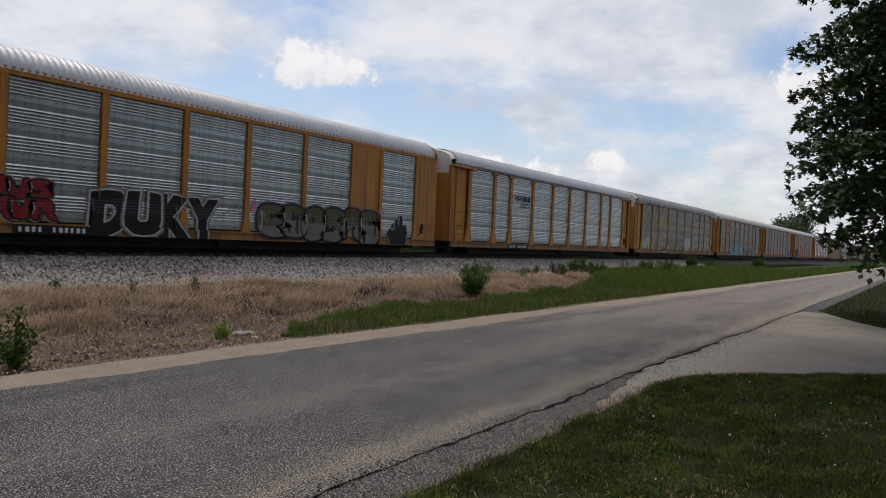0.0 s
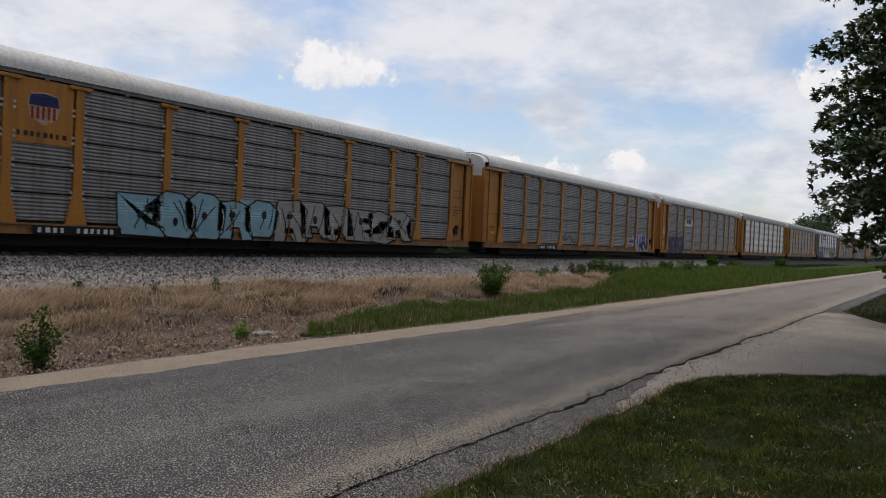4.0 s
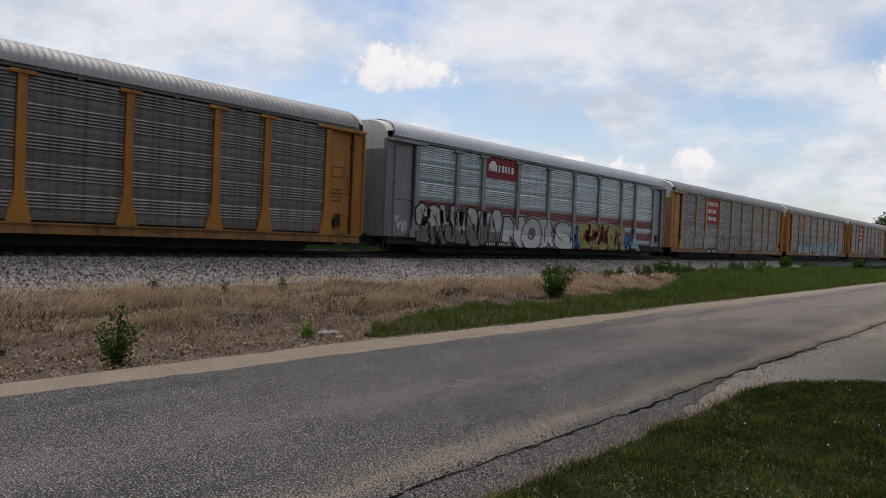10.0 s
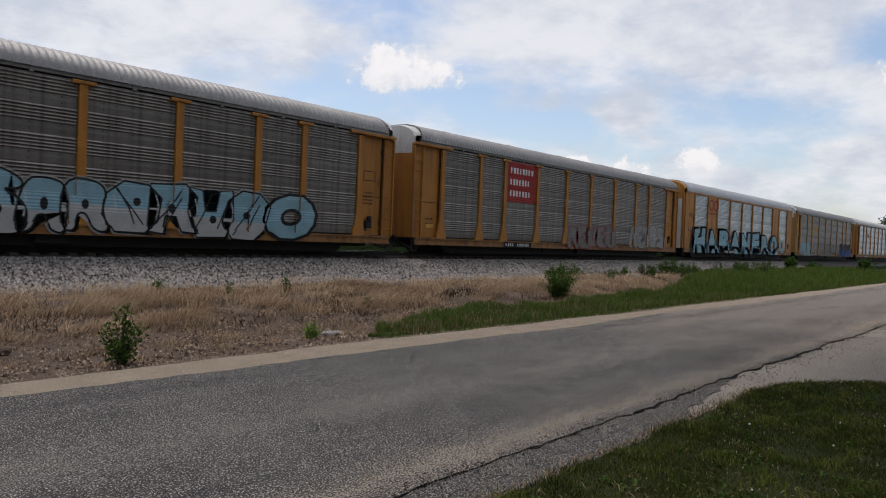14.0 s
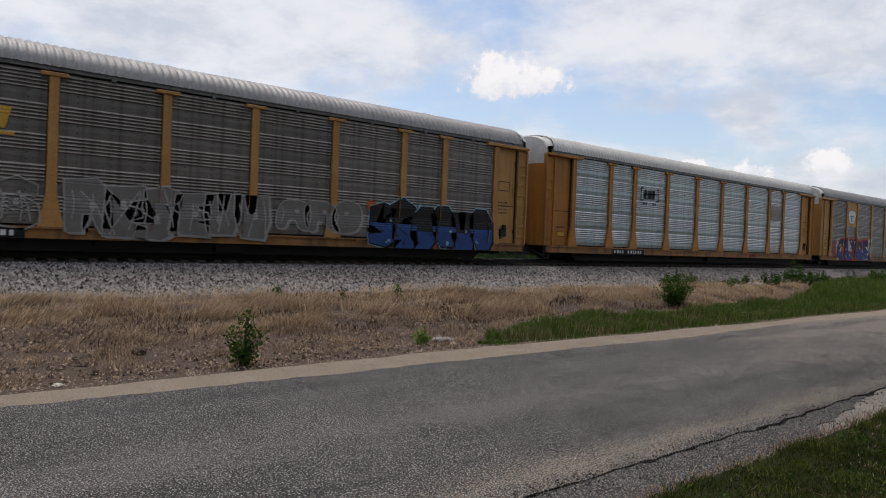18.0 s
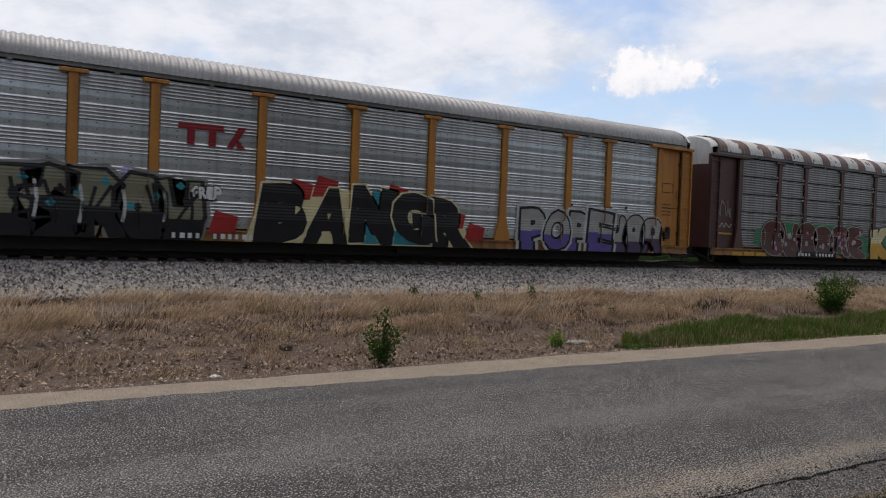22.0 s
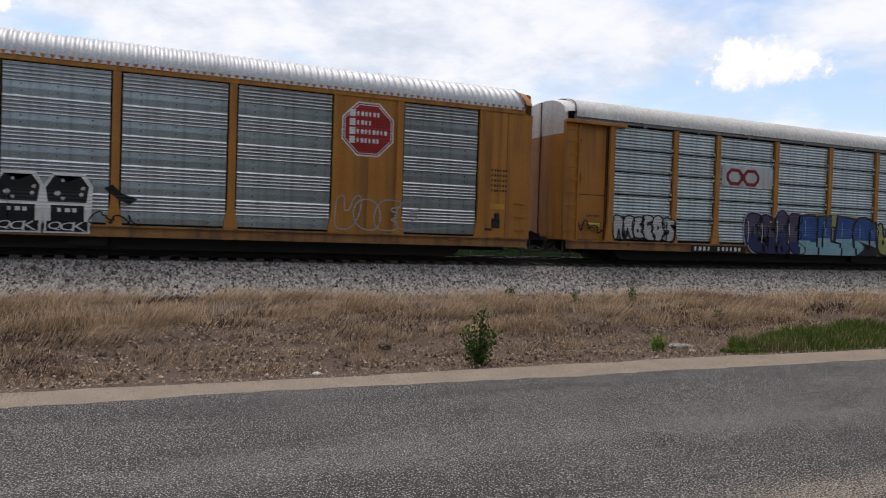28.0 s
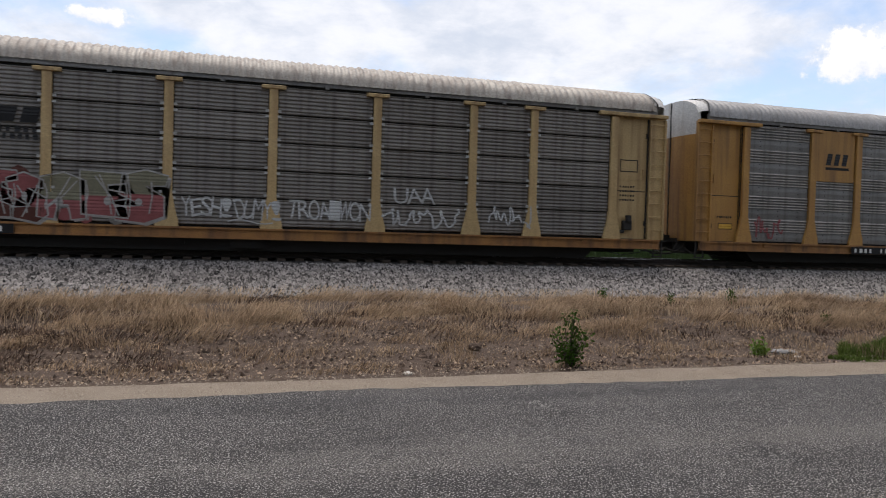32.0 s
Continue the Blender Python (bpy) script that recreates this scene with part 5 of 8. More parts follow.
def bracket_block(d, x0, x1, z0, z1):
    d.piece("emblem", "black bracketed company emblem")
    t = 0.06
    for a, s in ((x0, 1), (x1, -1)):
        d.rect(min(a, a + s * t), max(a, a + s * t), z0 + 0.18, z1, "black", 2)
        d.rect(min(a, a + s * 0.22), max(a, a + s * 0.22), z1 - t, z1, "black", 2)
        d.rect(min(a, a + s * 0.22), max(a, a + s * 0.22), z0 + 0.18, z0 + 0.18 + t, "black", 2)
    w = x1 - x0
    d.bars(3, x0 + w * 0.20, x1 - w * 0.16, z0 + 0.30, z1 - 0.10, "black", 2, 0.08)
    d.rect(x0 + w * 0.2, x1 - w * 0.2, z0 + 0.50, z0 + 0.56, "black", 2)
    for f in (0.16, 0.28, 0.66, 0.78):
        d.rect(x0 + w * f, x0 + w * f + 0.11, z0, z0 + 0.11, "black", 2)


def sign_red(d, x0, x1, z0, z1, colour="p_red", rows=3):
    d.piece("sign", "red sign with white lettering")
    d.rect(x0, x1, z0, z1, colour, 0)
    h = (z1 - z0) / (rows * 2 + 1)
    for r in range(rows):
        z = z1 - h * (2 * r + 2)
        n = (8, 7, 7)[r % 3]
        d.bars(n, x0 + 0.22, x0 + (x1 - x0) * (0.9, 0.78, 0.82)[r % 3], z, z + h, "p_white", 1)


def octagon(d, cx, cz, r):
    d.piece("sign", "red eight-sided sign with a white rim and lettering")

    def ring(q):
        return [(cx + q * math.cos(math.pi / 8 + i * math.pi / 4), cz + q * math.sin(math.pi / 8 + i * math.pi / 4)) for i in range(8)]
    d.poly(ring(r), "p_white", 0)
    d.poly(ring(r * 0.94), "p_red", 1)
    d.poly(ring(r * 0.90), "p_white", 2)
    d.poly(ring(r * 0.87), "p_red", 3)
    for i, n in enumerate((6, 4, 8, 6)):
        z = cz + r * (0.44 - 0.30 * i)
        d.rect(cx - r * 0.66, cx - r * 0.46, z - 0.03, z + r * 0.20, "p_white", 4)
        d.bars(n, cx - r * 0.40, cx - r * 0.40 + r * 0.14 * n, z, z + r * 0.15, "p_white", 4)


def stencils(d, x=26.45, z=2.3):
    """Small dark stencilled data on the end panel, as bars."""
    d.piece("stencil", "small dark stencilled data")
    for i in range(4):
        d.piece("stencil", "small dark stencilled data")
        d.bars(6, x, x + 0.55, z - 0.14 * i, z - 0.14 * i + 0.06, "dark", 1)
    d.piece("stencil", "dark stencilled frame")
    d.rect(x - 0.02, x + 0.62, z + 0.5, z + 0.53, "dark", 1)
    d.rect(x - 0.02, x + 0.62, z + 0.86, z + 0.89, "dark", 1)
    d.rect(x - 0.02, x + 0.01, z + 0.5, z + 0.89, "dark", 1)
    d.rect(x + 0.59, x + 0.62, z + 0.5, z + 0.89, "dark", 1)
    d.piece("placard", "small yellow placard")
    d.rect(1.55, 2.1, 1.08, 1.28, "dark", 1)
    d.rect(1.57, 2.08, 1.10, 1.26, "p_yellow", 2)
    d.bars(7, 1.5, 2.1, 1.45, 1.52, "dark", 1)


def g(d, label):
    d.piece("graffiti", label)


def m_duk(d):
    d.plate(7.47, 9.75)
    g(d, "red puffy sprayed writing")
    d.bubbles(5, 5.6, 8.6, 0.72, 1.40, "p_darkred", "black", 1, True, False, None, None, "p_grey")
    d.bubbles(5, 5.6, 8.5, 1.34, 1.92, "p_darkred", "black", 2, True, False, None, None, "p_grey")
    g(d, "black sprayed letters with a white outline")
    d.word("DUKY", 9.75, 14.3, 0.30, 1.76, "black", "p_silver", 0.085, 0.035, 1, 7, None, 0.14, None, "p_faded")
    d.scrawl(14.4, 15.8, 0.9, 1.7, "p_faded", 90, 6, 0.03)
    g(d, "faint grey puffy sprayed writing with pink spikes")
    for x in (16.0, 17.6, 19.8, 21.6, 23.3):
        d.poly([(x - 0.16, 1.45), (x + 0.18, 1.45), (x + 0.05, 1.98)], "p_pink", 0)
    d.bubbles(6, 16.3, 23.2, 0.45, 1.85, "p_olive", "black", 3, True, False, 0.05, "p_faded", "p_plum")
    d.scrawl(16.4, 23.0, 0.7, 1.6, "p_faded", 98, 20, 0.03)
    g(d, "black and white sprayed tag")
    hand = [(24.1, 0.35), (25.3, 0.35), (25.6, 0.9), (25.45, 1.35), (25.2, 1.3), (25.15, 1.75), (24.9, 1.75), (24.85, 1.3), (24.75, 1.6), (24.55, 1.55), (24.5, 1.05), (24.2, 1.15), (23.95, 0.9)]
    d.poly(hand, "black", 0)
    d.outline(hand, 0.05, "p_silver", 1)


def m_0(d):
    d.plate(6.9, 9.4)
    d.piece("patch", "pale washed patch")
    d.rect(7.35, 9.85, 2.85, 3.05, "galv_light", 0)
    horse_block(d, 7.5, 9.7, 2.85, 3.55)
    stencils(d)


def m_1(d):
    d.plate(6.8, 9.4)
    logo_block(d, 7.55, 9.3, 3.0, 3.5, 3, "p_yellow", "p_yellow")
    g(d, "silver puffy sprayed writing")
    d.bubbles(3, 15.3, 17.8, 0.72, 1.95, "p_silver", "p_grey", 5)
    g(d, "silver puffy sprayed writing")
    d.bubbles(2, 2.9, 4.5, 0.75, 1.85, "p_silver", "p_grey", 6)
    g(d, "thin white sprayed outline")
    d.outline([(5.75 + (0.1 if i % 2 else 0), z) for i, z in enumerate((0.75, 1.0, 1.25, 1.5, 1.72))] + [(6.1 + 0.3 * i, 1.80 + 0.05 * (i % 2)) for i in range(7)] + [(8.1, 1.5), (8.15, 1.2), (8.3, 0.9), (8.1, 0.74), (7.4, 0.70), (6.4, 0.72)], 0.04, "p_silver", 2)
    g(d, "thin dark sprayed tags")
    d.scrawl(9.9, 11.9, 1.05, 1.7, "black", 7, 14)
    d.scrawl(12.2, 14.6, 0.85, 1.6, "black", 8, 16)
    d.bars(8, 15.6, 17.2, 0.32, 0.48, "p_grey", 2)
    stencils(d)


def m_2(d):
    d.plate(5.9, 8.5)
    d.piece("emblem", "shield emblem in dark blue, white and red")
    d.poly([(5.75, 4.20), (6.15, 4.27), (6.55, 4.20), (6.60, 3.85), (6.52, 3.55), (6.15, 3.35), (5.78, 3.55), (5.70, 3.85)], "p_white", 0)
    d.poly([(5.77, 4.17), (6.15, 4.23), (6.53, 4.17), (6.56, 3.88), (5.74, 3.88)], "p_navy", 1)
    for i in range(5):
        d.rect(5.80 + 0.15 * i, 5.87 + 0.15 * i, 3.52, 3.86, "p_darkred", 1)
    d.bars(8, 5.45, 6.85, 3.02, 3.16, "dark", 1)
    g(d, "teal and grey sprayed letters")
    d.bubbles(5, 8.6, 14.6, 0.35, 1.75, "p_sky", "black", 109, True, True)
    d.rect(13.0, 14.3, 0.7, 1.8, "p_sky", 0)
    g(d, "grey and tan sprayed letters")
    d.bubbles(6, 14.8, 22.7, 0.40, 1.85, "p_grey", "black", 110, True, True)
    g(d, "thin dark sprayed tag")
    d.scrawl(2.9, 4.5, 0.95, 1.4, "black", 11, 10)
    stencils(d)


def m_3(d):
    d.plate(6.9, 9.4)
    g(d, "white sprayed arrow edged in blue")
    d.poly([(21.7, 0.95), (22.7, 0.95), (22.7, 0.78), (23.3, 1.18), (22.7, 1.58), (22.7, 1.38), (21.7, 1.38)], "p_white", 0)
    d.poly([(21.8, 1.02), (22.8, 1.02), (22.8, 0.92), (23.18, 1.18), (22.8, 1.45), (22.8, 1.33), (21.8, 1.33)], "p_purple", 1)
    d.scrawl(21.6, 23.0, 0.62, 0.86, "p_silver", 99, 12, 0.025)
    g(d, "purple block letters sprayed on white")
    d.rect(23.38, 26.0, 0.42, 1.74, "p_silver", 0)
    for i, ch in enumerate("VAFU"):
        d.word(ch, 23.40 + 0.65 * i, 24.05 + 0.65 * i, 0.42, 1.74, "p_purple", None, 0.11, 0.0, 91, 0, None, 0.06, "p_navy")
    g(d, "thin dark sprayed tag")
    d.scrawl(10.2, 12.3, 0.8, 1.6, "black", 12, 10, 0.06)
    stencils(d)


def m_4(d):
    d.plate(6.6, 9.2)
    bracket_block(d, 7.4, 9.8, 2.80, 3.62)
    d.piece("patch", "pale washed patch")
    d.rect(7.3, 9.9, 2.9, 3.5, "galv_light", 0)
    g(d, "purple and blue sprayed letters outlined in black")
    d.bubbles(4, 2.7, 7.0, 0.45, 1.75, "p_plum", "p_navy", 13, True, False, 0.05)
    d.bubbles(3, 2.9, 6.0, 1.0, 2.1, None, "black", 14, False)
    d.scrawl(2.6, 7.6, 0.6, 1.7, "p_navy", 16, 14, 0.05)
    g(d, "white sprayed tag")
    d.scrawl(1.25, 2.0, 1.65, 2.65, "p_white", 15, 10, 0.07)
    stencils(d)


def m_5(d):
    d.plate(7.35, 9.6)
    logo_block(d, 19.3, 20.3, 0.38, 0.58, 3, "p_darkred")
    stencils(d)


def m_6(d):
    d.plate(7.24, 9.62)
    logo_block(d, 7.75, 9.4, 3.05, 3.55, 3, "p_yellow", "p_yellow")
    g(d, "faint dark sprayed tag")
    d.scrawl(11.0, 12.6, 0.85, 1.8, "black", 16, 8)
    d.scrawl(13.2, 14.3, 0.85, 1.6, "black", 17, 6)
    stencils(d)


def m_7(d):
    d.plate(7.3, 9.7)
    sign_red(d, 7.29, 9.92, 3.62, 4.60, "p_darkred", 1)
    d.piece("emblem", "white round emblem")
    d.poly([(7.85 + 0.26 * math.cos(i * 0.5), 4.2 + 0.26 * math.sin(i * 0.5)) for i in range(12)], "p_white", 2)
    g(d, "grey jagged sprayed letters outlined in black")
    d.bubbles(7, 2.5, 8.6, 0.45, 2.05, "p_silver", "dark", 18, True, True, None, "p_faded", "black")
    g(d, "silver sprayed letters outlined in black")
    d.word("NORS", 9.0, 15.4, 0.30, 1.85, "p_silver", "black", 0.085, 0.035, 19, 4, None, 0.16, "p_white", "p_grey")
    g(d, "blue spray cloud under yellow and red letters")
    d.poly([(15.9, 0.45), (22.2, 0.45), (23.4, 1.2), (22.0, 1.45), (16.4, 1.6), (15.6, 1.1)], "p_blue", 0)
    d.splats(26, 15.8, 23.6, 0.5, 1.6, ("p_blue", "p_navy", "p_sky"), 61, 0.1, 0.3)
    d.bubbles(5, 16.4, 21.9, 0.40, 1.85, "p_lime", "p_darkred", 20, True, True, 0.05, None, "p_silver")
    d.poly([(22.8, 0.5), (24.0, 0.5), (23.4, 1.45)], "p_sky", 1)
    g(d, "small white sprayed tag")
    d.scrawl(1.4, 2.0, 0.9, 1.85, "p_white", 21, 9, 0.07)
    d.piece("reflector", "yellow reflective strips on the sill")
    for x in (10.9, 13.7, 18.6, 21.6, 23.6):
        d.rect(x, x + 0.5, 0.36, 0.46, "p_yellow", 3)


def m_8(d):
    d.plate(7.36, 9.83)
    sign_red(d, 7.30, 9.95, 2.6, 4.58)
    g(d, "faded pink spray patches")
    d.splats(22, 6.6, 24.0, 0.8, 1.8, ("p_rose", "sooty", "p_rose"), 62, 0.12, 0.42)
    g(d, "white and grey jagged sprayed letters")
    d.bubbles(6, 2.7, 9.0, 0.72, 2.05, None, "p_silver", 22, True, True, 0.06)
    d.bubbles(5, 2.9, 8.8, 0.80, 1.9, None, "p_grey", 21, True, True, 0.09)
    d.scrawl(2.9, 8.9, 0.9, 1.9, "p_grey", 95, 30, 0.04, 1)
    g(d, "white-edged jagged letters with grey shading")
    d.bubbles(6, 9.9, 15.8, 0.42, 1.85, None, "p_silver", 23, True, True, 0.05)
    d.bubbles(7, 10.0, 15.6, 0.50, 1.7, "p_faded", "dark", 25, True, True, 0.04, "sooty")
    g(d, "small white sprayed tag")
    d.bubbles(4, 16.2, 18.3, 0.72, 1.25, None, "p_silver", 27, False, False, 0.035)
    g(d, "white-edged jagged letters with grey shading")
    d.bubbles(6, 19.0, 25.6, 0.45, 1.75, None, "p_silver", 24, True, True, 0.05)
    d.bubbles(7, 19.2, 25.4, 0.5, 1.65, None, "p_grey", 26, True, True, 0.07)
    d.piece("reflector", "orange reflective strips on the sill")
    for x in (11.6, 13.2, 16.4, 18.0, 21.0, 23.4):
        d.rect(x, x + 0.55, 0.50, 0.62, "p_orange", 4)
    stencils(d)


def m_9(d):
    d.plate(7.05, 9.56)
    d.piece("emblem", "white and green flag emblem")
    d.poly([(5.62, 4.25), (6.3, 4.18), (7.05, 4.12), (6.95, 3.75), (6.98, 3.35), (6.3, 3.42), (5.72, 3.38), (5.68, 3.8)], "p_white", 0)
    d.poly([(5.70, 3.75), (6.1, 3.82), (6.5, 3.55), (6.97, 3.50), (6.98, 3.35), (6.3, 3.42), (5.72, 3.38)], "p_green", 1)
    g(d, "pale blue and silver sprayed letters")
    d.bubbles(5, 5.0, 10.4, 0.50, 1.85, "p_sky", "dark", 25, True, False, 0.03, "p_silver")
    g(d, "pale blue sprayed letters outlined in black")
    d.bubbles(4, 12.0, 16.3, 0.38, 1.95, "p_sky", "black", 26, True, False, 0.05, "p_silver", "p_grey")
    g(d, "pale blue jagged sprayed letters outlined in black")
    d.bubbles(4, 16.5, 21.7, 0.45, 1.9, "p_sky", "black", 27, True, True, 0.05, "p_silver", "p_grey")
    g(d, "pale blue sprayed ring outlined in black")
    d.word("O", 21.9, 23.9, 0.40, 2.05, "p_sky", "black", 0.08, 0.06, 28)
    stencils(d)


def m_10(d):
    d.plate(7.1, 9.5)
    sign_red(d, 7.35, 9.9, 2.6, 4.55)
    g(d, "faded pink sprayed letters")
    d.bubbles(5, 13.2, 18.6, 0.45, 1.7, "p_faded", "p_rose", 29)
    g(d, "white puffy sprayed letters")
    d.bubbles(3, 20.8, 23.4, 0.55, 2.0, "p_grey", "p_faded", 30)
    g(d, "white puffy sprayed letters")
    d.bubbles(2, 23.6, 25.8, 0.60, 2.0, "p_grey", "p_faded", 31)
    stencils(d)


def m_11(d):
    d.piece("emblem", "red painted company emblem")
    link_block(d, 5.5, 7.15, 3.68, 4.36, "p_red")
    d.bars(9, 5.4, 7.2, 3.30, 3.46, "p_red", 2)
    g(d, "orange sprayed flames")
    rnd = random.Random(5)
    for k in range(9):
        for i in range(7):
            a = 2.35 + 2.62 * k + rnd.uniform(-0.45, 0.6)
            d.poly([(a - 0.24, 0.95), (a + 0.24, 0.95), (a + rnd.uniform(-0.2, 0.3), rnd.uniform(1.7, 2.45))], ("p_orange", "p_yellow")[i % 2], 0)
    g(d, "huge pale blue block letters with black shadows")
    for i, ch in enumerate("HABANERO"):
        x0 = 2.45 + i * 2.62
        d.word(ch, x0 - 0.05, x0 + 2.35, 0.24, 2.18, None, "black", 0.07, 0.05, 40 + i, 1.5, None, 0.05)
        d.word(ch, x0 - 0.30, x0 + 2.10, 0.24, 2.18, None, "black", 0.07, 0.05, 40 + i, 1.5, None, 0.05)
        d.poly([(x0 + 0.2, 0.28), (x0 + 2.5, 0.28), (x0 + 2.35, 0.75), (x0 + 1.9, 0.95), (x0 + 0.2, 0.95)], "p_sky", 2)
        d.word(ch, x0 + 0.15, x0 + 2.30, 0.28, 2.15, "p_sky", None, 0.07, 0.05, 40 + i, 1.5, None, 0.02)
    d.plate(8.81, 11.2)
    g(d, "thin black sprayed tags")
    d.scrawl(1.5, 2.6, 2.5, 3.4, "black", 32, 9)
    d.scrawl(1.4, 2.4, 1.7, 2.2, "black", 33, 8)
    g(d, "small patchwork of red, blue and white spray")
    d.rect(24.3, 25.2, 0.55, 1.2, "p_sky", 0)
    d.rect(24.7, 25.6, 0.8, 1.7, "p_silver", 1)
    d.rect(24.5, 25.0, 1.0, 1.5, "p_rose", 2)


def m_12(d):
    d.plate(6.96, 9.47)
    logo_block(d, 7.5, 9.2, 3.05, 3.6, 3, "p_yellow", "p_yellow")
    g(d, "teal and white sprayed letters")
    d.bubbles(5, 2.6, 6.3, 0.40, 1.75, "p_sky", "p_grey", 34)
    g(d, "white jagged sprayed letters")
    d.bubbles(4, 6.4, 9.7, 0.60, 1.75, None, "p_grey", 35, True, True)
    d.scrawl(6.4, 9.7, 0.7, 1.7, "p_faded", 97, 14, 0.08, 0)
    g(d, "white jagged sprayed letters")
    d.bubbles(6, 10.5, 16.1, 0.50, 1.85, "p_faded", "p_grey", 36, True, True)
    d.bubbles(3, 16.6, 19.6, 0.80, 1.8, "p_faded", "p_grey", 37)
    g(d, "black sprayed letters over blue ones")
    d.splats(20, 19.8, 26.0, 0.4, 1.95, ("p_sky", "p_orange", "p_sky"), 63, 0.08, 0.26)
    d.bubbles(6, 20.1, 25.9, 0.32, 1.90, "black", "black", 38, False, True, 0.04, "p_blue", "p_sky")
    d.splats(12, 20.4, 25.6, 0.5, 1.1, ("p_navy", "p_sky"), 64, 0.04, 0.09, 4)
    d.piece("patch", "bright yellow repair patch")
    d.rect(1.25, 2.2, 3.05, 3.65, "p_yellow", 0)
    stencils(d)


def m_13(d):
    d.plate(5.39, 8.01)
    bracket_block(d, 7.66, 9.25, 2.85, 3.68)
    d.piece("patch", "dark overpainted patch")
    d.rect(21.75, 23.2, 2.75, 3.6, "galv_mid", 0)
    d.rect(21.9, 22.4, 3.0, 3.4, "sooty", 1)
    d.rect(22.6, 23.0, 2.9, 3.3, "sooty", 1)
    logo_block(d, 18.9, 19.7, 0.38, 0.56, 3, "p_darkred")
    stencils(d)


def m_14(d):
    d.plate(7.28, 9.55)
    d.piece("emblem", "white rounded emblem outlined in black")
    ring = [(6.15 + 0.72 * math.cos(i * 0.3142) * (1 + 0.12 * math.sin(3 * i * 0.3142)), 3.55 + 0.62 * math.sin(i * 0.3142) * (1 + 0.15 * math.cos(2 * i * 0.3142))) for i in range(20)]
    d.poly(ring, "black", 0)
    d.poly([(6.15 + (x - 6.15) * 0.9, 3.55 + (z - 3.55) * 0.9) for x, z in ring], "p_white", 1)
    d.rect(5.75, 6.5, 3.55, 3.62, "black", 2)
    d.rect(6.0, 6.1, 3.2, 3.5, "black", 2)
    g(d, "blue and red sprayed letters on a white and red cloud")
    for i in range(8):
        x = 3.0 + i * 0.92
        d.poly([(x + 0.55 * math.cos(a * 0.7), 1.15 + (0.62 + 0.12 * (i % 2)) * math.sin(a * 0.7)) for a in range(9)], ("p_rose", "p_silver")[i % 2], 0)
    d.splats(34, 2.9, 10.0, 0.4, 2.0, ("p_white", "p_rose", "p_white", "p_navy"), 65, 0.05, 0.2)
    d.word("CLYSE", 3.7, 9.5, 0.32, 1.92, "p_navy", "p_red", 0.09, 0.04, 41, 8, None, 0.12, "p_blue", "p_orange")
    d.splats(44, 3.6, 9.6, 0.45, 1.9, ("p_white", "p_lime", "p_darkred", "black", "p_white"), 66, 0.03, 0.12, 9)
    g(d, "thin pale outlined sprayed letters")
    d.bubbles(5, 10.0, 14.0, 0.55, 1.8, None, "p_grey", 42, True, True, 0.045)
    d.scrawl(14.2, 18.2, 1.2, 1.75, "p_grey", 43, 18, 0.07)
    d.scrawl(14.2, 18.0, 0.75, 1.3, "p_rose", 46, 16, 0.10, 1)
    g(d, "tan puffy sprayed letters")
    d.bubbles(8, 18.6, 24.0, 0.70, 1.75, None, "p_tan", 44, True, False, 0.05)
    d.scrawl(18.7, 23.9, 0.75, 1.6, "p_tan", 47, 26, 0.06, 1)
    stencils(d)


def m_15(d):
    bar_block(d, 7.75, 9.6, 2.95, 3.55, "p_darkred")
    g(d, "grey and black jagged sprayed letters with blue stars")
    d.splats(30, 2.3, 8.8, 1.2, 2.2, ("p_purple", "p_lilac", "p_teal", "p_faded"), 67, 0.06, 0.2)
    d.bubbles(6, 2.3, 8.4, 0.28, 2.05, "p_tan", "black", 45, True, True, 0.10, "black", "p_faded")
    for i in range(9):
        x = 2.9 + i * 0.62
        d.poly([(x, 1.1 + 0.3 * (i % 3)), (x + 0.13, 1.2 + 0.3 * (i % 3)), (x, 1.34 + 0.3 * (i % 3)), (x - 0.13, 1.2 + 0.3 * (i % 3))], "p_teal", 3)
    d.word("GRIP", 8.15, 8.95, 1.5, 1.85, "p_white", "black", 0.05, 0.05, 3, 6)
    d.plate(7.5, 10.1, False)
    g(d, "tall black letters on cream, red and teal spray")
    d.poly([(9.6, 0.35), (17.2, 0.35), (17.0, 1.3), (16.4, 1.75), (13.2, 2.0), (10.2, 2.05)], "p_cream", 0)
    d.poly([(13.2, 0.4), (15.9, 0.4), (15.9, 2.0), (13.6, 2.05)], "p_teal", 1)
    for x, z in ((9.0, 0.9), (12.0, 2.1), (14.4, 2.0), (16.6, 1.3), (17.4, 0.9), (11.2, 1.95)):
        d.poly([(x - 0.4, z - 0.35), (x + 0.35, z - 0.3), (x + 0.45, z + 0.15), (x - 0.2, z + 0.3)], "p_red", 1)
    d.word("BANGR", 10.0, 17.2, 0.30, 2.1, "black", "p_cream", 0.10, 0.03, 46, 3, None, 0.06)
    g(d, "lilac and white puffy letters outlined in black")
    d.word("POPE", 19.4, 23.6, 0.30, 1.80, "p_grey", "black", 0.06, 0.05, 47, 4, None, 0.10, "p_purple", "p_silver")
    d.bubbles(3, 23.5, 26.2, 0.32, 1.75, "p_grey", "black", 48, True, False, None, "p_plum", "p_silver")
    d.splats(14, 19.2, 26.2, 1.6, 2.1, ("black", "p_silver"), 68, 0.03, 0.07)
    stencils(d)


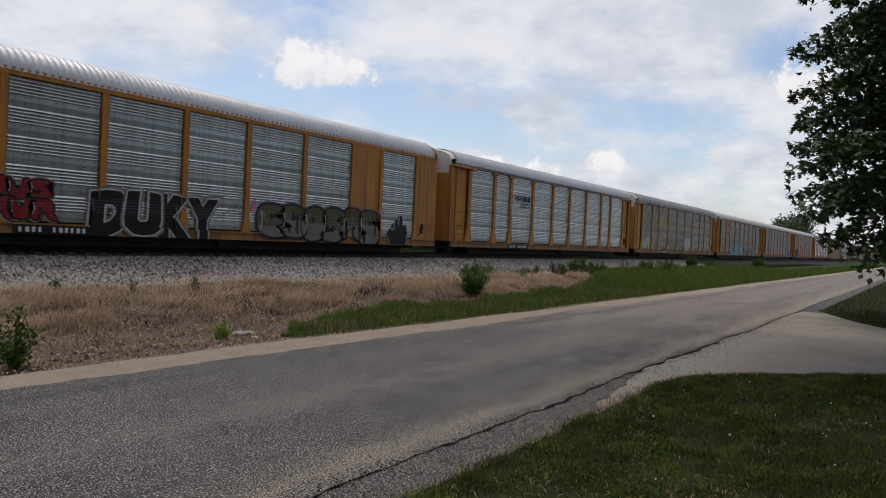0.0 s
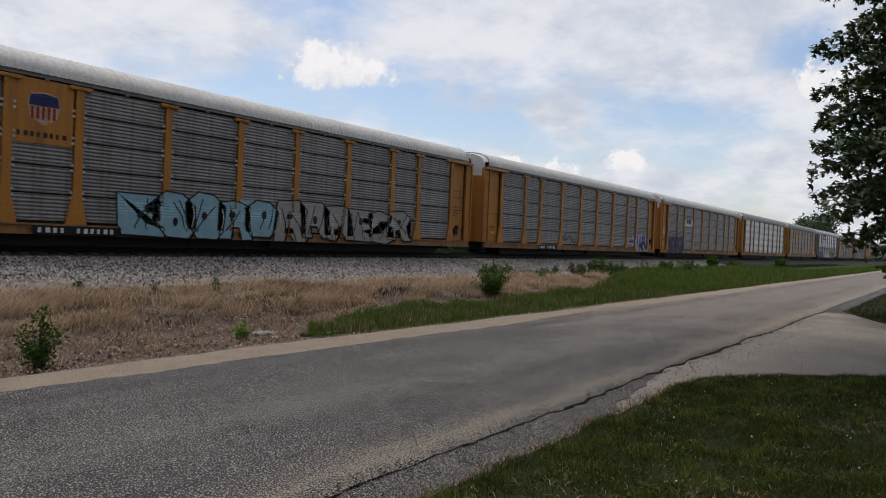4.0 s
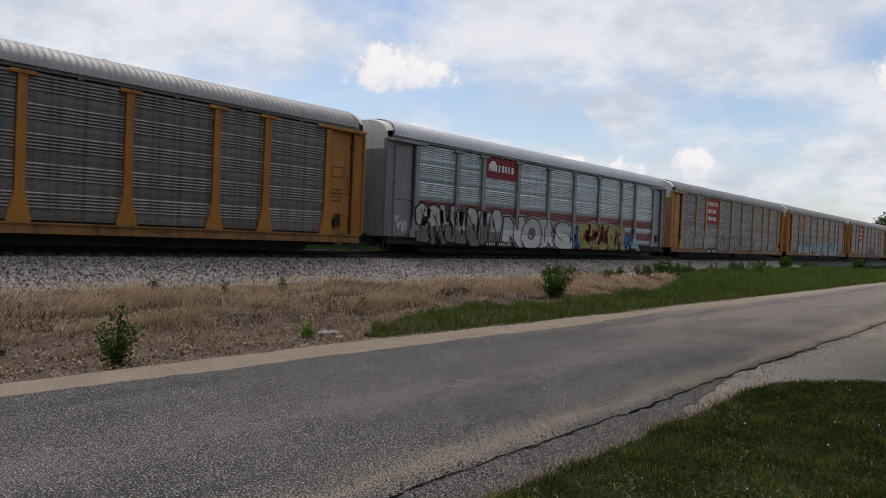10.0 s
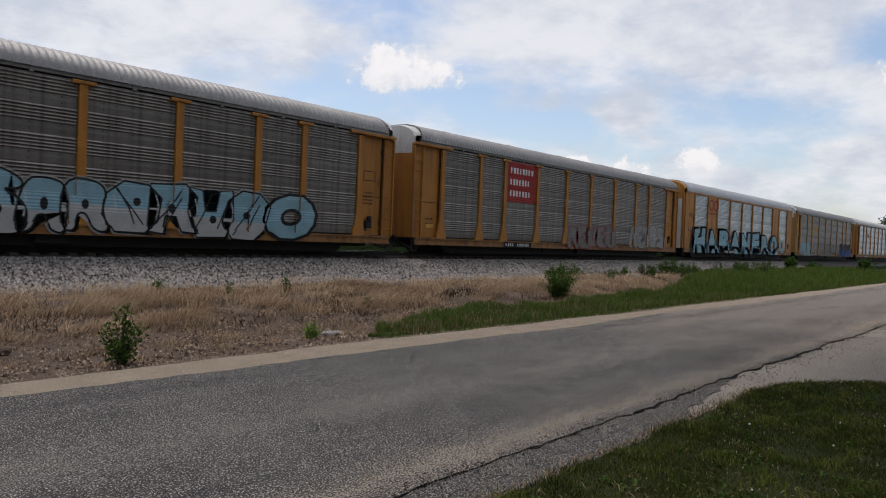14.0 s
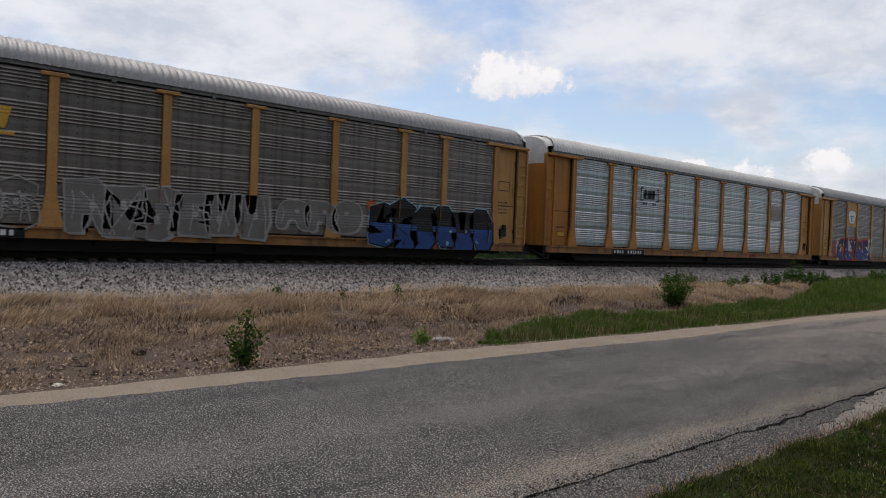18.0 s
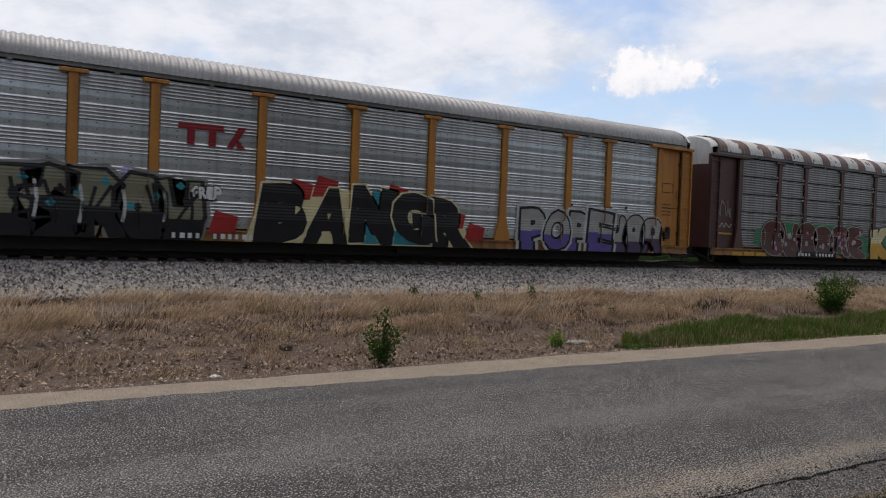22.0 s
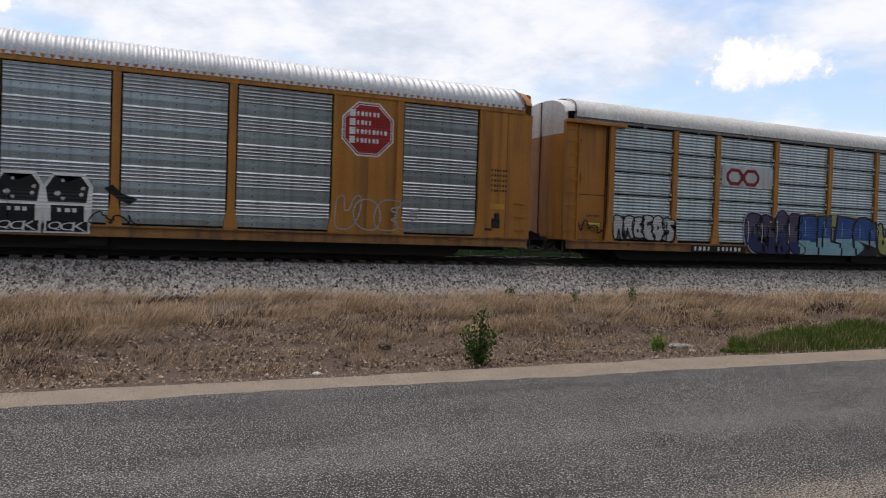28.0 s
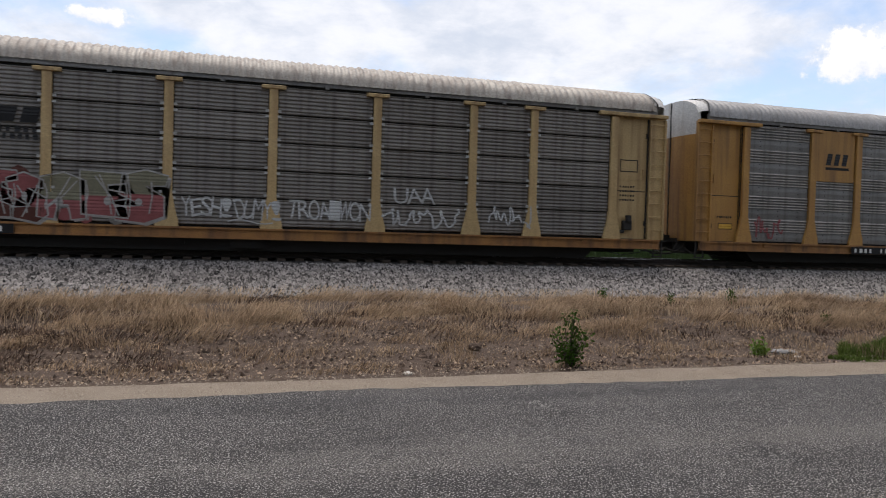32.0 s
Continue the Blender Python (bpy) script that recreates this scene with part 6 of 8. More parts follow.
def m_16(d):
    d.piece("sign_panel", "plain dark brown sign panel")
    d.rect(15.80, 18.40, 3.75, 4.60, "brown", 0)
    d.rect(18.68, 21.33, 3.75, 4.60, "brown", 0)
    d.piece("sign", "white lettering with underlines")
    d.bars(8, 16.4, 18.4, 4.15, 4.40, "p_white", 2)
    d.rect(16.4, 18.7, 4.0, 4.06, "p_white", 2)
    d.bars(7, 18.75, 21.0, 3.90, 4.30, "p_white", 2)
    g(d, "green spray cloud")
    d.poly([(3.6, 0.9), (12.4, 0.45), (12.6, 1.3), (11.4, 1.95), (6.0, 1.95), (3.6, 1.5)], "p_green", 0)
    g(d, "dark red sprayed letters with pink spots")
    d.bubbles(6, 4.2, 12.0, 0.35, 1.95, "p_umber", "p_grey", 48, True, False, 0.035, "brown", "black")
    d.splats(46, 4.4, 11.8, 0.5, 1.7, ("p_pink", "p_rose", "p_grey"), 69, 0.05, 0.12, 4)
    g(d, "yellow and cream letters with black outlines")
    d.poly([(12.4, 0.5), (22.2, 0.45), (22.1, 1.6), (12.6, 1.5)], "p_green", 0)
    d.word("KEYCH", 12.8, 21.9, 0.26, 2.0, "p_cream", "black", 0.11, 0.04, 49, 5, None, 0.16, "p_yellow", None, "p_white")
    g(d, "black tag edged in white")
    d.bubbles(5, 22.6, 26.0, 0.50, 1.65, "black", "p_silver", 50, False, False, 0.04)
    d.plate(6.52, 9.69)
    g(d, "small white sprayed tags")
    d.scrawl(1.3, 2.2, 1.9, 3.0, "p_grey", 51, 9)
    d.scrawl(1.3, 2.2, 1.55, 1.85, "p_silver", 52, 8)
    d.rect(1.3, 2.2, 1.25, 1.32, "p_yellow", 1)
    d.piece("reflector", "orange reflective strips on the sill")
    for x in (2.0, 2.8, 3.6, 16.5, 17.9, 19.6, 25.2):
        d.rect(x, x + 0.7, 0.36, 0.52, "p_yellow", 2)


def m_17(d):
    d.plate(8.35, 10.82)
    horse_block(d, 7.5, 9.8, 2.84, 3.57)
    d.piece("placard", "small yellow placards")
    d.rect(1.60, 2.12, 1.05, 1.28, "p_yellow", 1)
    d.piece("stencil", "small dark stencilled data")
    d.bars(7, 1.6, 2.2, 2.35, 2.44, "dark", 1)
    d.bars(6, 26.6, 27.2, 2.4, 2.48, "dark", 1)
    logo_block(d, 19.8, 20.5, 0.38, 0.54, 3, "p_darkred")


def m_18(d):
    d.plate(6.83, 9.85)
    horse_block(d, 7.43, 9.84, 2.75, 3.60)
    g(d, "white and pale blue sprayed letters outlined in black")
    d.bubbles(5, 2.75, 7.0, 0.55, 1.75, "p_faded", "p_blue", 53, True, True)
    g(d, "white and pale blue sprayed letters outlined in black")
    d.bubbles(3, 7.5, 10.1, 0.60, 1.75, "p_grey", "p_navy", 54)
    g(d, "cream, maroon and orange sprayed lumps")
    d.bubbles(1, 10.4, 11.8, 0.7, 1.85, "p_tan", "p_grey", 55, False)
    d.bubbles(1, 11.8, 12.9, 0.7, 1.7, "p_darkred", "p_rose", 56, False)
    d.bubbles(1, 12.9, 14.5, 0.7, 1.85, "p_tan", "p_orange", 57, False)
    stencils(d)


def m_19(d):
    octagon(d, 6.2, 3.72, 0.86)
    octagon(d, 22.4, 3.70, 0.86)
    g(d, "silver block letters shaded dark purple")
    d.bubbles(5, 0.9, 7.3, 0.30, 1.75, "p_silver", "p_navy", 58, True, True, 0.06, "p_plum", "black")
    d.plate(8.43, 10.80)
    g(d, "pair of black and white sprayed figures")
    for x in (12.95, 14.05):
        d.poly([(x, 0.42), (x + 1.05, 0.42), (x + 1.0, 1.2), (x + 1.1, 1.6), (x + 0.9, 1.95), (x + 0.55, 1.8), (x + 0.2, 1.95), (x - 0.05, 1.55), (x + 0.1, 1.2)], "p_white", 0)
        d.poly([(x + 0.08, 1.2), (x + 0.95, 1.2), (x + 1.0, 1.6), (x + 0.82, 1.86), (x + 0.52, 1.7), (x + 0.22, 1.86), (x + 0.03, 1.55)], "black", 1)
        d.rect(x + 0.15, x + 0.9, 0.72, 1.12, "black", 1)
        d.rect(x + 0.06, x + 0.99, 0.46, 0.72, "black", 1)
        d.word("QCK", x + 0.12, x + 0.93, 0.48, 0.70, "p_white", None, 0.0, 0, 71, 2)
        d.bars(3, x + 0.3, x + 0.8, 0.95, 1.05, "p_white", 2)
        d.splats(5, x + 0.15, x + 0.9, 1.25, 1.75, ("p_silver",), 70, 0.04, 0.08, 2)
    d.poly([(15.4, 1.6), (15.6, 1.7), (15.8, 1.5), (16.2, 1.35), (16.0, 1.2), (15.7, 1.35)], "black", 1)
    d.scrawl(15.1, 16.2, 0.65, 1.1, "black", 59, 9)
    g(d, "thin dark outlined puffy letters")
    d.bubbles(4, 21.5, 24.0, 0.75, 1.7, None, "p_grey", 60, False)
    d.piece("placard", "small yellow placard")
    d.rect(26.5, 27.0, 1.55, 1.72, "p_yellow", 1)
    d.piece("stencil", "small dark stencilled data")
    for i in range(5):
        d.bars(6, 26.5, 27.1, 2.1 + i * 0.16, 2.17 + i * 0.16, "dark", 1)


def m_20(d):
    d.plate(5.97, 8.56)
    d.piece("patch", "bright washed patch")
    d.rect(7.38, 9.93, 2.80, 3.58, "galv_light", 0)
    d.piece("emblem", "red painted company emblem")
    link_block(d, 7.65, 9.15, 2.92, 3.42, "p_darkred")
    g(d, "white puffy letters outlined in black")
    d.bubbles(6, 2.62, 5.18, 0.74, 1.58, "p_silver", "black", 61)
    g(d, "dark purple sprayed letters")
    d.bubbles(4, 8.7, 11.5, 0.32, 1.9, "p_plum", "black", 62, True, False, 0.05, "p_navy", "p_lilac")
    g(d, "blue puffy letters outlined in black")
    d.poly([(11.6, 1.5), (15.2, 1.5), (15.0, 1.95), (11.8, 2.0)], "p_lime", 0)
    d.word("BLES", 11.5, 15.6, 0.26, 1.9, "p_blue", "black", 0.10, 0.05, 63, 5, None, 0.2, "p_sky", None, "p_sky")
    g(d, "olive yellow puffy letters outlined in black")
    d.bubbles(7, 15.9, 21.3, 0.42, 1.85, "p_lime", "black", 64, True, False, 0.07)
    for x in (16.6, 17.3, 18.3, 19.4, 20.3):
        d.rect(x, x + 0.12, 0.30, 0.6, "p_lime", 1)
    g(d, "red sprayed letters")
    d.bubbles(5, 21.4, 26.0, 0.36, 1.35, "p_red", "black", 65, True, False, None, "p_darkred", "p_orange")
    stencils(d)
    g(d, "small black tag")
    d.scrawl(1.3, 2.2, 0.9, 1.4, "black", 66, 8, 0.05)


def m_21(d):
    bar_block(d, 7.72, 9.62, 2.85, 3.50, "p_darkred")
    g(d, "blue and orange sprayed swirl")
    d.poly([(2.5, 1.9), (3.4, 1.85), (4.6, 2.1), (5.4, 1.6), (5.2, 0.5), (3.6, 0.25), (2.9, 0.8)], "p_blue", 0)
    d.splats(12, 3.0, 5.2, 0.45, 1.9, ("p_navy", "p_blue", "p_umber"), 72, 0.12, 0.32, 1)
    d.outline([(4.1 + 0.85 * math.cos(k * 0.55), 1.2 + 0.42 * math.sin(k * 0.55)) for k in range(9)], 0.18, "p_umber", 2, False)
    d.outline([(4.0 + 0.5 * math.cos(k * 0.7), 1.15 + 0.3 * math.sin(k * 0.7)) for k in range(9)], 0.14, "p_orange", 3)
    d.scrawl(2.8, 5.3, 0.45, 1.95, "p_navy", 93, 9, 0.10, 3)
    d.word("A", 4.9, 6.1, 0.30, 2.0, "p_orange", "p_navy", 0.07, 0.03, 67)
    d.plate(7.63, 10.08)
    g(d, "teal spray cloud")
    d.poly([(8.9, 0.7), (10.2, 0.4), (10.2, 1.6), (9.2, 1.5)], "p_teal", 0)
    g(d, "pink letters on an orange block outlined in black")
    d.poly([(10.0, 0.28), (15.8, 0.28), (16.0, 1.2), (15.7, 1.85), (10.3, 1.9), (9.9, 1.2)], "black", 0)
    d.poly([(10.1, 0.34), (15.7, 0.34), (15.9, 1.2), (15.6, 1.78), (10.4, 1.82), (10.0, 1.2)], "p_orange", 1)
    for i in range(8):
        x = 10.4 + i * 0.72
        d.poly([(x + 0.2 * math.cos(a), 0.58 + 0.2 * math.sin(a)) for a in range(6)], "black", 2)
        d.poly([(x + 0.14 * math.cos(a), 0.58 + 0.14 * math.sin(a)) for a in range(6)], "p_red", 3)
    d.splats(24, 10.0, 16.0, 1.6, 2.0, ("p_orange", "p_yellow", "black"), 73, 0.05, 0.16)
    d.word("MYST", 10.3, 15.6, 0.36, 1.72, "p_pink", "black", 0.085, 0.045, 68, 2, None, 0.14, "p_orange", None, "p_lilac")
    g(d, "teal jagged letters outlined in black on yellow")
    d.poly([(15.9, 0.5), (21.6, 0.5), (21.8, 1.2), (21.0, 1.8), (16.2, 1.95), (15.8, 1.2)], "p_yellow", 0)
    d.splats(20, 15.9, 21.8, 0.4, 1.95, ("p_yellow", "p_lime", "p_yellow"), 75, 0.08, 0.22)
    d.word("ZARK", 16.0, 21.0, 0.28, 1.9, "p_sky", "black", 0.10, 0.05, 69, 6, None, 0.18, "p_teal", None, "p_white")
    stencils(d)


def m_22(d):
    d.plate(6.38, 9.38)
    horse_block(d, 7.63, 9.92, 2.75, 3.55)
    g(d, "faded pink puffy letters")
    d.bubbles(4, 4.0, 6.6, 0.85, 1.7, "p_rose", "p_grey", 70, True, False, 0.035, "sooty")
    g(d, "faded rose and cream sprayed letters edged in white")
    d.splats(30, 7.4, 12.6, 0.8, 1.8, ("p_rose", "p_umber", "p_faded"), 76, 0.1, 0.34)
    d.bubbles(4, 7.2, 10.0, 0.66, 1.95, "p_rose", "p_grey", 71, True, True, 0.04, "p_umber")
    d.bubbles(3, 10.0, 12.8, 0.76, 2.0, "p_tan", "p_grey", 72, True, True, 0.04, "p_rose")
    g(d, "thin white sprayed tags")
    d.word("YESH!", 13.3, 14.6, 0.95, 1.45, "p_silver", None, 0.0, 0, 73, 10)
    d.word("DUMY!", 14.7, 15.9, 0.9, 1.45, "p_silver", None, 0.0, 0, 74, 10)
    d.word("TROA-WON", 16.1, 18.4, 0.95, 1.5, "p_silver", None, 0.0, 0, 75, 9)
    d.outline([(14.5 + 0.2 * k, 0.84 + 0.05 * math.sin(k)) for k in range(7)], 0.035, "p_silver", 3, False)
    d.word("UAA", 19.1, 20.3, 1.5, 1.95, "p_silver", None, 0.0, 0, 75)
    d.scrawl(18.8, 21.0, 0.8, 1.45, "p_silver", 76, 20, 0.06)
    d.scrawl(22.0, 23.4, 0.9, 1.6, "p_silver", 77, 16, 0.05)
    g(d, "thin black tags on the end panel")
    d.word("UAA", 1.4, 2.3, 2.9, 3.7, "black", None, -0.01, 0, 78)
    d.scrawl(1.4, 2.2, 1.5, 2.7, "black", 79, 10)
    d.scrawl(0.7, 1.15, 1.6, 3.8, "black", 80, 12)
    stencils(d)


def m_23(d):
    d.plate(6.9, 9.6)
    logo_block(d, 5.75, 6.75, 3.42, 3.82, 3, "black", "black")
    g(d, "faded pink sprayed tag")
    d.scrawl(2.9, 4.1, 0.75, 1.7, "p_rose", 81, 14, 0.06)
    stencils(d)


TRAIN = {
    -1: dict(style="B", roof="roof_metal", cap="yellow", marks=m_duk, label="yellow car-carrier wagon with black DUKY graffiti on ribbed sides"),
    0: dict(roof="roof_metal", marks=m_0, label="yellow car-carrier wagon with clean blue-grey ribbed sides"),
    1: dict(frame_mat="yellow_pale", sheet="sooty", ridge="fine", marks=m_1, label="faded car-carrier wagon with sooty sides and silver graffiti"),
    2: dict(sheet="galv_mid", ridge="gap", roof="roof_white", panels=(1,), marks=m_2, label="yellow car-carrier wagon with a shield emblem and teal graffiti"),
    3: dict(sheet="galv_mid", ridge="gap", roof="roof_white", marks=m_3, label="yellow car-carrier wagon with a purple graffiti block"),
    4: dict(sheet="galv_mid", ridge="gap", roof="roof_white", marks=m_4, label="yellow car-carrier wagon with a black bracketed emblem"),
    5: dict(marks=m_5, label="yellow car-carrier wagon with plain bright ribbed sides"),
    6: dict(sheet="sooty", ridge="fine", marks=m_6, label="orange-yellow car-carrier wagon with sooty sides and a yellow emblem"),
    7: dict(frame_mat="grey", door="grey", roof="roof_metal", sill="under", band_rows=(0, 1), marks=m_7, label="grey car-carrier wagon with red bands and silver graffiti"),
    8: dict(frame_mat="yellow_pale", sheet="sooty", ridge="fine", marks=m_8, label="faded car-carrier wagon with a red sign and white graffiti"),
    9: dict(sheet="sooty", ridge="fine", panels=(1,), marks=m_9, label="sooty car-carrier wagon with a flag emblem and pale graffiti"),
    10: dict(sheet="sooty", ridge="fine", marks=m_10, label="sooty car-carrier wagon with a red sign and pink graffiti"),
    11: dict(style="B", roof="roof_metal", cap="yellow", door="white", marks=m_11, label="yellow car-carrier wagon with huge pale blue HABANERO graffiti"),
    12: dict(frame_mat="yellow_pale", sheet="sooty", ridge="fine", marks=m_12, label="faded car-carrier wagon with teal and blue graffiti"),
    13: dict(roof="roof_white", marks=m_13, label="yellow car-carrier wagon with bright ribbed sides and a white roof"),
    14: dict(frame_mat="yellow_pale", sheet="sooty", ridge="fine", panels=(1,), marks=m_14, label="faded car-carrier wagon with blue and red CLYSE graffiti"),
    15: dict(sheet="galv_light", marks=m_15, label="yellow car-carrier wagon with tall black BANGR graffiti"),
    16: dict(frame_mat="brown", sheet="galv_mid", ridge="gap", roof="roof_white", bands="roof_brown", door="brown", marks=m_16, label="dark brown car-carrier wagon with a peeling roof and graffiti"),
    17: dict(style="B", roof="roof_metal", cap="yellow", door="white", marks=m_17, label="yellow car-carrier wagon with plain panels and a bright roof"),
    18: dict(frame_mat="yellow_pale", sheet="sooty", ridge="fine", marks=m_18, label="faded car-carrier wagon with white and cream graffiti"),
    19: dict(style="B", roof="roof_metal", cap="yellow", marks=m_19, label="yellow car-carrier wagon with two red eight-sided signs"),
    20: dict(sheet="galv", ridge="gap", roof="roof_white", caps=False, marks=m_20, label="yellow car-carrier wagon with purple, blue and olive graffiti"),
    21: dict(sheet="galv_light", marks=m_21, label="yellow car-carrier wagon with pink MYST and teal ZARK graffiti"),
    22: dict(frame_mat="cream_paint", sheet="sooty", ridge="gap", roof="roof_tan", marks=m_22, label="cream car-carrier wagon with sooty sides and white tags"),
    23: dict(frame_mat="yellow_dirty", sheet="galv_mid", ridge="fine", panels=(1,), marks=m_23, label="grimy car-carrier wagon with a plain sign panel"),
    24: dict(marks=m_5, label="yellow car-carrier wagon with plain bright ribbed sides"),
}



def build_train():
    return {k: autorack(k, **spec) for k, spec in TRAIN.items()}


cars = build_train()


# ---- vegetation ----
M["straw"] = material("dry_tan_grass", (0.42, 0.30, 0.188), 0.9, 0, (0.17, 0.112, 0.078), 0.8, 9, 0.5, 0, island=0.5, translucent=0.25)
M["litter"] = material("brown_dead_stalks", (0.14, 0.098, 0.072), 0.95, 0, (0.075, 0.051, 0.038), 0.9, 9, 0.5, 0, island=0.45)
M["pale_straw"] = material("bleached_straw", (0.50, 0.38, 0.25), 0.9, 0, (0.38, 0.27, 0.17), 0.9, 9, 0.5, 0, island=0.3, translucent=0.2)
M["rotten"] = material("dark_brown_grass", (0.10, 0.062, 0.042), 0.95, 0, (0.055, 0.035, 0.024), 0.9, 9, 0.5, 0, island=0.5)
M["chaff"] = material("pale_bleached_stalks", (0.36, 0.27, 0.19), 0.95, 0, (0.25, 0.175, 0.12), 0.9, 9, 0.5, 0, island=0.4)
M["grass"] = material("fresh_green_grass", (0.085, 0.148, 0.022), 0.85, 0, (0.13, 0.15, 0.04), 0.6, 9, 0.5, 0, island=0.35, translucent=0.3)
M["lawn_tuft"] = material("sunlit_yellow_green_grass", (0.085, 0.115, 0.016), 0.9, 0, (0.12, 0.115, 0.03), 0.9, 9, 0.5, 0, island=0.4, translucent=0.3)
M["lawn_grass"] = material("mown_lawn_grass", (0.031, 0.050, 0.006), 0.95, 0, (0.060, 0.060, 0.013), 0.7, 9, 0.5, 0, island=0.4, translucent=0.2)
M["weed_leaf"] = material("weed_leaves", (0.045, 0.098, 0.014), 0.85, 0, (0.075, 0.125, 0.02), 2, 12, 0.5, 0, island=0.35, translucent=0.3)
M["lime_leaf"] = material("yellow_green_weed_leaves", (0.17, 0.26, 0.03), 0.6, 0, (0.12, 0.2, 0.03), 2, 12, 0.5, 0, island=0.3, translucent=0.3)
M["maple_leaf"] = material("dark_maple_leaves", (0.032, 0.062, 0.016), 0.55, 0, (0.05, 0.085, 0.022), 0.7, 10, 0.5, 0, island=0.45, translucent=0.22)
M["far_leaf"] = material("distant_tree_leaves", (0.05, 0.085, 0.03), 0.8, 0, (0.075, 0.11, 0.045), 0.3, 4, 0.5, 0, island=0.4)
M["crop"] = material("pale_green_field_weeds", (0.03, 0.058, 0.015), 0.9, 0, (0.06, 0.08, 0.028), 0.6, 9, 0.5, 0, island=0.4, translucent=0.1)
M["bark"] = material("grey_brown_bark", (0.10, 0.078, 0.06), 0.95, 0, (0.06, 0.048, 0.04), 3, 30, 0.5, 0.9, stretch=(3, 3, 0.6))
M["boulder"] = material("grey_field_stone", (0.34, 0.33, 0.32), 0.9, 0, (0.22, 0.21, 0.2), 4, 30, 0.5, 0.5, each=0.25)
M["clod"] = material("dark_soil_crumbs", (0.075, 0.05, 0.036), 0.95, 0, (0.04, 0.027, 0.02), 3, 30, 0.5, 0.2, island=0.5)
M["pebble"] = material("tan_grey_pebbles", (0.34, 0.285, 0.225), 0.95, 0, (0.24, 0.2, 0.155), 2, 30, 0.5, 0.2, island=0.35)
M["pale_stone"] = material("pale_limestone_lump", (0.62, 0.58, 0.52), 0.9, 0, (0.5, 0.46, 0.4), 4, 30, 0.5, 0.4)
M["flower"] = paint("white_clover_flower", (0.7, 0.7, 0.66), 0.9)


def blades(name, x, y, z, height, width, lean, mat, label, category, wind=(0.0, 0.0), swirl=0.0, short=False):
    """Grass as one object: each blade a bent strip of two faces and a tip."""
    n = len(x)
    a = rng.uniform(0, 2 * math.pi, n)
    h = height * rng.uniform(0.55, 1.15, n)
    l = lean * rng.uniform(0.1, 1.0, n) * h
    b = rng.uniform(0, 2 * math.pi, n)
    if swirl:
        b = b * 0.35 + 5.0 * np.array([noise.noise(Vector((p * swirl, q * swirl, 31))) for p, q in zip(x, y)])
    dx, dy = np.cos(b) * l + wind[0] * h, np.sin(b) * l + wind[1] * h
    wx, wy = np.cos(a) * width / 2, np.sin(a) * width / 2
    p0 = np.stack([x - wx, y - wy, z], 1)
    p1 = np.stack([x + wx, y + wy, z], 1)
    p2 = np.stack([x + wx * 0.8 + dx * 0.35, y + wy * 0.8 + dy * 0.35, z + h * 0.55], 1)
    p3 = np.stack([x - wx * 0.8 + dx * 0.35, y - wy * 0.8 + dy * 0.35, z + h * 0.55], 1)
    p4 = np.stack([x + dx, y + dy, z + h * (1 - 0.25 * lean)], 1)
    if short:
        v = np.stack([p0, p1, p4], 1).reshape(-1, 3)
        return tagged(new(name, bulk_mesh(name, v, np.arange(3 * n).reshape(-1, 3), mat)), label, category, kind="stuff")
    v = np.stack([p0, p1, p2, p3, p4], 1).reshape(-1, 3)
    f = (np.array([(0, 1, 2), (0, 2, 3), (3, 2, 4)])[None] + (np.arange(n) * 5)[:, None, None]).reshape(-1, 3)
    return tagged(new(name, bulk_mesh(name, v, f, mat)), label, category, kind="stuff")


def heights(x, y):
    return np.array([ground_height(a, b) for a, b in zip(x, y)])


def clumped(n, x0, x1, y0, y1, scale, keep, seed):
    """Places gathered into tufts by a noise field."""
    xs, ys = rng.uniform(x0, x1, n), rng.uniform(y0, y1, n)
    field = np.array([noise.noise(Vector((a * scale, b * scale * 1.4, seed))) for a, b in zip(xs, ys)])
    ok = field + rng.uniform(-0.35, 0.35, n) > keep
    return xs[ok], ys[ok], field[ok]


def green_top(x):
    return 8.6 + np.clip((x - 8.6) * 1.0, 0, 0.9) + np.clip((x - 12) * 0.09, 0, 0.8) + np.clip((x - 24) * 0.30, 0, 6.0)


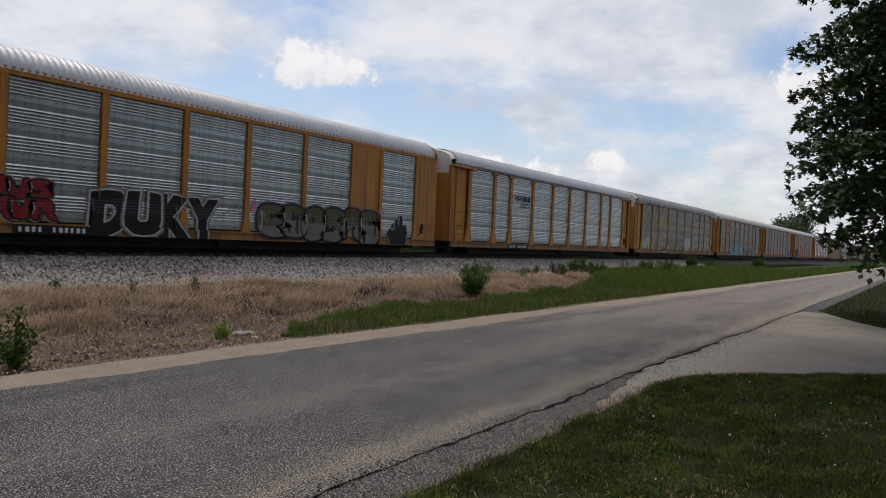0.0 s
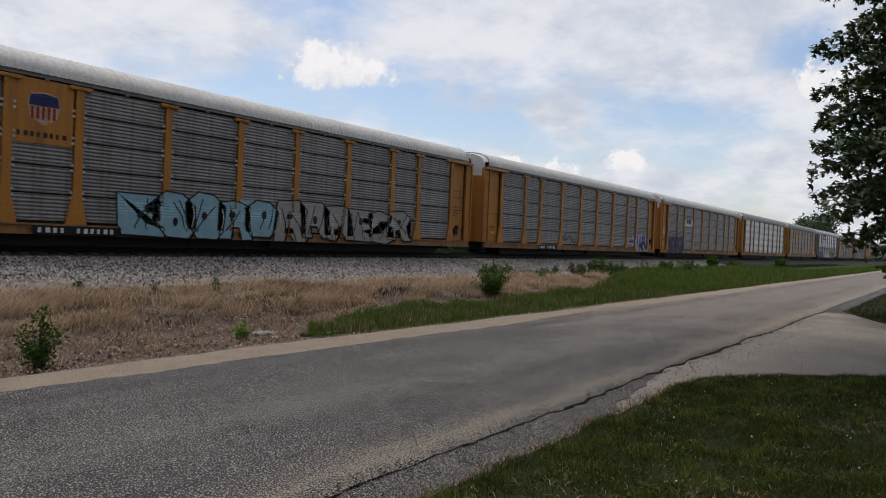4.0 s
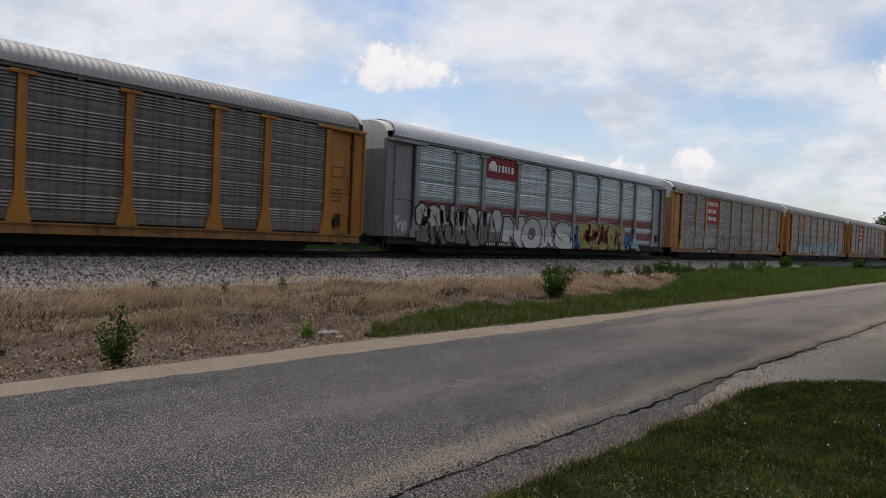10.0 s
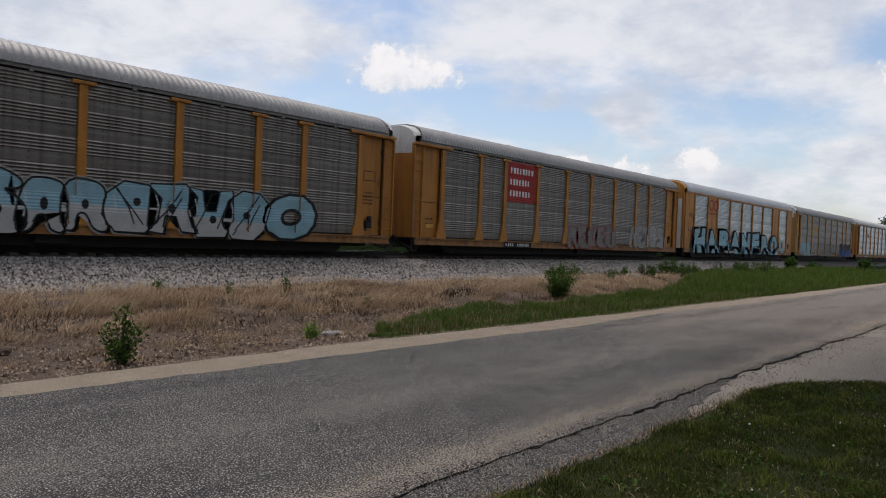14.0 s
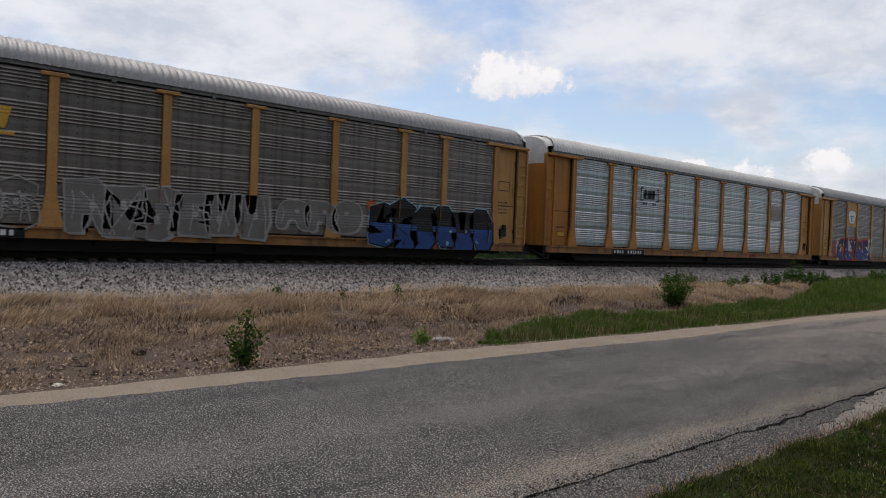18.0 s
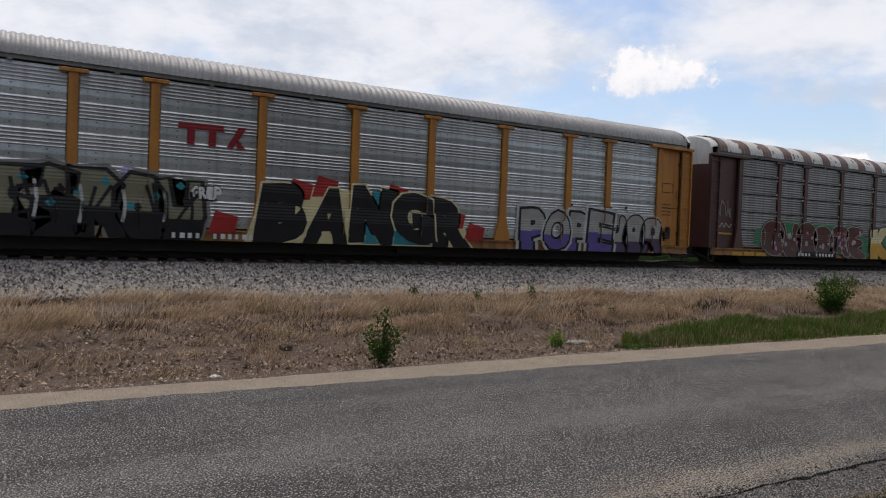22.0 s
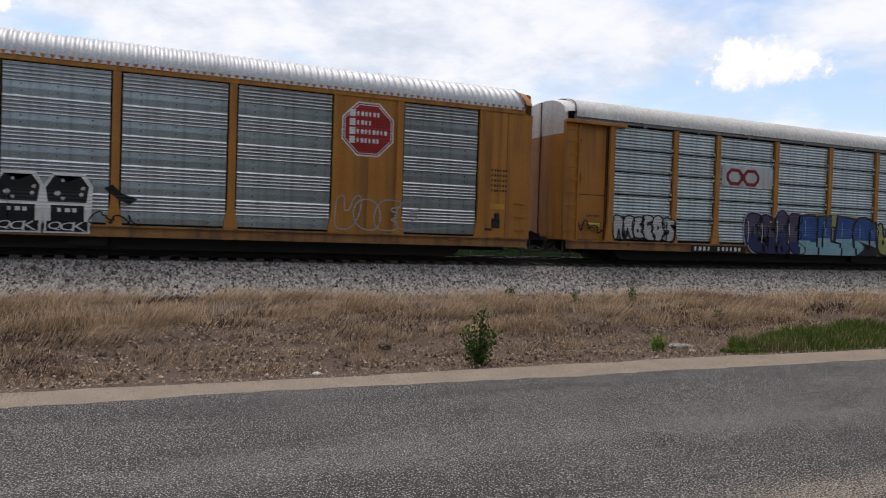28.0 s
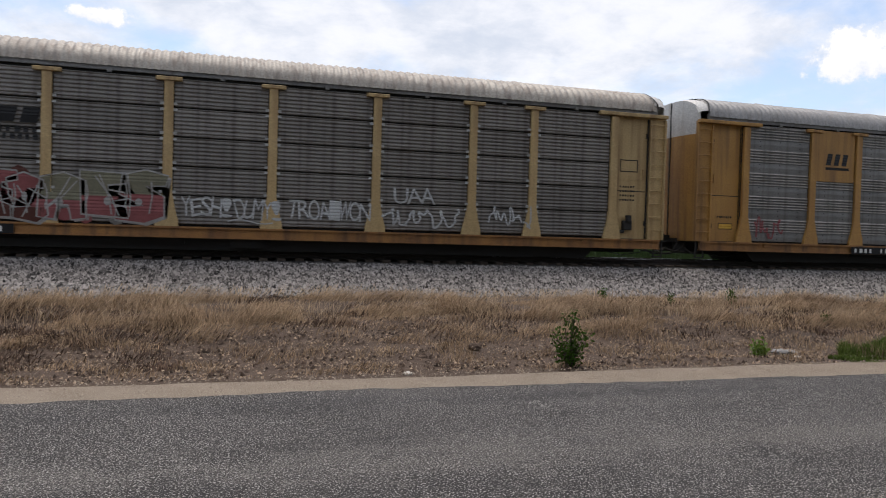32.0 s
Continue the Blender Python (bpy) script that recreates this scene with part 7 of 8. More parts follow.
def build_verge():
    # tall straw on the low bank in front of the ballast
    x, y, fld = clumped(270000, -15, 34, 10.0, 16.5, 0.85, -0.14, 1.0)
    ok = (y > green_top(x) + rng.uniform(-0.4, 0.4, len(x))) & (y > 11.0 + 0.8 * np.sin(x * 0.9) + rng.uniform(-0.9, 0.4, len(x)))
    x, y, fld = x[ok], y[ok], fld[ok]
    fade = np.interp(y, [10.0, 12, 14.0, 15.2, 16.4], [0.6, 0.95, 0.74, 0.42, 0.15])
    tall = 0.44 * fade * (0.5 + 1.7 * np.clip(fld, -0.2, 0.5))
    blades("dry_grass", x, y, heights(x, y) - 0.02, tall, 0.0065, 2.1, M["straw"], "tall dry tan grass lying in the wind on the low bank", "dry grass", (0.55, -0.15), 0.9)
    # long pale strands combed over the tufts, and clumps of dark brown grass
    x, y, fld = clumped(26000, -15, 33, 11.2, 16.3, 1.2, 0.02, 22.0)
    ok = y > green_top(x) + 0.3
    x, y = x[ok], y[ok]
    blades("pale_strands", x, y, heights(x, y) + 0.08, np.full(len(x), 0.36), 0.006, 2.0, M["pale_straw"], "long pale grass strands combed over the dry tufts", "dry grass", (0.5, -0.15), 0.6)
    x, y, fld = clumped(60000, -15, 30, 10.2, 14.6, 0.75, 0.30, 27.0)
    ok = y > green_top(x) + 0.2
    x, y = x[ok], y[ok]
    blades("rotten_grass", x, y, heights(x, y) - 0.01, np.full(len(x), 0.20), 0.012, 1.4, M["rotten"], "dark brown grass in clumps on the bank", "dead grass", (0.1, -0.1), 0.8)
    x, y, fld = clumped(42000, -15, -0.5, 8.8, 12.8, 0.9, 0.0, 33.0)
    blades("rotten_grass", x, y, heights(x, y) - 0.01, np.full(len(x), 0.13), 0.012, 1.8, M["rotten"], "dark brown grass in clumps on the bank", "dead grass", (0.1, -0.1), 0.8)
    # flattened dead stalks and litter between straw and road
    x, y, fld = clumped(110000, -15, 16, 7.95, 13.0, 1.1, -0.25, 4.0)
    ok = (y < 12.0 + rng.uniform(-1.2, 1.0, len(x))) & ((x < 8.6) | (y > green_top(x)))
    x, y = x[ok], y[ok]
    blades("dead_stalks", x, y, heights(x, y) + 0.002, 0.028 * np.interp(y, [7.95, 8.5, 12], [0.5, 1.0, 1.6]), 0.017, 3.4, M["litter"], "flattened brown dead stalks and litter on bare soil", "dead grass", short=True)
    x, y, fld = clumped(26000, -15, 14, 8.05, 12.6, 1.4, 0.0, 14.0)
    ok = (x < 8.6) | (y > green_top(x))
    x, y = x[ok], y[ok]
    blades("pale_stalks", x, y, heights(x, y) + 0.015, np.full(len(x), 0.032), 0.017, 3.6, M["chaff"], "pale bleached stalks and chaff lying on bare soil", "dead grass")
    x, y, fld = clumped(70000, -15, 12, 8.2, 12.4, 1.5, 0.12, 9.0)
    ok = (x < 8.6) | (y > green_top(x))
    x, y, fld = x[ok], y[ok], fld[ok]
    blades("dry_tufts", x, y, heights(x, y) - 0.01, 0.14 * (0.4 + 2.4 * np.clip(fld, 0, 0.5)) * np.interp(y, [8.2, 9.5, 12], [0.6, 1, 1.4]), 0.008, 1.5, M["straw"], "thin tan tufts among the litter", "dry grass", (0.15, 0), 1.1)
    # green strip that widens along the road
    n = 120000
    x = 8.4 + 62 * rng.random(n) ** 1.5
    top = green_top(x)
    y = 8.02 + (top - 8.02) * rng.random(n)
    keep = np.array([noise.noise(Vector((a * 0.8, b * 1.2, 7))) for a, b in zip(x, y)]) + rng.uniform(-0.3, 0.8, n) > -0.1
    x, y = x[keep], y[keep]
    edge = np.clip((y - 8.0) / 0.5, 0.35, 1) * np.clip((x - 8.2) / 0.7, 0.4, 1)
    tuft = np.array([noise.noise(Vector((a * 1.3, b * 1.3, 17))) for a, b in zip(x, y)])
    blades("green_grass", x, y, heights(x, y) - 0.02, 0.24 * edge * (1 + 1.2 * tuft) * (1 + 0.5 * np.clip((x - 20) / 12, 0, 1)), 0.010 + 0.0003 * x, 0.7, M["grass"], "rank green grass between road and track", "grass", (0.05, 0))
    x = 9.0 + 45 * rng.random(5000) ** 1.4
    y = 8.1 + (green_top(x) - 8.1) * rng.random(5000)
    blades("seed_stalks", x, y, heights(x, y) - 0.01, 0.30 * np.ones(5000), 0.006, 0.9, M["straw"], "dry seed stalks standing in green grass", "grass")
    n = 26000
    x = rng.uniform(60, 240, n)
    y = rng.uniform(8.0, 15.5, n)
    blades("green_grass", x, y, np.full(n, -0.04), 0.32 * np.ones(n), 0.09, 0.7, M["grass"], "rank green grass between road and track", "grass")
    x, y = rng.uniform(28, 130, 9000), rng.uniform(13.8, 16.8, 9000)
    blades("straw_grass", x, y, np.zeros(9000), 0.5 * np.ones(9000), 0.03, 0.6, M["crop"], "pale weedy grass at the foot of the ballast", "grass")
    # crop standing in the field far behind the track
    n = 30000
    x, y = rng.uniform(-70, 150, n), rng.uniform(52, 62, n)
    blades("field_crop", x, y, np.full(n, -0.15), 1.45 * np.ones(n), 0.07, 0.3, M["crop"], "even green crop in the field behind the track", "crop", short=True)
    # weeds beyond the track
    n = 60000
    x, y = rng.uniform(-30, 90, n), 26.8 + 9 * rng.random(n) ** 1.3
    blades("field_weeds", x, y, np.full(n, -0.15), 1.35 * np.ones(n), 0.035, 0.5, M["crop"], "pale green weeds in the field behind the track", "weeds", short=True)


def build_clods():
    """Crumbs of dark soil and curled dead leaves that roughen the bare bank."""
    base = np.array([(1, 0, 0), (-1, 0, 0), (0, 1, 0), (0, -1, 0), (0, 0, 1)], float)
    tri = np.array([(0, 2, 4), (2, 1, 4), (1, 3, 4), (3, 0, 4)])
    for name, n, mat, lo, hi, label in (("soil_crumbs", 16000, M["clod"], 0.010, 0.034, "dark crumbs of dry soil on the bank"),
                                        ("leaf_litter", 8000, M["chaff"], 0.010, 0.024, "curled pale dead leaves on the bank")):
        x, y, fld = clumped(n, -15, 15, 8.1, 13.0, 1.3, -0.15, 51.0)
        ok = (x < 8.6) | (y > green_top(x))
        x, y = x[ok], y[ok]
        n = len(x)
        v = base[None] * rng.uniform(lo, hi, (n, 1, 1)) * rng.uniform(0.4, 1.5, (n, 5, 1))
        v = v + np.stack([x, y, heights(x, y) + 0.012], 1)[:, None]
        f = (tri[None] + (np.arange(n) * 5)[:, None, None]).reshape(-1, 3)
        tagged(new(name, bulk_mesh(name, v.reshape(-1, 3), f, mat)), label, "litter", kind="stuff")


def build_pebbles():
    n = 2600
    x, y = rng.uniform(-14, 10, n), 8.0 + 3.6 * rng.random(n) ** 1.6
    n += 7000
    x = np.concatenate([x, rng.uniform(-14, 26, 7000)])
    y = np.concatenate([y, 7.1 + 1.0 * rng.random(7000) ** 0.6])
    base = np.array([(1, 0, 0), (-1, 0, 0), (0, 1, 0), (0, -1, 0), (0, 0, 1)], float)
    tri = np.array([(0, 2, 4), (2, 1, 4), (1, 3, 4), (3, 0, 4)])
    v = base[None] * rng.uniform(0.004, 0.013, (n, 1, 1)) * rng.uniform(0.6, 1.3, (n, 5, 1))
    v = v + np.stack([x, y, np.maximum(heights(x, y), -0.012) + 0.006], 1)[:, None]
    f = (tri[None] + (np.arange(n) * 5)[:, None, None]).reshape(-1, 3)
    tagged(new("pebbles", bulk_mesh("pebbles", v.reshape(-1, 3), f, M["pebble"])), "loose pebbles on bare soil beside the gravel", "pebbles", kind="stuff")


def build_lawn():
    n = 230000
    x = 2.4 + 10.2 * rng.random(n) ** 1.2
    y = 2.75 - 7.2 * rng.random(n) ** 1.25
    edge = np.array([drive_edge(a) for a in x])
    ok = y < edge + rng.normal(0, 0.035, n)
    x, y = x[ok], y[ok]
    t = np.array([noise.noise(Vector((a * 1.1, b * 1.1, 21))) + 0.8 * noise.noise(Vector((a * 4.0, b * 4.0, 5))) for a, b in zip(x, y)])
    blades("lawn_grass", x, y, np.full(len(x), 0.005), 0.062 * np.clip(1 + 0.9 * t, 0.3, 2.2), 0.007, 1.0, M["lawn_grass"], "mown lawn grass with paler patches", "grass", short=True)
    # brighter tufts that outgrew the mower, thickest towards the drive, and flat broad leaves among them
    x, y, fld = clumped(90000, 2.4, 12.6, -3.0, 2.75, 2.6, 0.08, 41.0)
    ok = y < np.array([drive_edge(a) for a in x]) + rng.normal(0, 0.04, len(x))
    x, y, fld = x[ok], y[ok], fld[ok]
    blades("lawn_tufts", x, y, np.full(len(x), 0.008), 0.075 * (0.6 + 1.6 * np.clip(fld, 0, 0.6)), 0.008, 1.1, M["lawn_tuft"], "uneven yellow-green tufts in the lawn", "grass", (0.05, 0), 2.0)
    x, y, fld = clumped(9000, 2.6, 12.4, -2.5, 2.5, 1.8, 0.15, 44.0)
    ok = y < np.array([drive_edge(a) for a in x]) - 0.05
    x, y = x[ok], y[ok]
    blades("plantain_leaves", x, y, np.full(len(x), 0.012), np.full(len(x), 0.05), 0.026, 2.2, M["weed_leaf"], "flat broad weed leaves in the lawn", "weeds")
    x, y, fld = clumped(14000, 2.6, 12.4, -2.5, 2.6, 1.3, 0.10, 47.0)
    ok = y < np.array([drive_edge(a) for a in x]) + 0.03
    x, y = x[ok], y[ok]
    blades("lawn_thatch", x, y, np.full(len(x), 0.010), np.full(len(x), 0.05), 0.006, 2.4, M["straw"], "dry clippings and dead blades in the lawn", "dry grass")
    n = 60000
    x = 19.6 + 40 * rng.random(n) ** 1.6
    y = 2.9 - 9 * rng.random(n) ** 1.2
    edge = np.array([drive_edge(a) for a in x])
    ok = y < edge + rng.normal(0, 0.05, n)
    x, y = x[ok], y[ok]
    blades("lawn_grass", x, y, np.full(len(x), 0.005), np.full(len(x), 0.075), 0.02, 0.9, M["lawn_grass"], "mown lawn grass under the maple tree", "grass", short=True)
    # ragged grass creeping over the edge of the old asphalt, and white clover heads
    x = rng.uniform(2.5, 9.5, 1200)
    y = np.array([drive_edge(a) for a in x]) + np.abs(rng.normal(0, 0.07, 1200))
    blades("edge_grass", x, y, np.full(1200, -0.01), np.full(1200, 0.06), 0.007, 1.2, M["straw"], "dry grass creeping over the crumbled asphalt", "grass")
    bm = bmesh.new()
    rnd = random.Random(3)
    for _ in range(46):
        cx, cy = rnd.uniform(4.2, 12.2), rnd.uniform(-1.5, 2.2)
        if cy < drive_edge(cx) - 0.2:
            bmesh.ops.create_icosphere(bm, subdivisions=1, radius=rnd.uniform(0.006, 0.010), matrix=Matrix.Translation((cx, cy, rnd.uniform(0.06, 0.09))))
    tagged(new("clover_flowers", bm_mesh("clover_flowers", bm, M["flower"])), "white clover heads scattered in the lawn", "flowers", kind="stuff")


def leaf_cloud(name, centres, normals, size, mat, spread):
    """Many small rhombic leaves, each a folded pair of triangles."""
    n = len(centres)
    u = rng.normal(size=(n, 3))
    u /= np.linalg.norm(u, axis=1)[:, None]
    w = np.cross(u, normals + rng.normal(size=(n, 3)) * spread)
    w /= np.linalg.norm(w, axis=1)[:, None] + 1e-9
    s = (size * rng.uniform(0.6, 1.2, n))[:, None]
    fold = np.cross(u, w) * s * 0.16
    v = np.stack([centres - u * s * 0.5, centres + w * s * 0.38 + fold, centres + u * s * 0.5, centres - w * s * 0.38 + fold], 1).reshape(-1, 3)
    f = (np.array([(0, 1, 2), (0, 2, 3)])[None] + (np.arange(n) * 4)[:, None, None]).reshape(-1, 3)
    return bulk_mesh(name, v, f, mat)


def bush(x, y, tall, wide, stems, leaf, mat, label, category="weed", name="weed", spiky=0.5):
    """A weed or bush: bent stems from one root, leaves along them."""
    rnd = random.Random(int(x * 100) + int(y * 10))
    thing = tagged(new(name), label, category)
    thing.location = (x, y, ground_height(x, y) - 0.01)
    pts = []
    for i in range(stems):
        a, out = rnd.uniform(0, 6.28), rnd.uniform(0.1, 1.0) ** 0.7 * wide / 2
        h = tall * (1 - spiky * (out / (wide / 2)) ** 1.5) * rnd.uniform(0.75, 1.0)
        line = [(0.02 * math.cos(a), 0.02 * math.sin(a), 0), (out * 0.35 * math.cos(a), out * 0.35 * math.sin(a), h * 0.45), (out * math.cos(a), out * math.sin(a), h)]
        bm = bmesh.new()
        tube_into(bm, line, [0.010 * tall + 0.002, 0.006 * tall + 0.002, 0.002], 4)
        part("stem", bm_mesh("stem", bm, M["bark"] if tall > 0.7 else mat), thing)
        for k in range(int(14 + 58 * tall)):
            t = rnd.uniform(0.15, 1.0)
            a0, a1, a2 = (Vector(p) for p in line)
            p = (1 - t) ** 2 * a0 + 2 * t * (1 - t) * a1 + t * t * a2
            r = leaf * 1.3 + 0.10 * wide * (1 - t)
            pts.append((p.x + rnd.uniform(-r, r), p.y + rnd.uniform(-r, r), p.z + rnd.uniform(-leaf, leaf)))
    c = np.array(pts)
    c[:, 2] = np.maximum(c[:, 2], 0.01)
    part("foliage", leaf_cloud("foliage", c, np.tile((0.0, 0.0, 1.0), (len(c), 1)), leaf, mat, 0.8), thing)
    return thing


def stone(x, y, size, mat, label, flat=0.5, name="rock"):
    bm = bmesh.new()
    bmesh.ops.create_icosphere(bm, subdivisions=2, radius=size)
    for v in bm.verts:
        k = 1 + 0.45 * noise.noise(v.co * (1.6 / size) + Vector((x, y, 0)))
        v.co = Vector((v.co.x * k * 1.2, v.co.y * k, v.co.z * k * flat))
    ob = new(name, bm_mesh(name, bm, mat))
    ob.location = (x, y, ground_height(x, y) + size * flat * 0.35)
    return tagged(ob, label, "rock")


def lobed_leaves(name, centres, axes, size, mat):
    """Many three-lobed leaves, each lobe a pointed triangle of one stalk."""
    n = len(centres)
    u = axes + rng.normal(size=(n, 3)) * 0.45
    u /= np.linalg.norm(u, axis=1)[:, None]
    w = np.cross(u, np.array((0, 0, 1.0)) + rng.normal(size=(n, 3)) * 0.55)
    w /= np.linalg.norm(w, axis=1)[:, None] + 1e-9
    s = (size * rng.uniform(0.6, 1.25, n))[:, None]
    drop = np.cross(u, w) * s * 0.22
    flat = ((-0.20, 0.05), (0.20, 0.05), (0.0, 1.0), (-0.16, 0.0), (-0.04, 0.5), (-0.62, 0.62), (0.04, 0.5), (0.16, 0.0), (0.62, 0.62))
    v = np.stack([centres + w * s * a + u * s * b - drop * abs(a) for a, b in flat], 1).reshape(-1, 3)
    return bulk_mesh(name, v, np.arange(9 * n).reshape(-1, 3), mat)


def maple(x, y, tall, radius, base, twigs, per, leaf, seed, shell, boughs):
    """A broad shade tree: tapered trunk, limbs and twigs, and leaves in drooping sprays with gaps between them."""
    rnd = random.Random(seed)
    tree = tagged(new("maple_tree"), "broad dark green maple tree on the lawn", "tree")
    tree.location = (x, y, 0)
    bm = bmesh.new()
    tube_into(bm, [(0, 0, -0.1), (0.03, 0.02, 0.5), (0.06, -0.02, 1.6), (0.0, 0.05, 3.2), (0.1, 0.0, tall * 0.6), (0.05, 0.1, tall * 0.9)], [0.46, 0.34, 0.29, 0.25, 0.15, 0.03], 12)
    part("trunk", bm_mesh("trunk", bm, M["bark"]), tree)
    mid = (base + tall) / 2
    half = (tall - base) / 2
    tips = []
    limbs = 34
    for i in range(limbs):
        a, lift = i * 2.399 + rnd.uniform(-0.2, 0.2), (i + 0.5) / limbs
        z = base + (tall - base) * (0.02 + 0.94 * lift)
        ring = radius * math.sqrt(max(0.06, 1 - ((z - mid) / half) ** 2)) * rnd.uniform(0.66, 0.86)
        if z < mid:
            ring = max(ring, radius * 0.74 * rnd.uniform(0.8, 1.0))
        start = max(1.7, z - 0.55 * ring)
        line = [(0, 0, start), (0.4 * ring * math.cos(a), 0.4 * ring * math.sin(a), z - 0.05 * ring + 0.3), (ring * math.cos(a), ring * math.sin(a), z)]
        bm = bmesh.new()
        tube_into(bm, line, [0.11, 0.06, 0.012], 6)
        part("limb", bm_mesh("limb", bm, M["bark"]), tree)
        for k in range(twigs):
            t = rnd.uniform(0.25, 1.0)
            a0, a1, a2 = (Vector(p) for p in line)
            p = (1 - t) ** 2 * a0 + 2 * t * (1 - t) * a1 + t * t * a2
            off = Vector((rnd.gauss(0, 1), rnd.gauss(0, 1), rnd.gauss(0, 0.55))) * 0.13 * radius * (0.7 + 0.5 * t)
            tips.append((p + off, (off + Vector((math.cos(a), math.sin(a), -0.25))).normalized()))
    for k in range(shell):
        a, u = rnd.uniform(0, 6.28), rnd.uniform(-1, 1)
        flank = math.sqrt(1 - u * u) if u > 0 else math.sqrt(1 - u ** 6)
        out = Vector((math.cos(a) * flank, math.sin(a) * flank, u))
        lump = 0.92 + 0.10 * noise.noise(out * 2.3 + Vector((seed, 0, 0))) + 0.10 * noise.noise(out * 6.0)
        r = radius * lump * (rnd.uniform(0.45, 0.82) if boughs else rnd.uniform(0.62, 1.0))
        tips.append((Vector((out.x * r, out.y * r, mid + out.z * half * lump * rnd.uniform(0.8, 1.0))), (out + Vector((0, 0, -0.35))).normalized()))
    T = np.array([(*p, *d) for p, d in tips])
    P, D = np.repeat(T[:, :3], per, 0), np.repeat(T[:, 3:], per, 0)
    n = len(P)
    t = rng.random(n)[:, None]
    cs = P + D * (0.75 * t - 0.2) + rng.normal(0, 0.15, (n, 3)) - np.array((0, 0, 0.22)) * t * t
    ns = D * 0.3 + np.array((0, 0, 1.0))
    part("crown", leaf_cloud("crown", cs, ns, leaf, M["maple_leaf"], 0.5), tree)
    # outer boughs in loose tiers: flat drooping fans of leaves that taper to a tip
    fans, axes = [], []
    for k in range(boughs):
        a = k * 2.399963 + rnd.uniform(-0.15, 0.15)
        tier = round((base + 0.1 + (tall - base) * rnd.random()) / 1.15) * 1.15
        z = min(tall - 0.4, max(base + 0.1, tier + rnd.gauss(0, 0.14)))
        u = (z - mid) / half
        ring = radius * (math.sqrt(max(0.04, 1 - u * u)) if u > 0 else math.sqrt(max(0.05, 1 - u ** 6)))
        out = Vector((math.cos(a), math.sin(a), rnd.uniform(-0.10, 0.22)))
        length = rnd.uniform(1.3, 2.6)
        side = Vector((-math.sin(a), math.cos(a), 0))
        root = Vector((0, 0, z)) + out * max(0.2, ring * rnd.uniform(0.90, 1.08) - length)
        m = int(34 + 46 * length)
        for _ in range(m):
            t = rnd.random() ** 0.8
            wide = 0.62 * (1 - t) ** 0.6 + 0.06
            p = root + out * length * t + side * rnd.uniform(-wide, wide) + Vector((0, 0, rnd.gauss(0, 0.10) - 0.42 * t * t))
            fans.append(tuple(p))
            axes.append(tuple(out + side * rnd.uniform(-0.8, 0.8) + Vector((0, 0, -0.35 - 0.5 * t))))
    if fans:
        part("outer_foliage", lobed_leaves("outer_foliage", np.array(fans), np.array(axes), leaf * 0.95, M["maple_leaf"]), tree, "drooping outer boughs of lobed leaves")
    return tree


def far_tree(x, y, tall, radius, seed):
    rnd = random.Random(seed)
    tree = tagged(new("field_tree"), "rounded green tree standing in open ground", "tree", "trees in the fields")
    tree.location = (x, y, -0.2)
    bm = bmesh.new()
    tube_into(bm, [(0, 0, 0), (0.1, 0, tall * 0.35), (0, 0.1, tall * 0.7)], [0.35, 0.25, 0.05], 8)
    part("trunk", bm_mesh("trunk", bm, M["bark"]), tree)
    for i in range(5):
        a = i * 1.3 + rnd.random()
        bm = bmesh.new()
        tube_into(bm, [(0, 0, tall * 0.3), (radius * 0.4 * math.cos(a), radius * 0.4 * math.sin(a), tall * 0.5), (radius * 0.75 * math.cos(a), radius * 0.75 * math.sin(a), tall * 0.65)], [0.14, 0.09, 0.03], 5)
        part("limb", bm_mesh("limb", bm, M["bark"]), tree)
    cs = []
    for i in range(46):
        a, u = rnd.uniform(0, 6.28), rnd.uniform(-1, 1)
        r = radius * 0.78 * math.sqrt(1 - u * u) * rnd.uniform(0.55, 1)
        c = Vector((r * math.cos(a), r * math.sin(a), tall * 0.60 + u * tall * 0.36))
        for k in range(60):
            cs.append(c + Vector((rnd.gauss(0, 1), rnd.gauss(0, 1), rnd.gauss(0, 0.8))) * radius * 0.17)
    part("crown", leaf_cloud("crown", np.array([tuple(c) for c in cs]), np.tile((0.0, 0.0, 1.0), (len(cs), 1)), 0.75, M["far_leaf"], 0.9), tree)


build_verge()
build_clods()
build_pebbles()
build_lawn()
bush(4.15, 8.35, 0.82, 0.54, 13, 0.046, M["weed_leaf"], "dark green upright weed at the edge of the gravel", spiky=0.5)
bush(7.52, 8.95, 0.36, 0.34, 7, 0.055, M["lime_leaf"], "small yellow-green weed on bare soil")
bush(18.2, 11.0, 0.95, 1.15, 30, 0.066, M["weed_leaf"], "round dark green bush in the grass", "bush", "bush", 0.35)
bush(11.1, 11.4, 0.26, 0.36, 7, 0.05, M["weed_leaf"], "low green weed in dry grass")
bush(10.9, 14.0, 0.48, 0.30, 6, 0.045, M["weed_leaf"], "thin grey-green weed in dry grass")
bush(9.45, 14.1, 0.42, 0.18, 4, 0.04, M["weed_leaf"], "thin grey-green weed in dry grass")
bush(8.0, 14.6, 0.48, 0.24, 5, 0.04, M["weed_leaf"], "thin grey-green weed in dry grass")
bush(32.2, 13.6, 1.0, 1.5, 22, 0.08, M["weed_leaf"], "dark green shrub at the foot of the ballast", "bush", "bush", 0.5)
bush(35.6, 14.2, 0.85, 1.8, 22, 0.08, M["weed_leaf"], "dark green shrub at the foot of the ballast", "bush", "bush", 0.5)
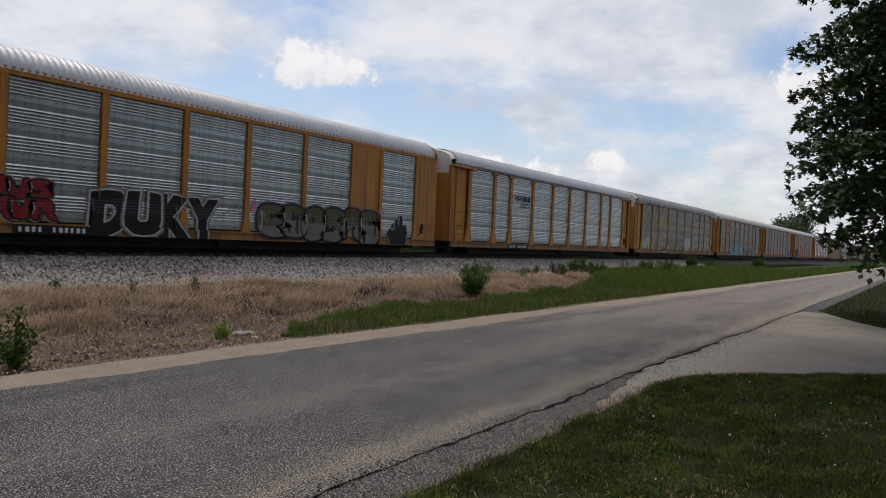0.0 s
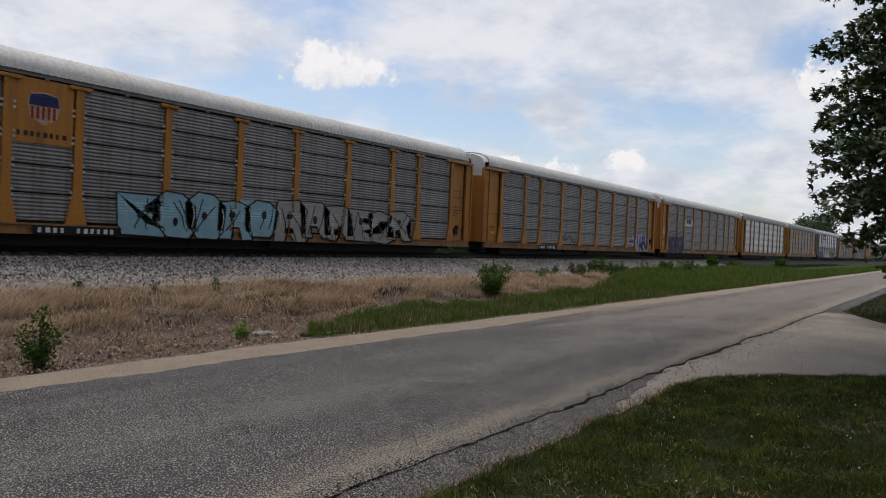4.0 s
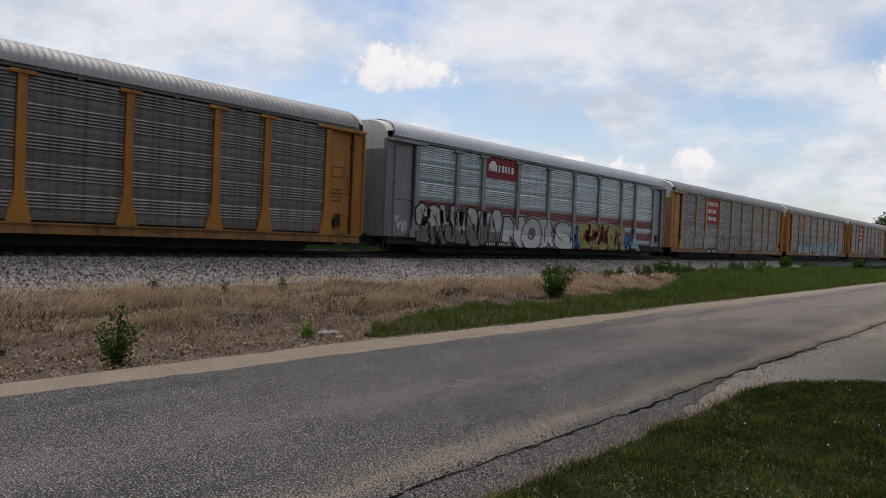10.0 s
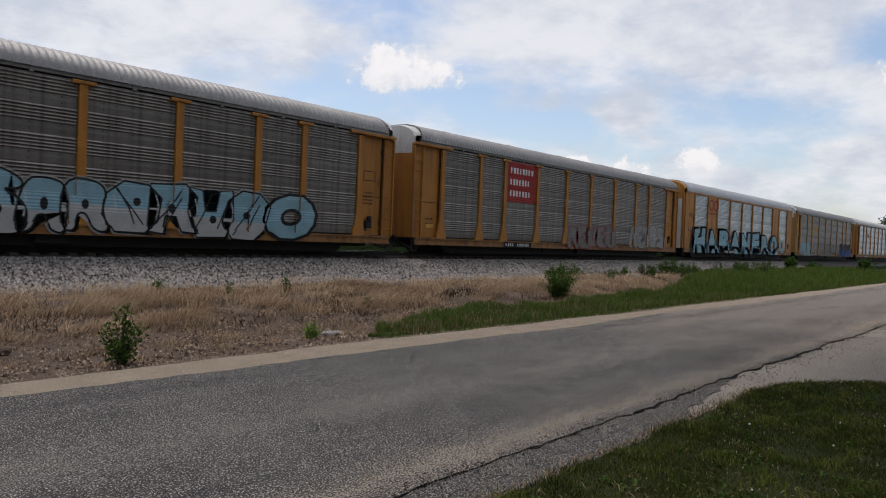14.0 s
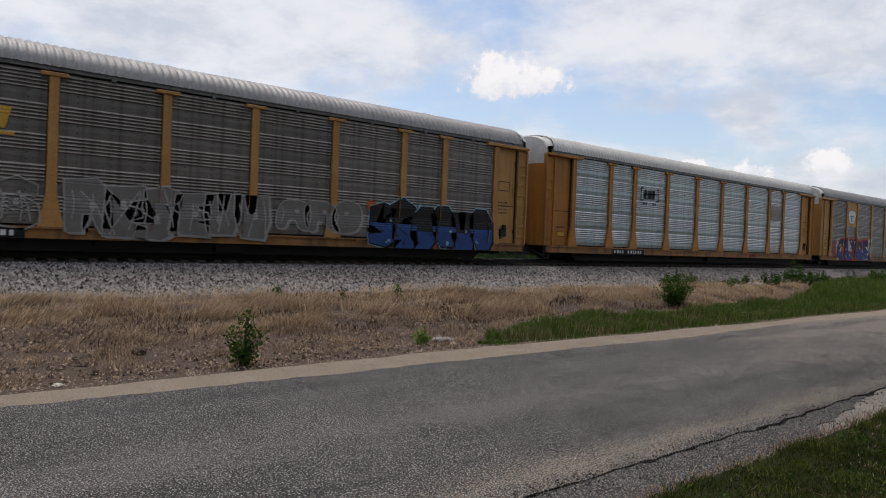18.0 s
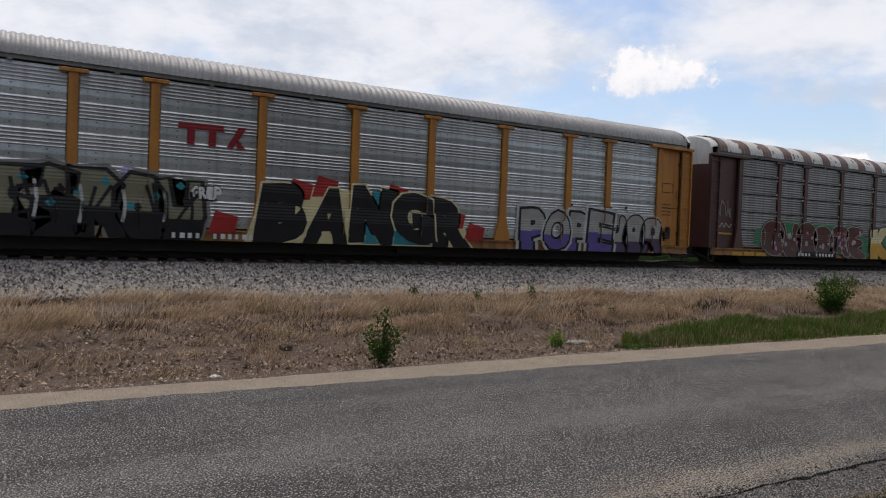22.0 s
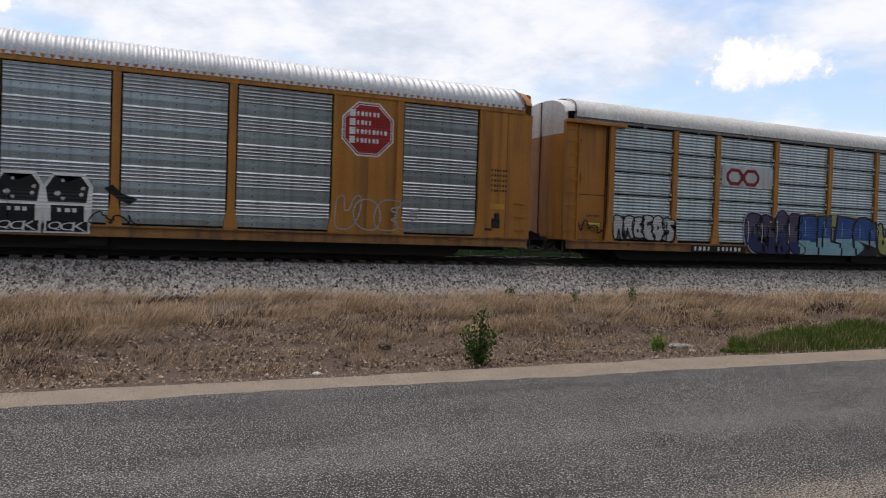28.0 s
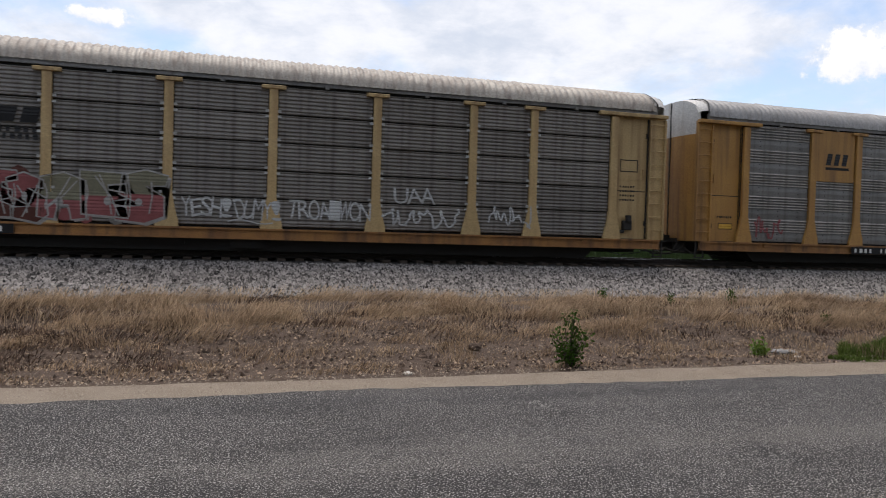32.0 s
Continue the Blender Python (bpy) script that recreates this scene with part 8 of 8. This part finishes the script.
bush(59.0, 15.6, 1.5, 1.1, 18, 0.12, M["weed_leaf"], "dark green shrub at the foot of the ballast", "bush", "bush", 0.4)
bush(46.0, 15.0, 1.0, 1.5, 14, 0.10, M["weed_leaf"], "tall green weeds at the foot of the ballast")
bush(53.5, 15.8, 1.1, 2.2, 16, 0.10, M["weed_leaf"], "tall green weeds at the foot of the ballast")
bush(66.0, 15.6, 1.0, 2.0, 14, 0.12, M["weed_leaf"], "tall green weeds at the foot of the ballast")
bush(84.0, 15.2, 1.2, 2.4, 14, 0.14, M["weed_leaf"], "tall green weeds at the foot of the ballast")
_w = random.Random(4)
for _ in range(20):
    bush(_w.uniform(23, 52), _w.uniform(13.2, 15.6), _w.uniform(0.45, 0.95), _w.uniform(0.3, 0.9), 8, 0.06, M[_w.choice(("weed_leaf", "weed_leaf", "crop", "grass"))], "rank green weed in the grass below the ballast")
stone(8.15, 9.25, 0.12, M["boulder"], "flat grey stone lying on bare soil", 0.4)
stone(8.40, 9.32, 0.09, M["boulder"], "flat grey stone lying on bare soil", 0.45)
stone(8.05, 8.80, 0.06, M["pale_stone"], "small pale stone on bare soil")
stone(2.03, 8.15, 0.055, M["pale_stone"], "pale limestone lump at the gravel's edge")
stone(-0.3, 11.6, 0.05, M["pale_stone"], "pale stone in the dry grass")
stone(3.3, 9.5, 0.085, M["soil"], "brown clod of earth on the bank", 0.7)
stone(-1.1, 11.4, 0.10, M["soil"], "brown clod of earth on the bank", 0.7)
_r = random.Random(11)
for _ in range(16):
    stone(30.6 + _r.uniform(-1.4, 1.4), 14.6 + _r.uniform(-0.5, 0.5), _r.uniform(0.12, 0.28), M["boulder"], "grey stone in a heap below the ballast", 0.6)
maple(23.0, -3.7, 13.5, 6.8, 0.7, 16, 34, 0.20, 5, 2600, 560)
# second maple is unseen, added to shade the right part of the lawn
maple(12.2, -1.2, 19.0, 7.6, 8.0, 22, 30, 0.44, 8, 5000, 0)
# unseen trees added on the near side of the road, darkening the car sides
for i, (x, y, h, r) in enumerate([(-46, -24, 15, 8), (-32, -20, 13, 7), (-20, -26, 15, 8), (-7, -21, 14, 7), (4, -28, 16, 8), (20, -24, 14, 7), (33, -20, 15, 8), (46, -27, 16, 9), (60, -22, 14, 8), (78, -26, 15, 9), (98, -24, 15, 9)]):
    far_tree(x, y, h, r, 60 + i)
for i, (x, y, h, r) in enumerate([(262, 36, 15, 8), (276, 42, 14.5, 7), (292, 40, 13, 7), (312, 44, 12.5, 7), (330, 50, 12, 7), (352, 48, 11, 7), (382, 52, 12, 8)]):
    far_tree(x, y, h, r, 20 + i)


def motions():
    stamps = [0.0, 1 / FPS] + [float(i) for i in range(1, 32)] + [32.0 - 1 / FPS, 32.0]
    for k, car in cars.items():
        walk(car, [(t, pose(START + PITCH * k - SPEED * t, TRACK_Y, RAIL_TOP)) for t in stamps])


motions()
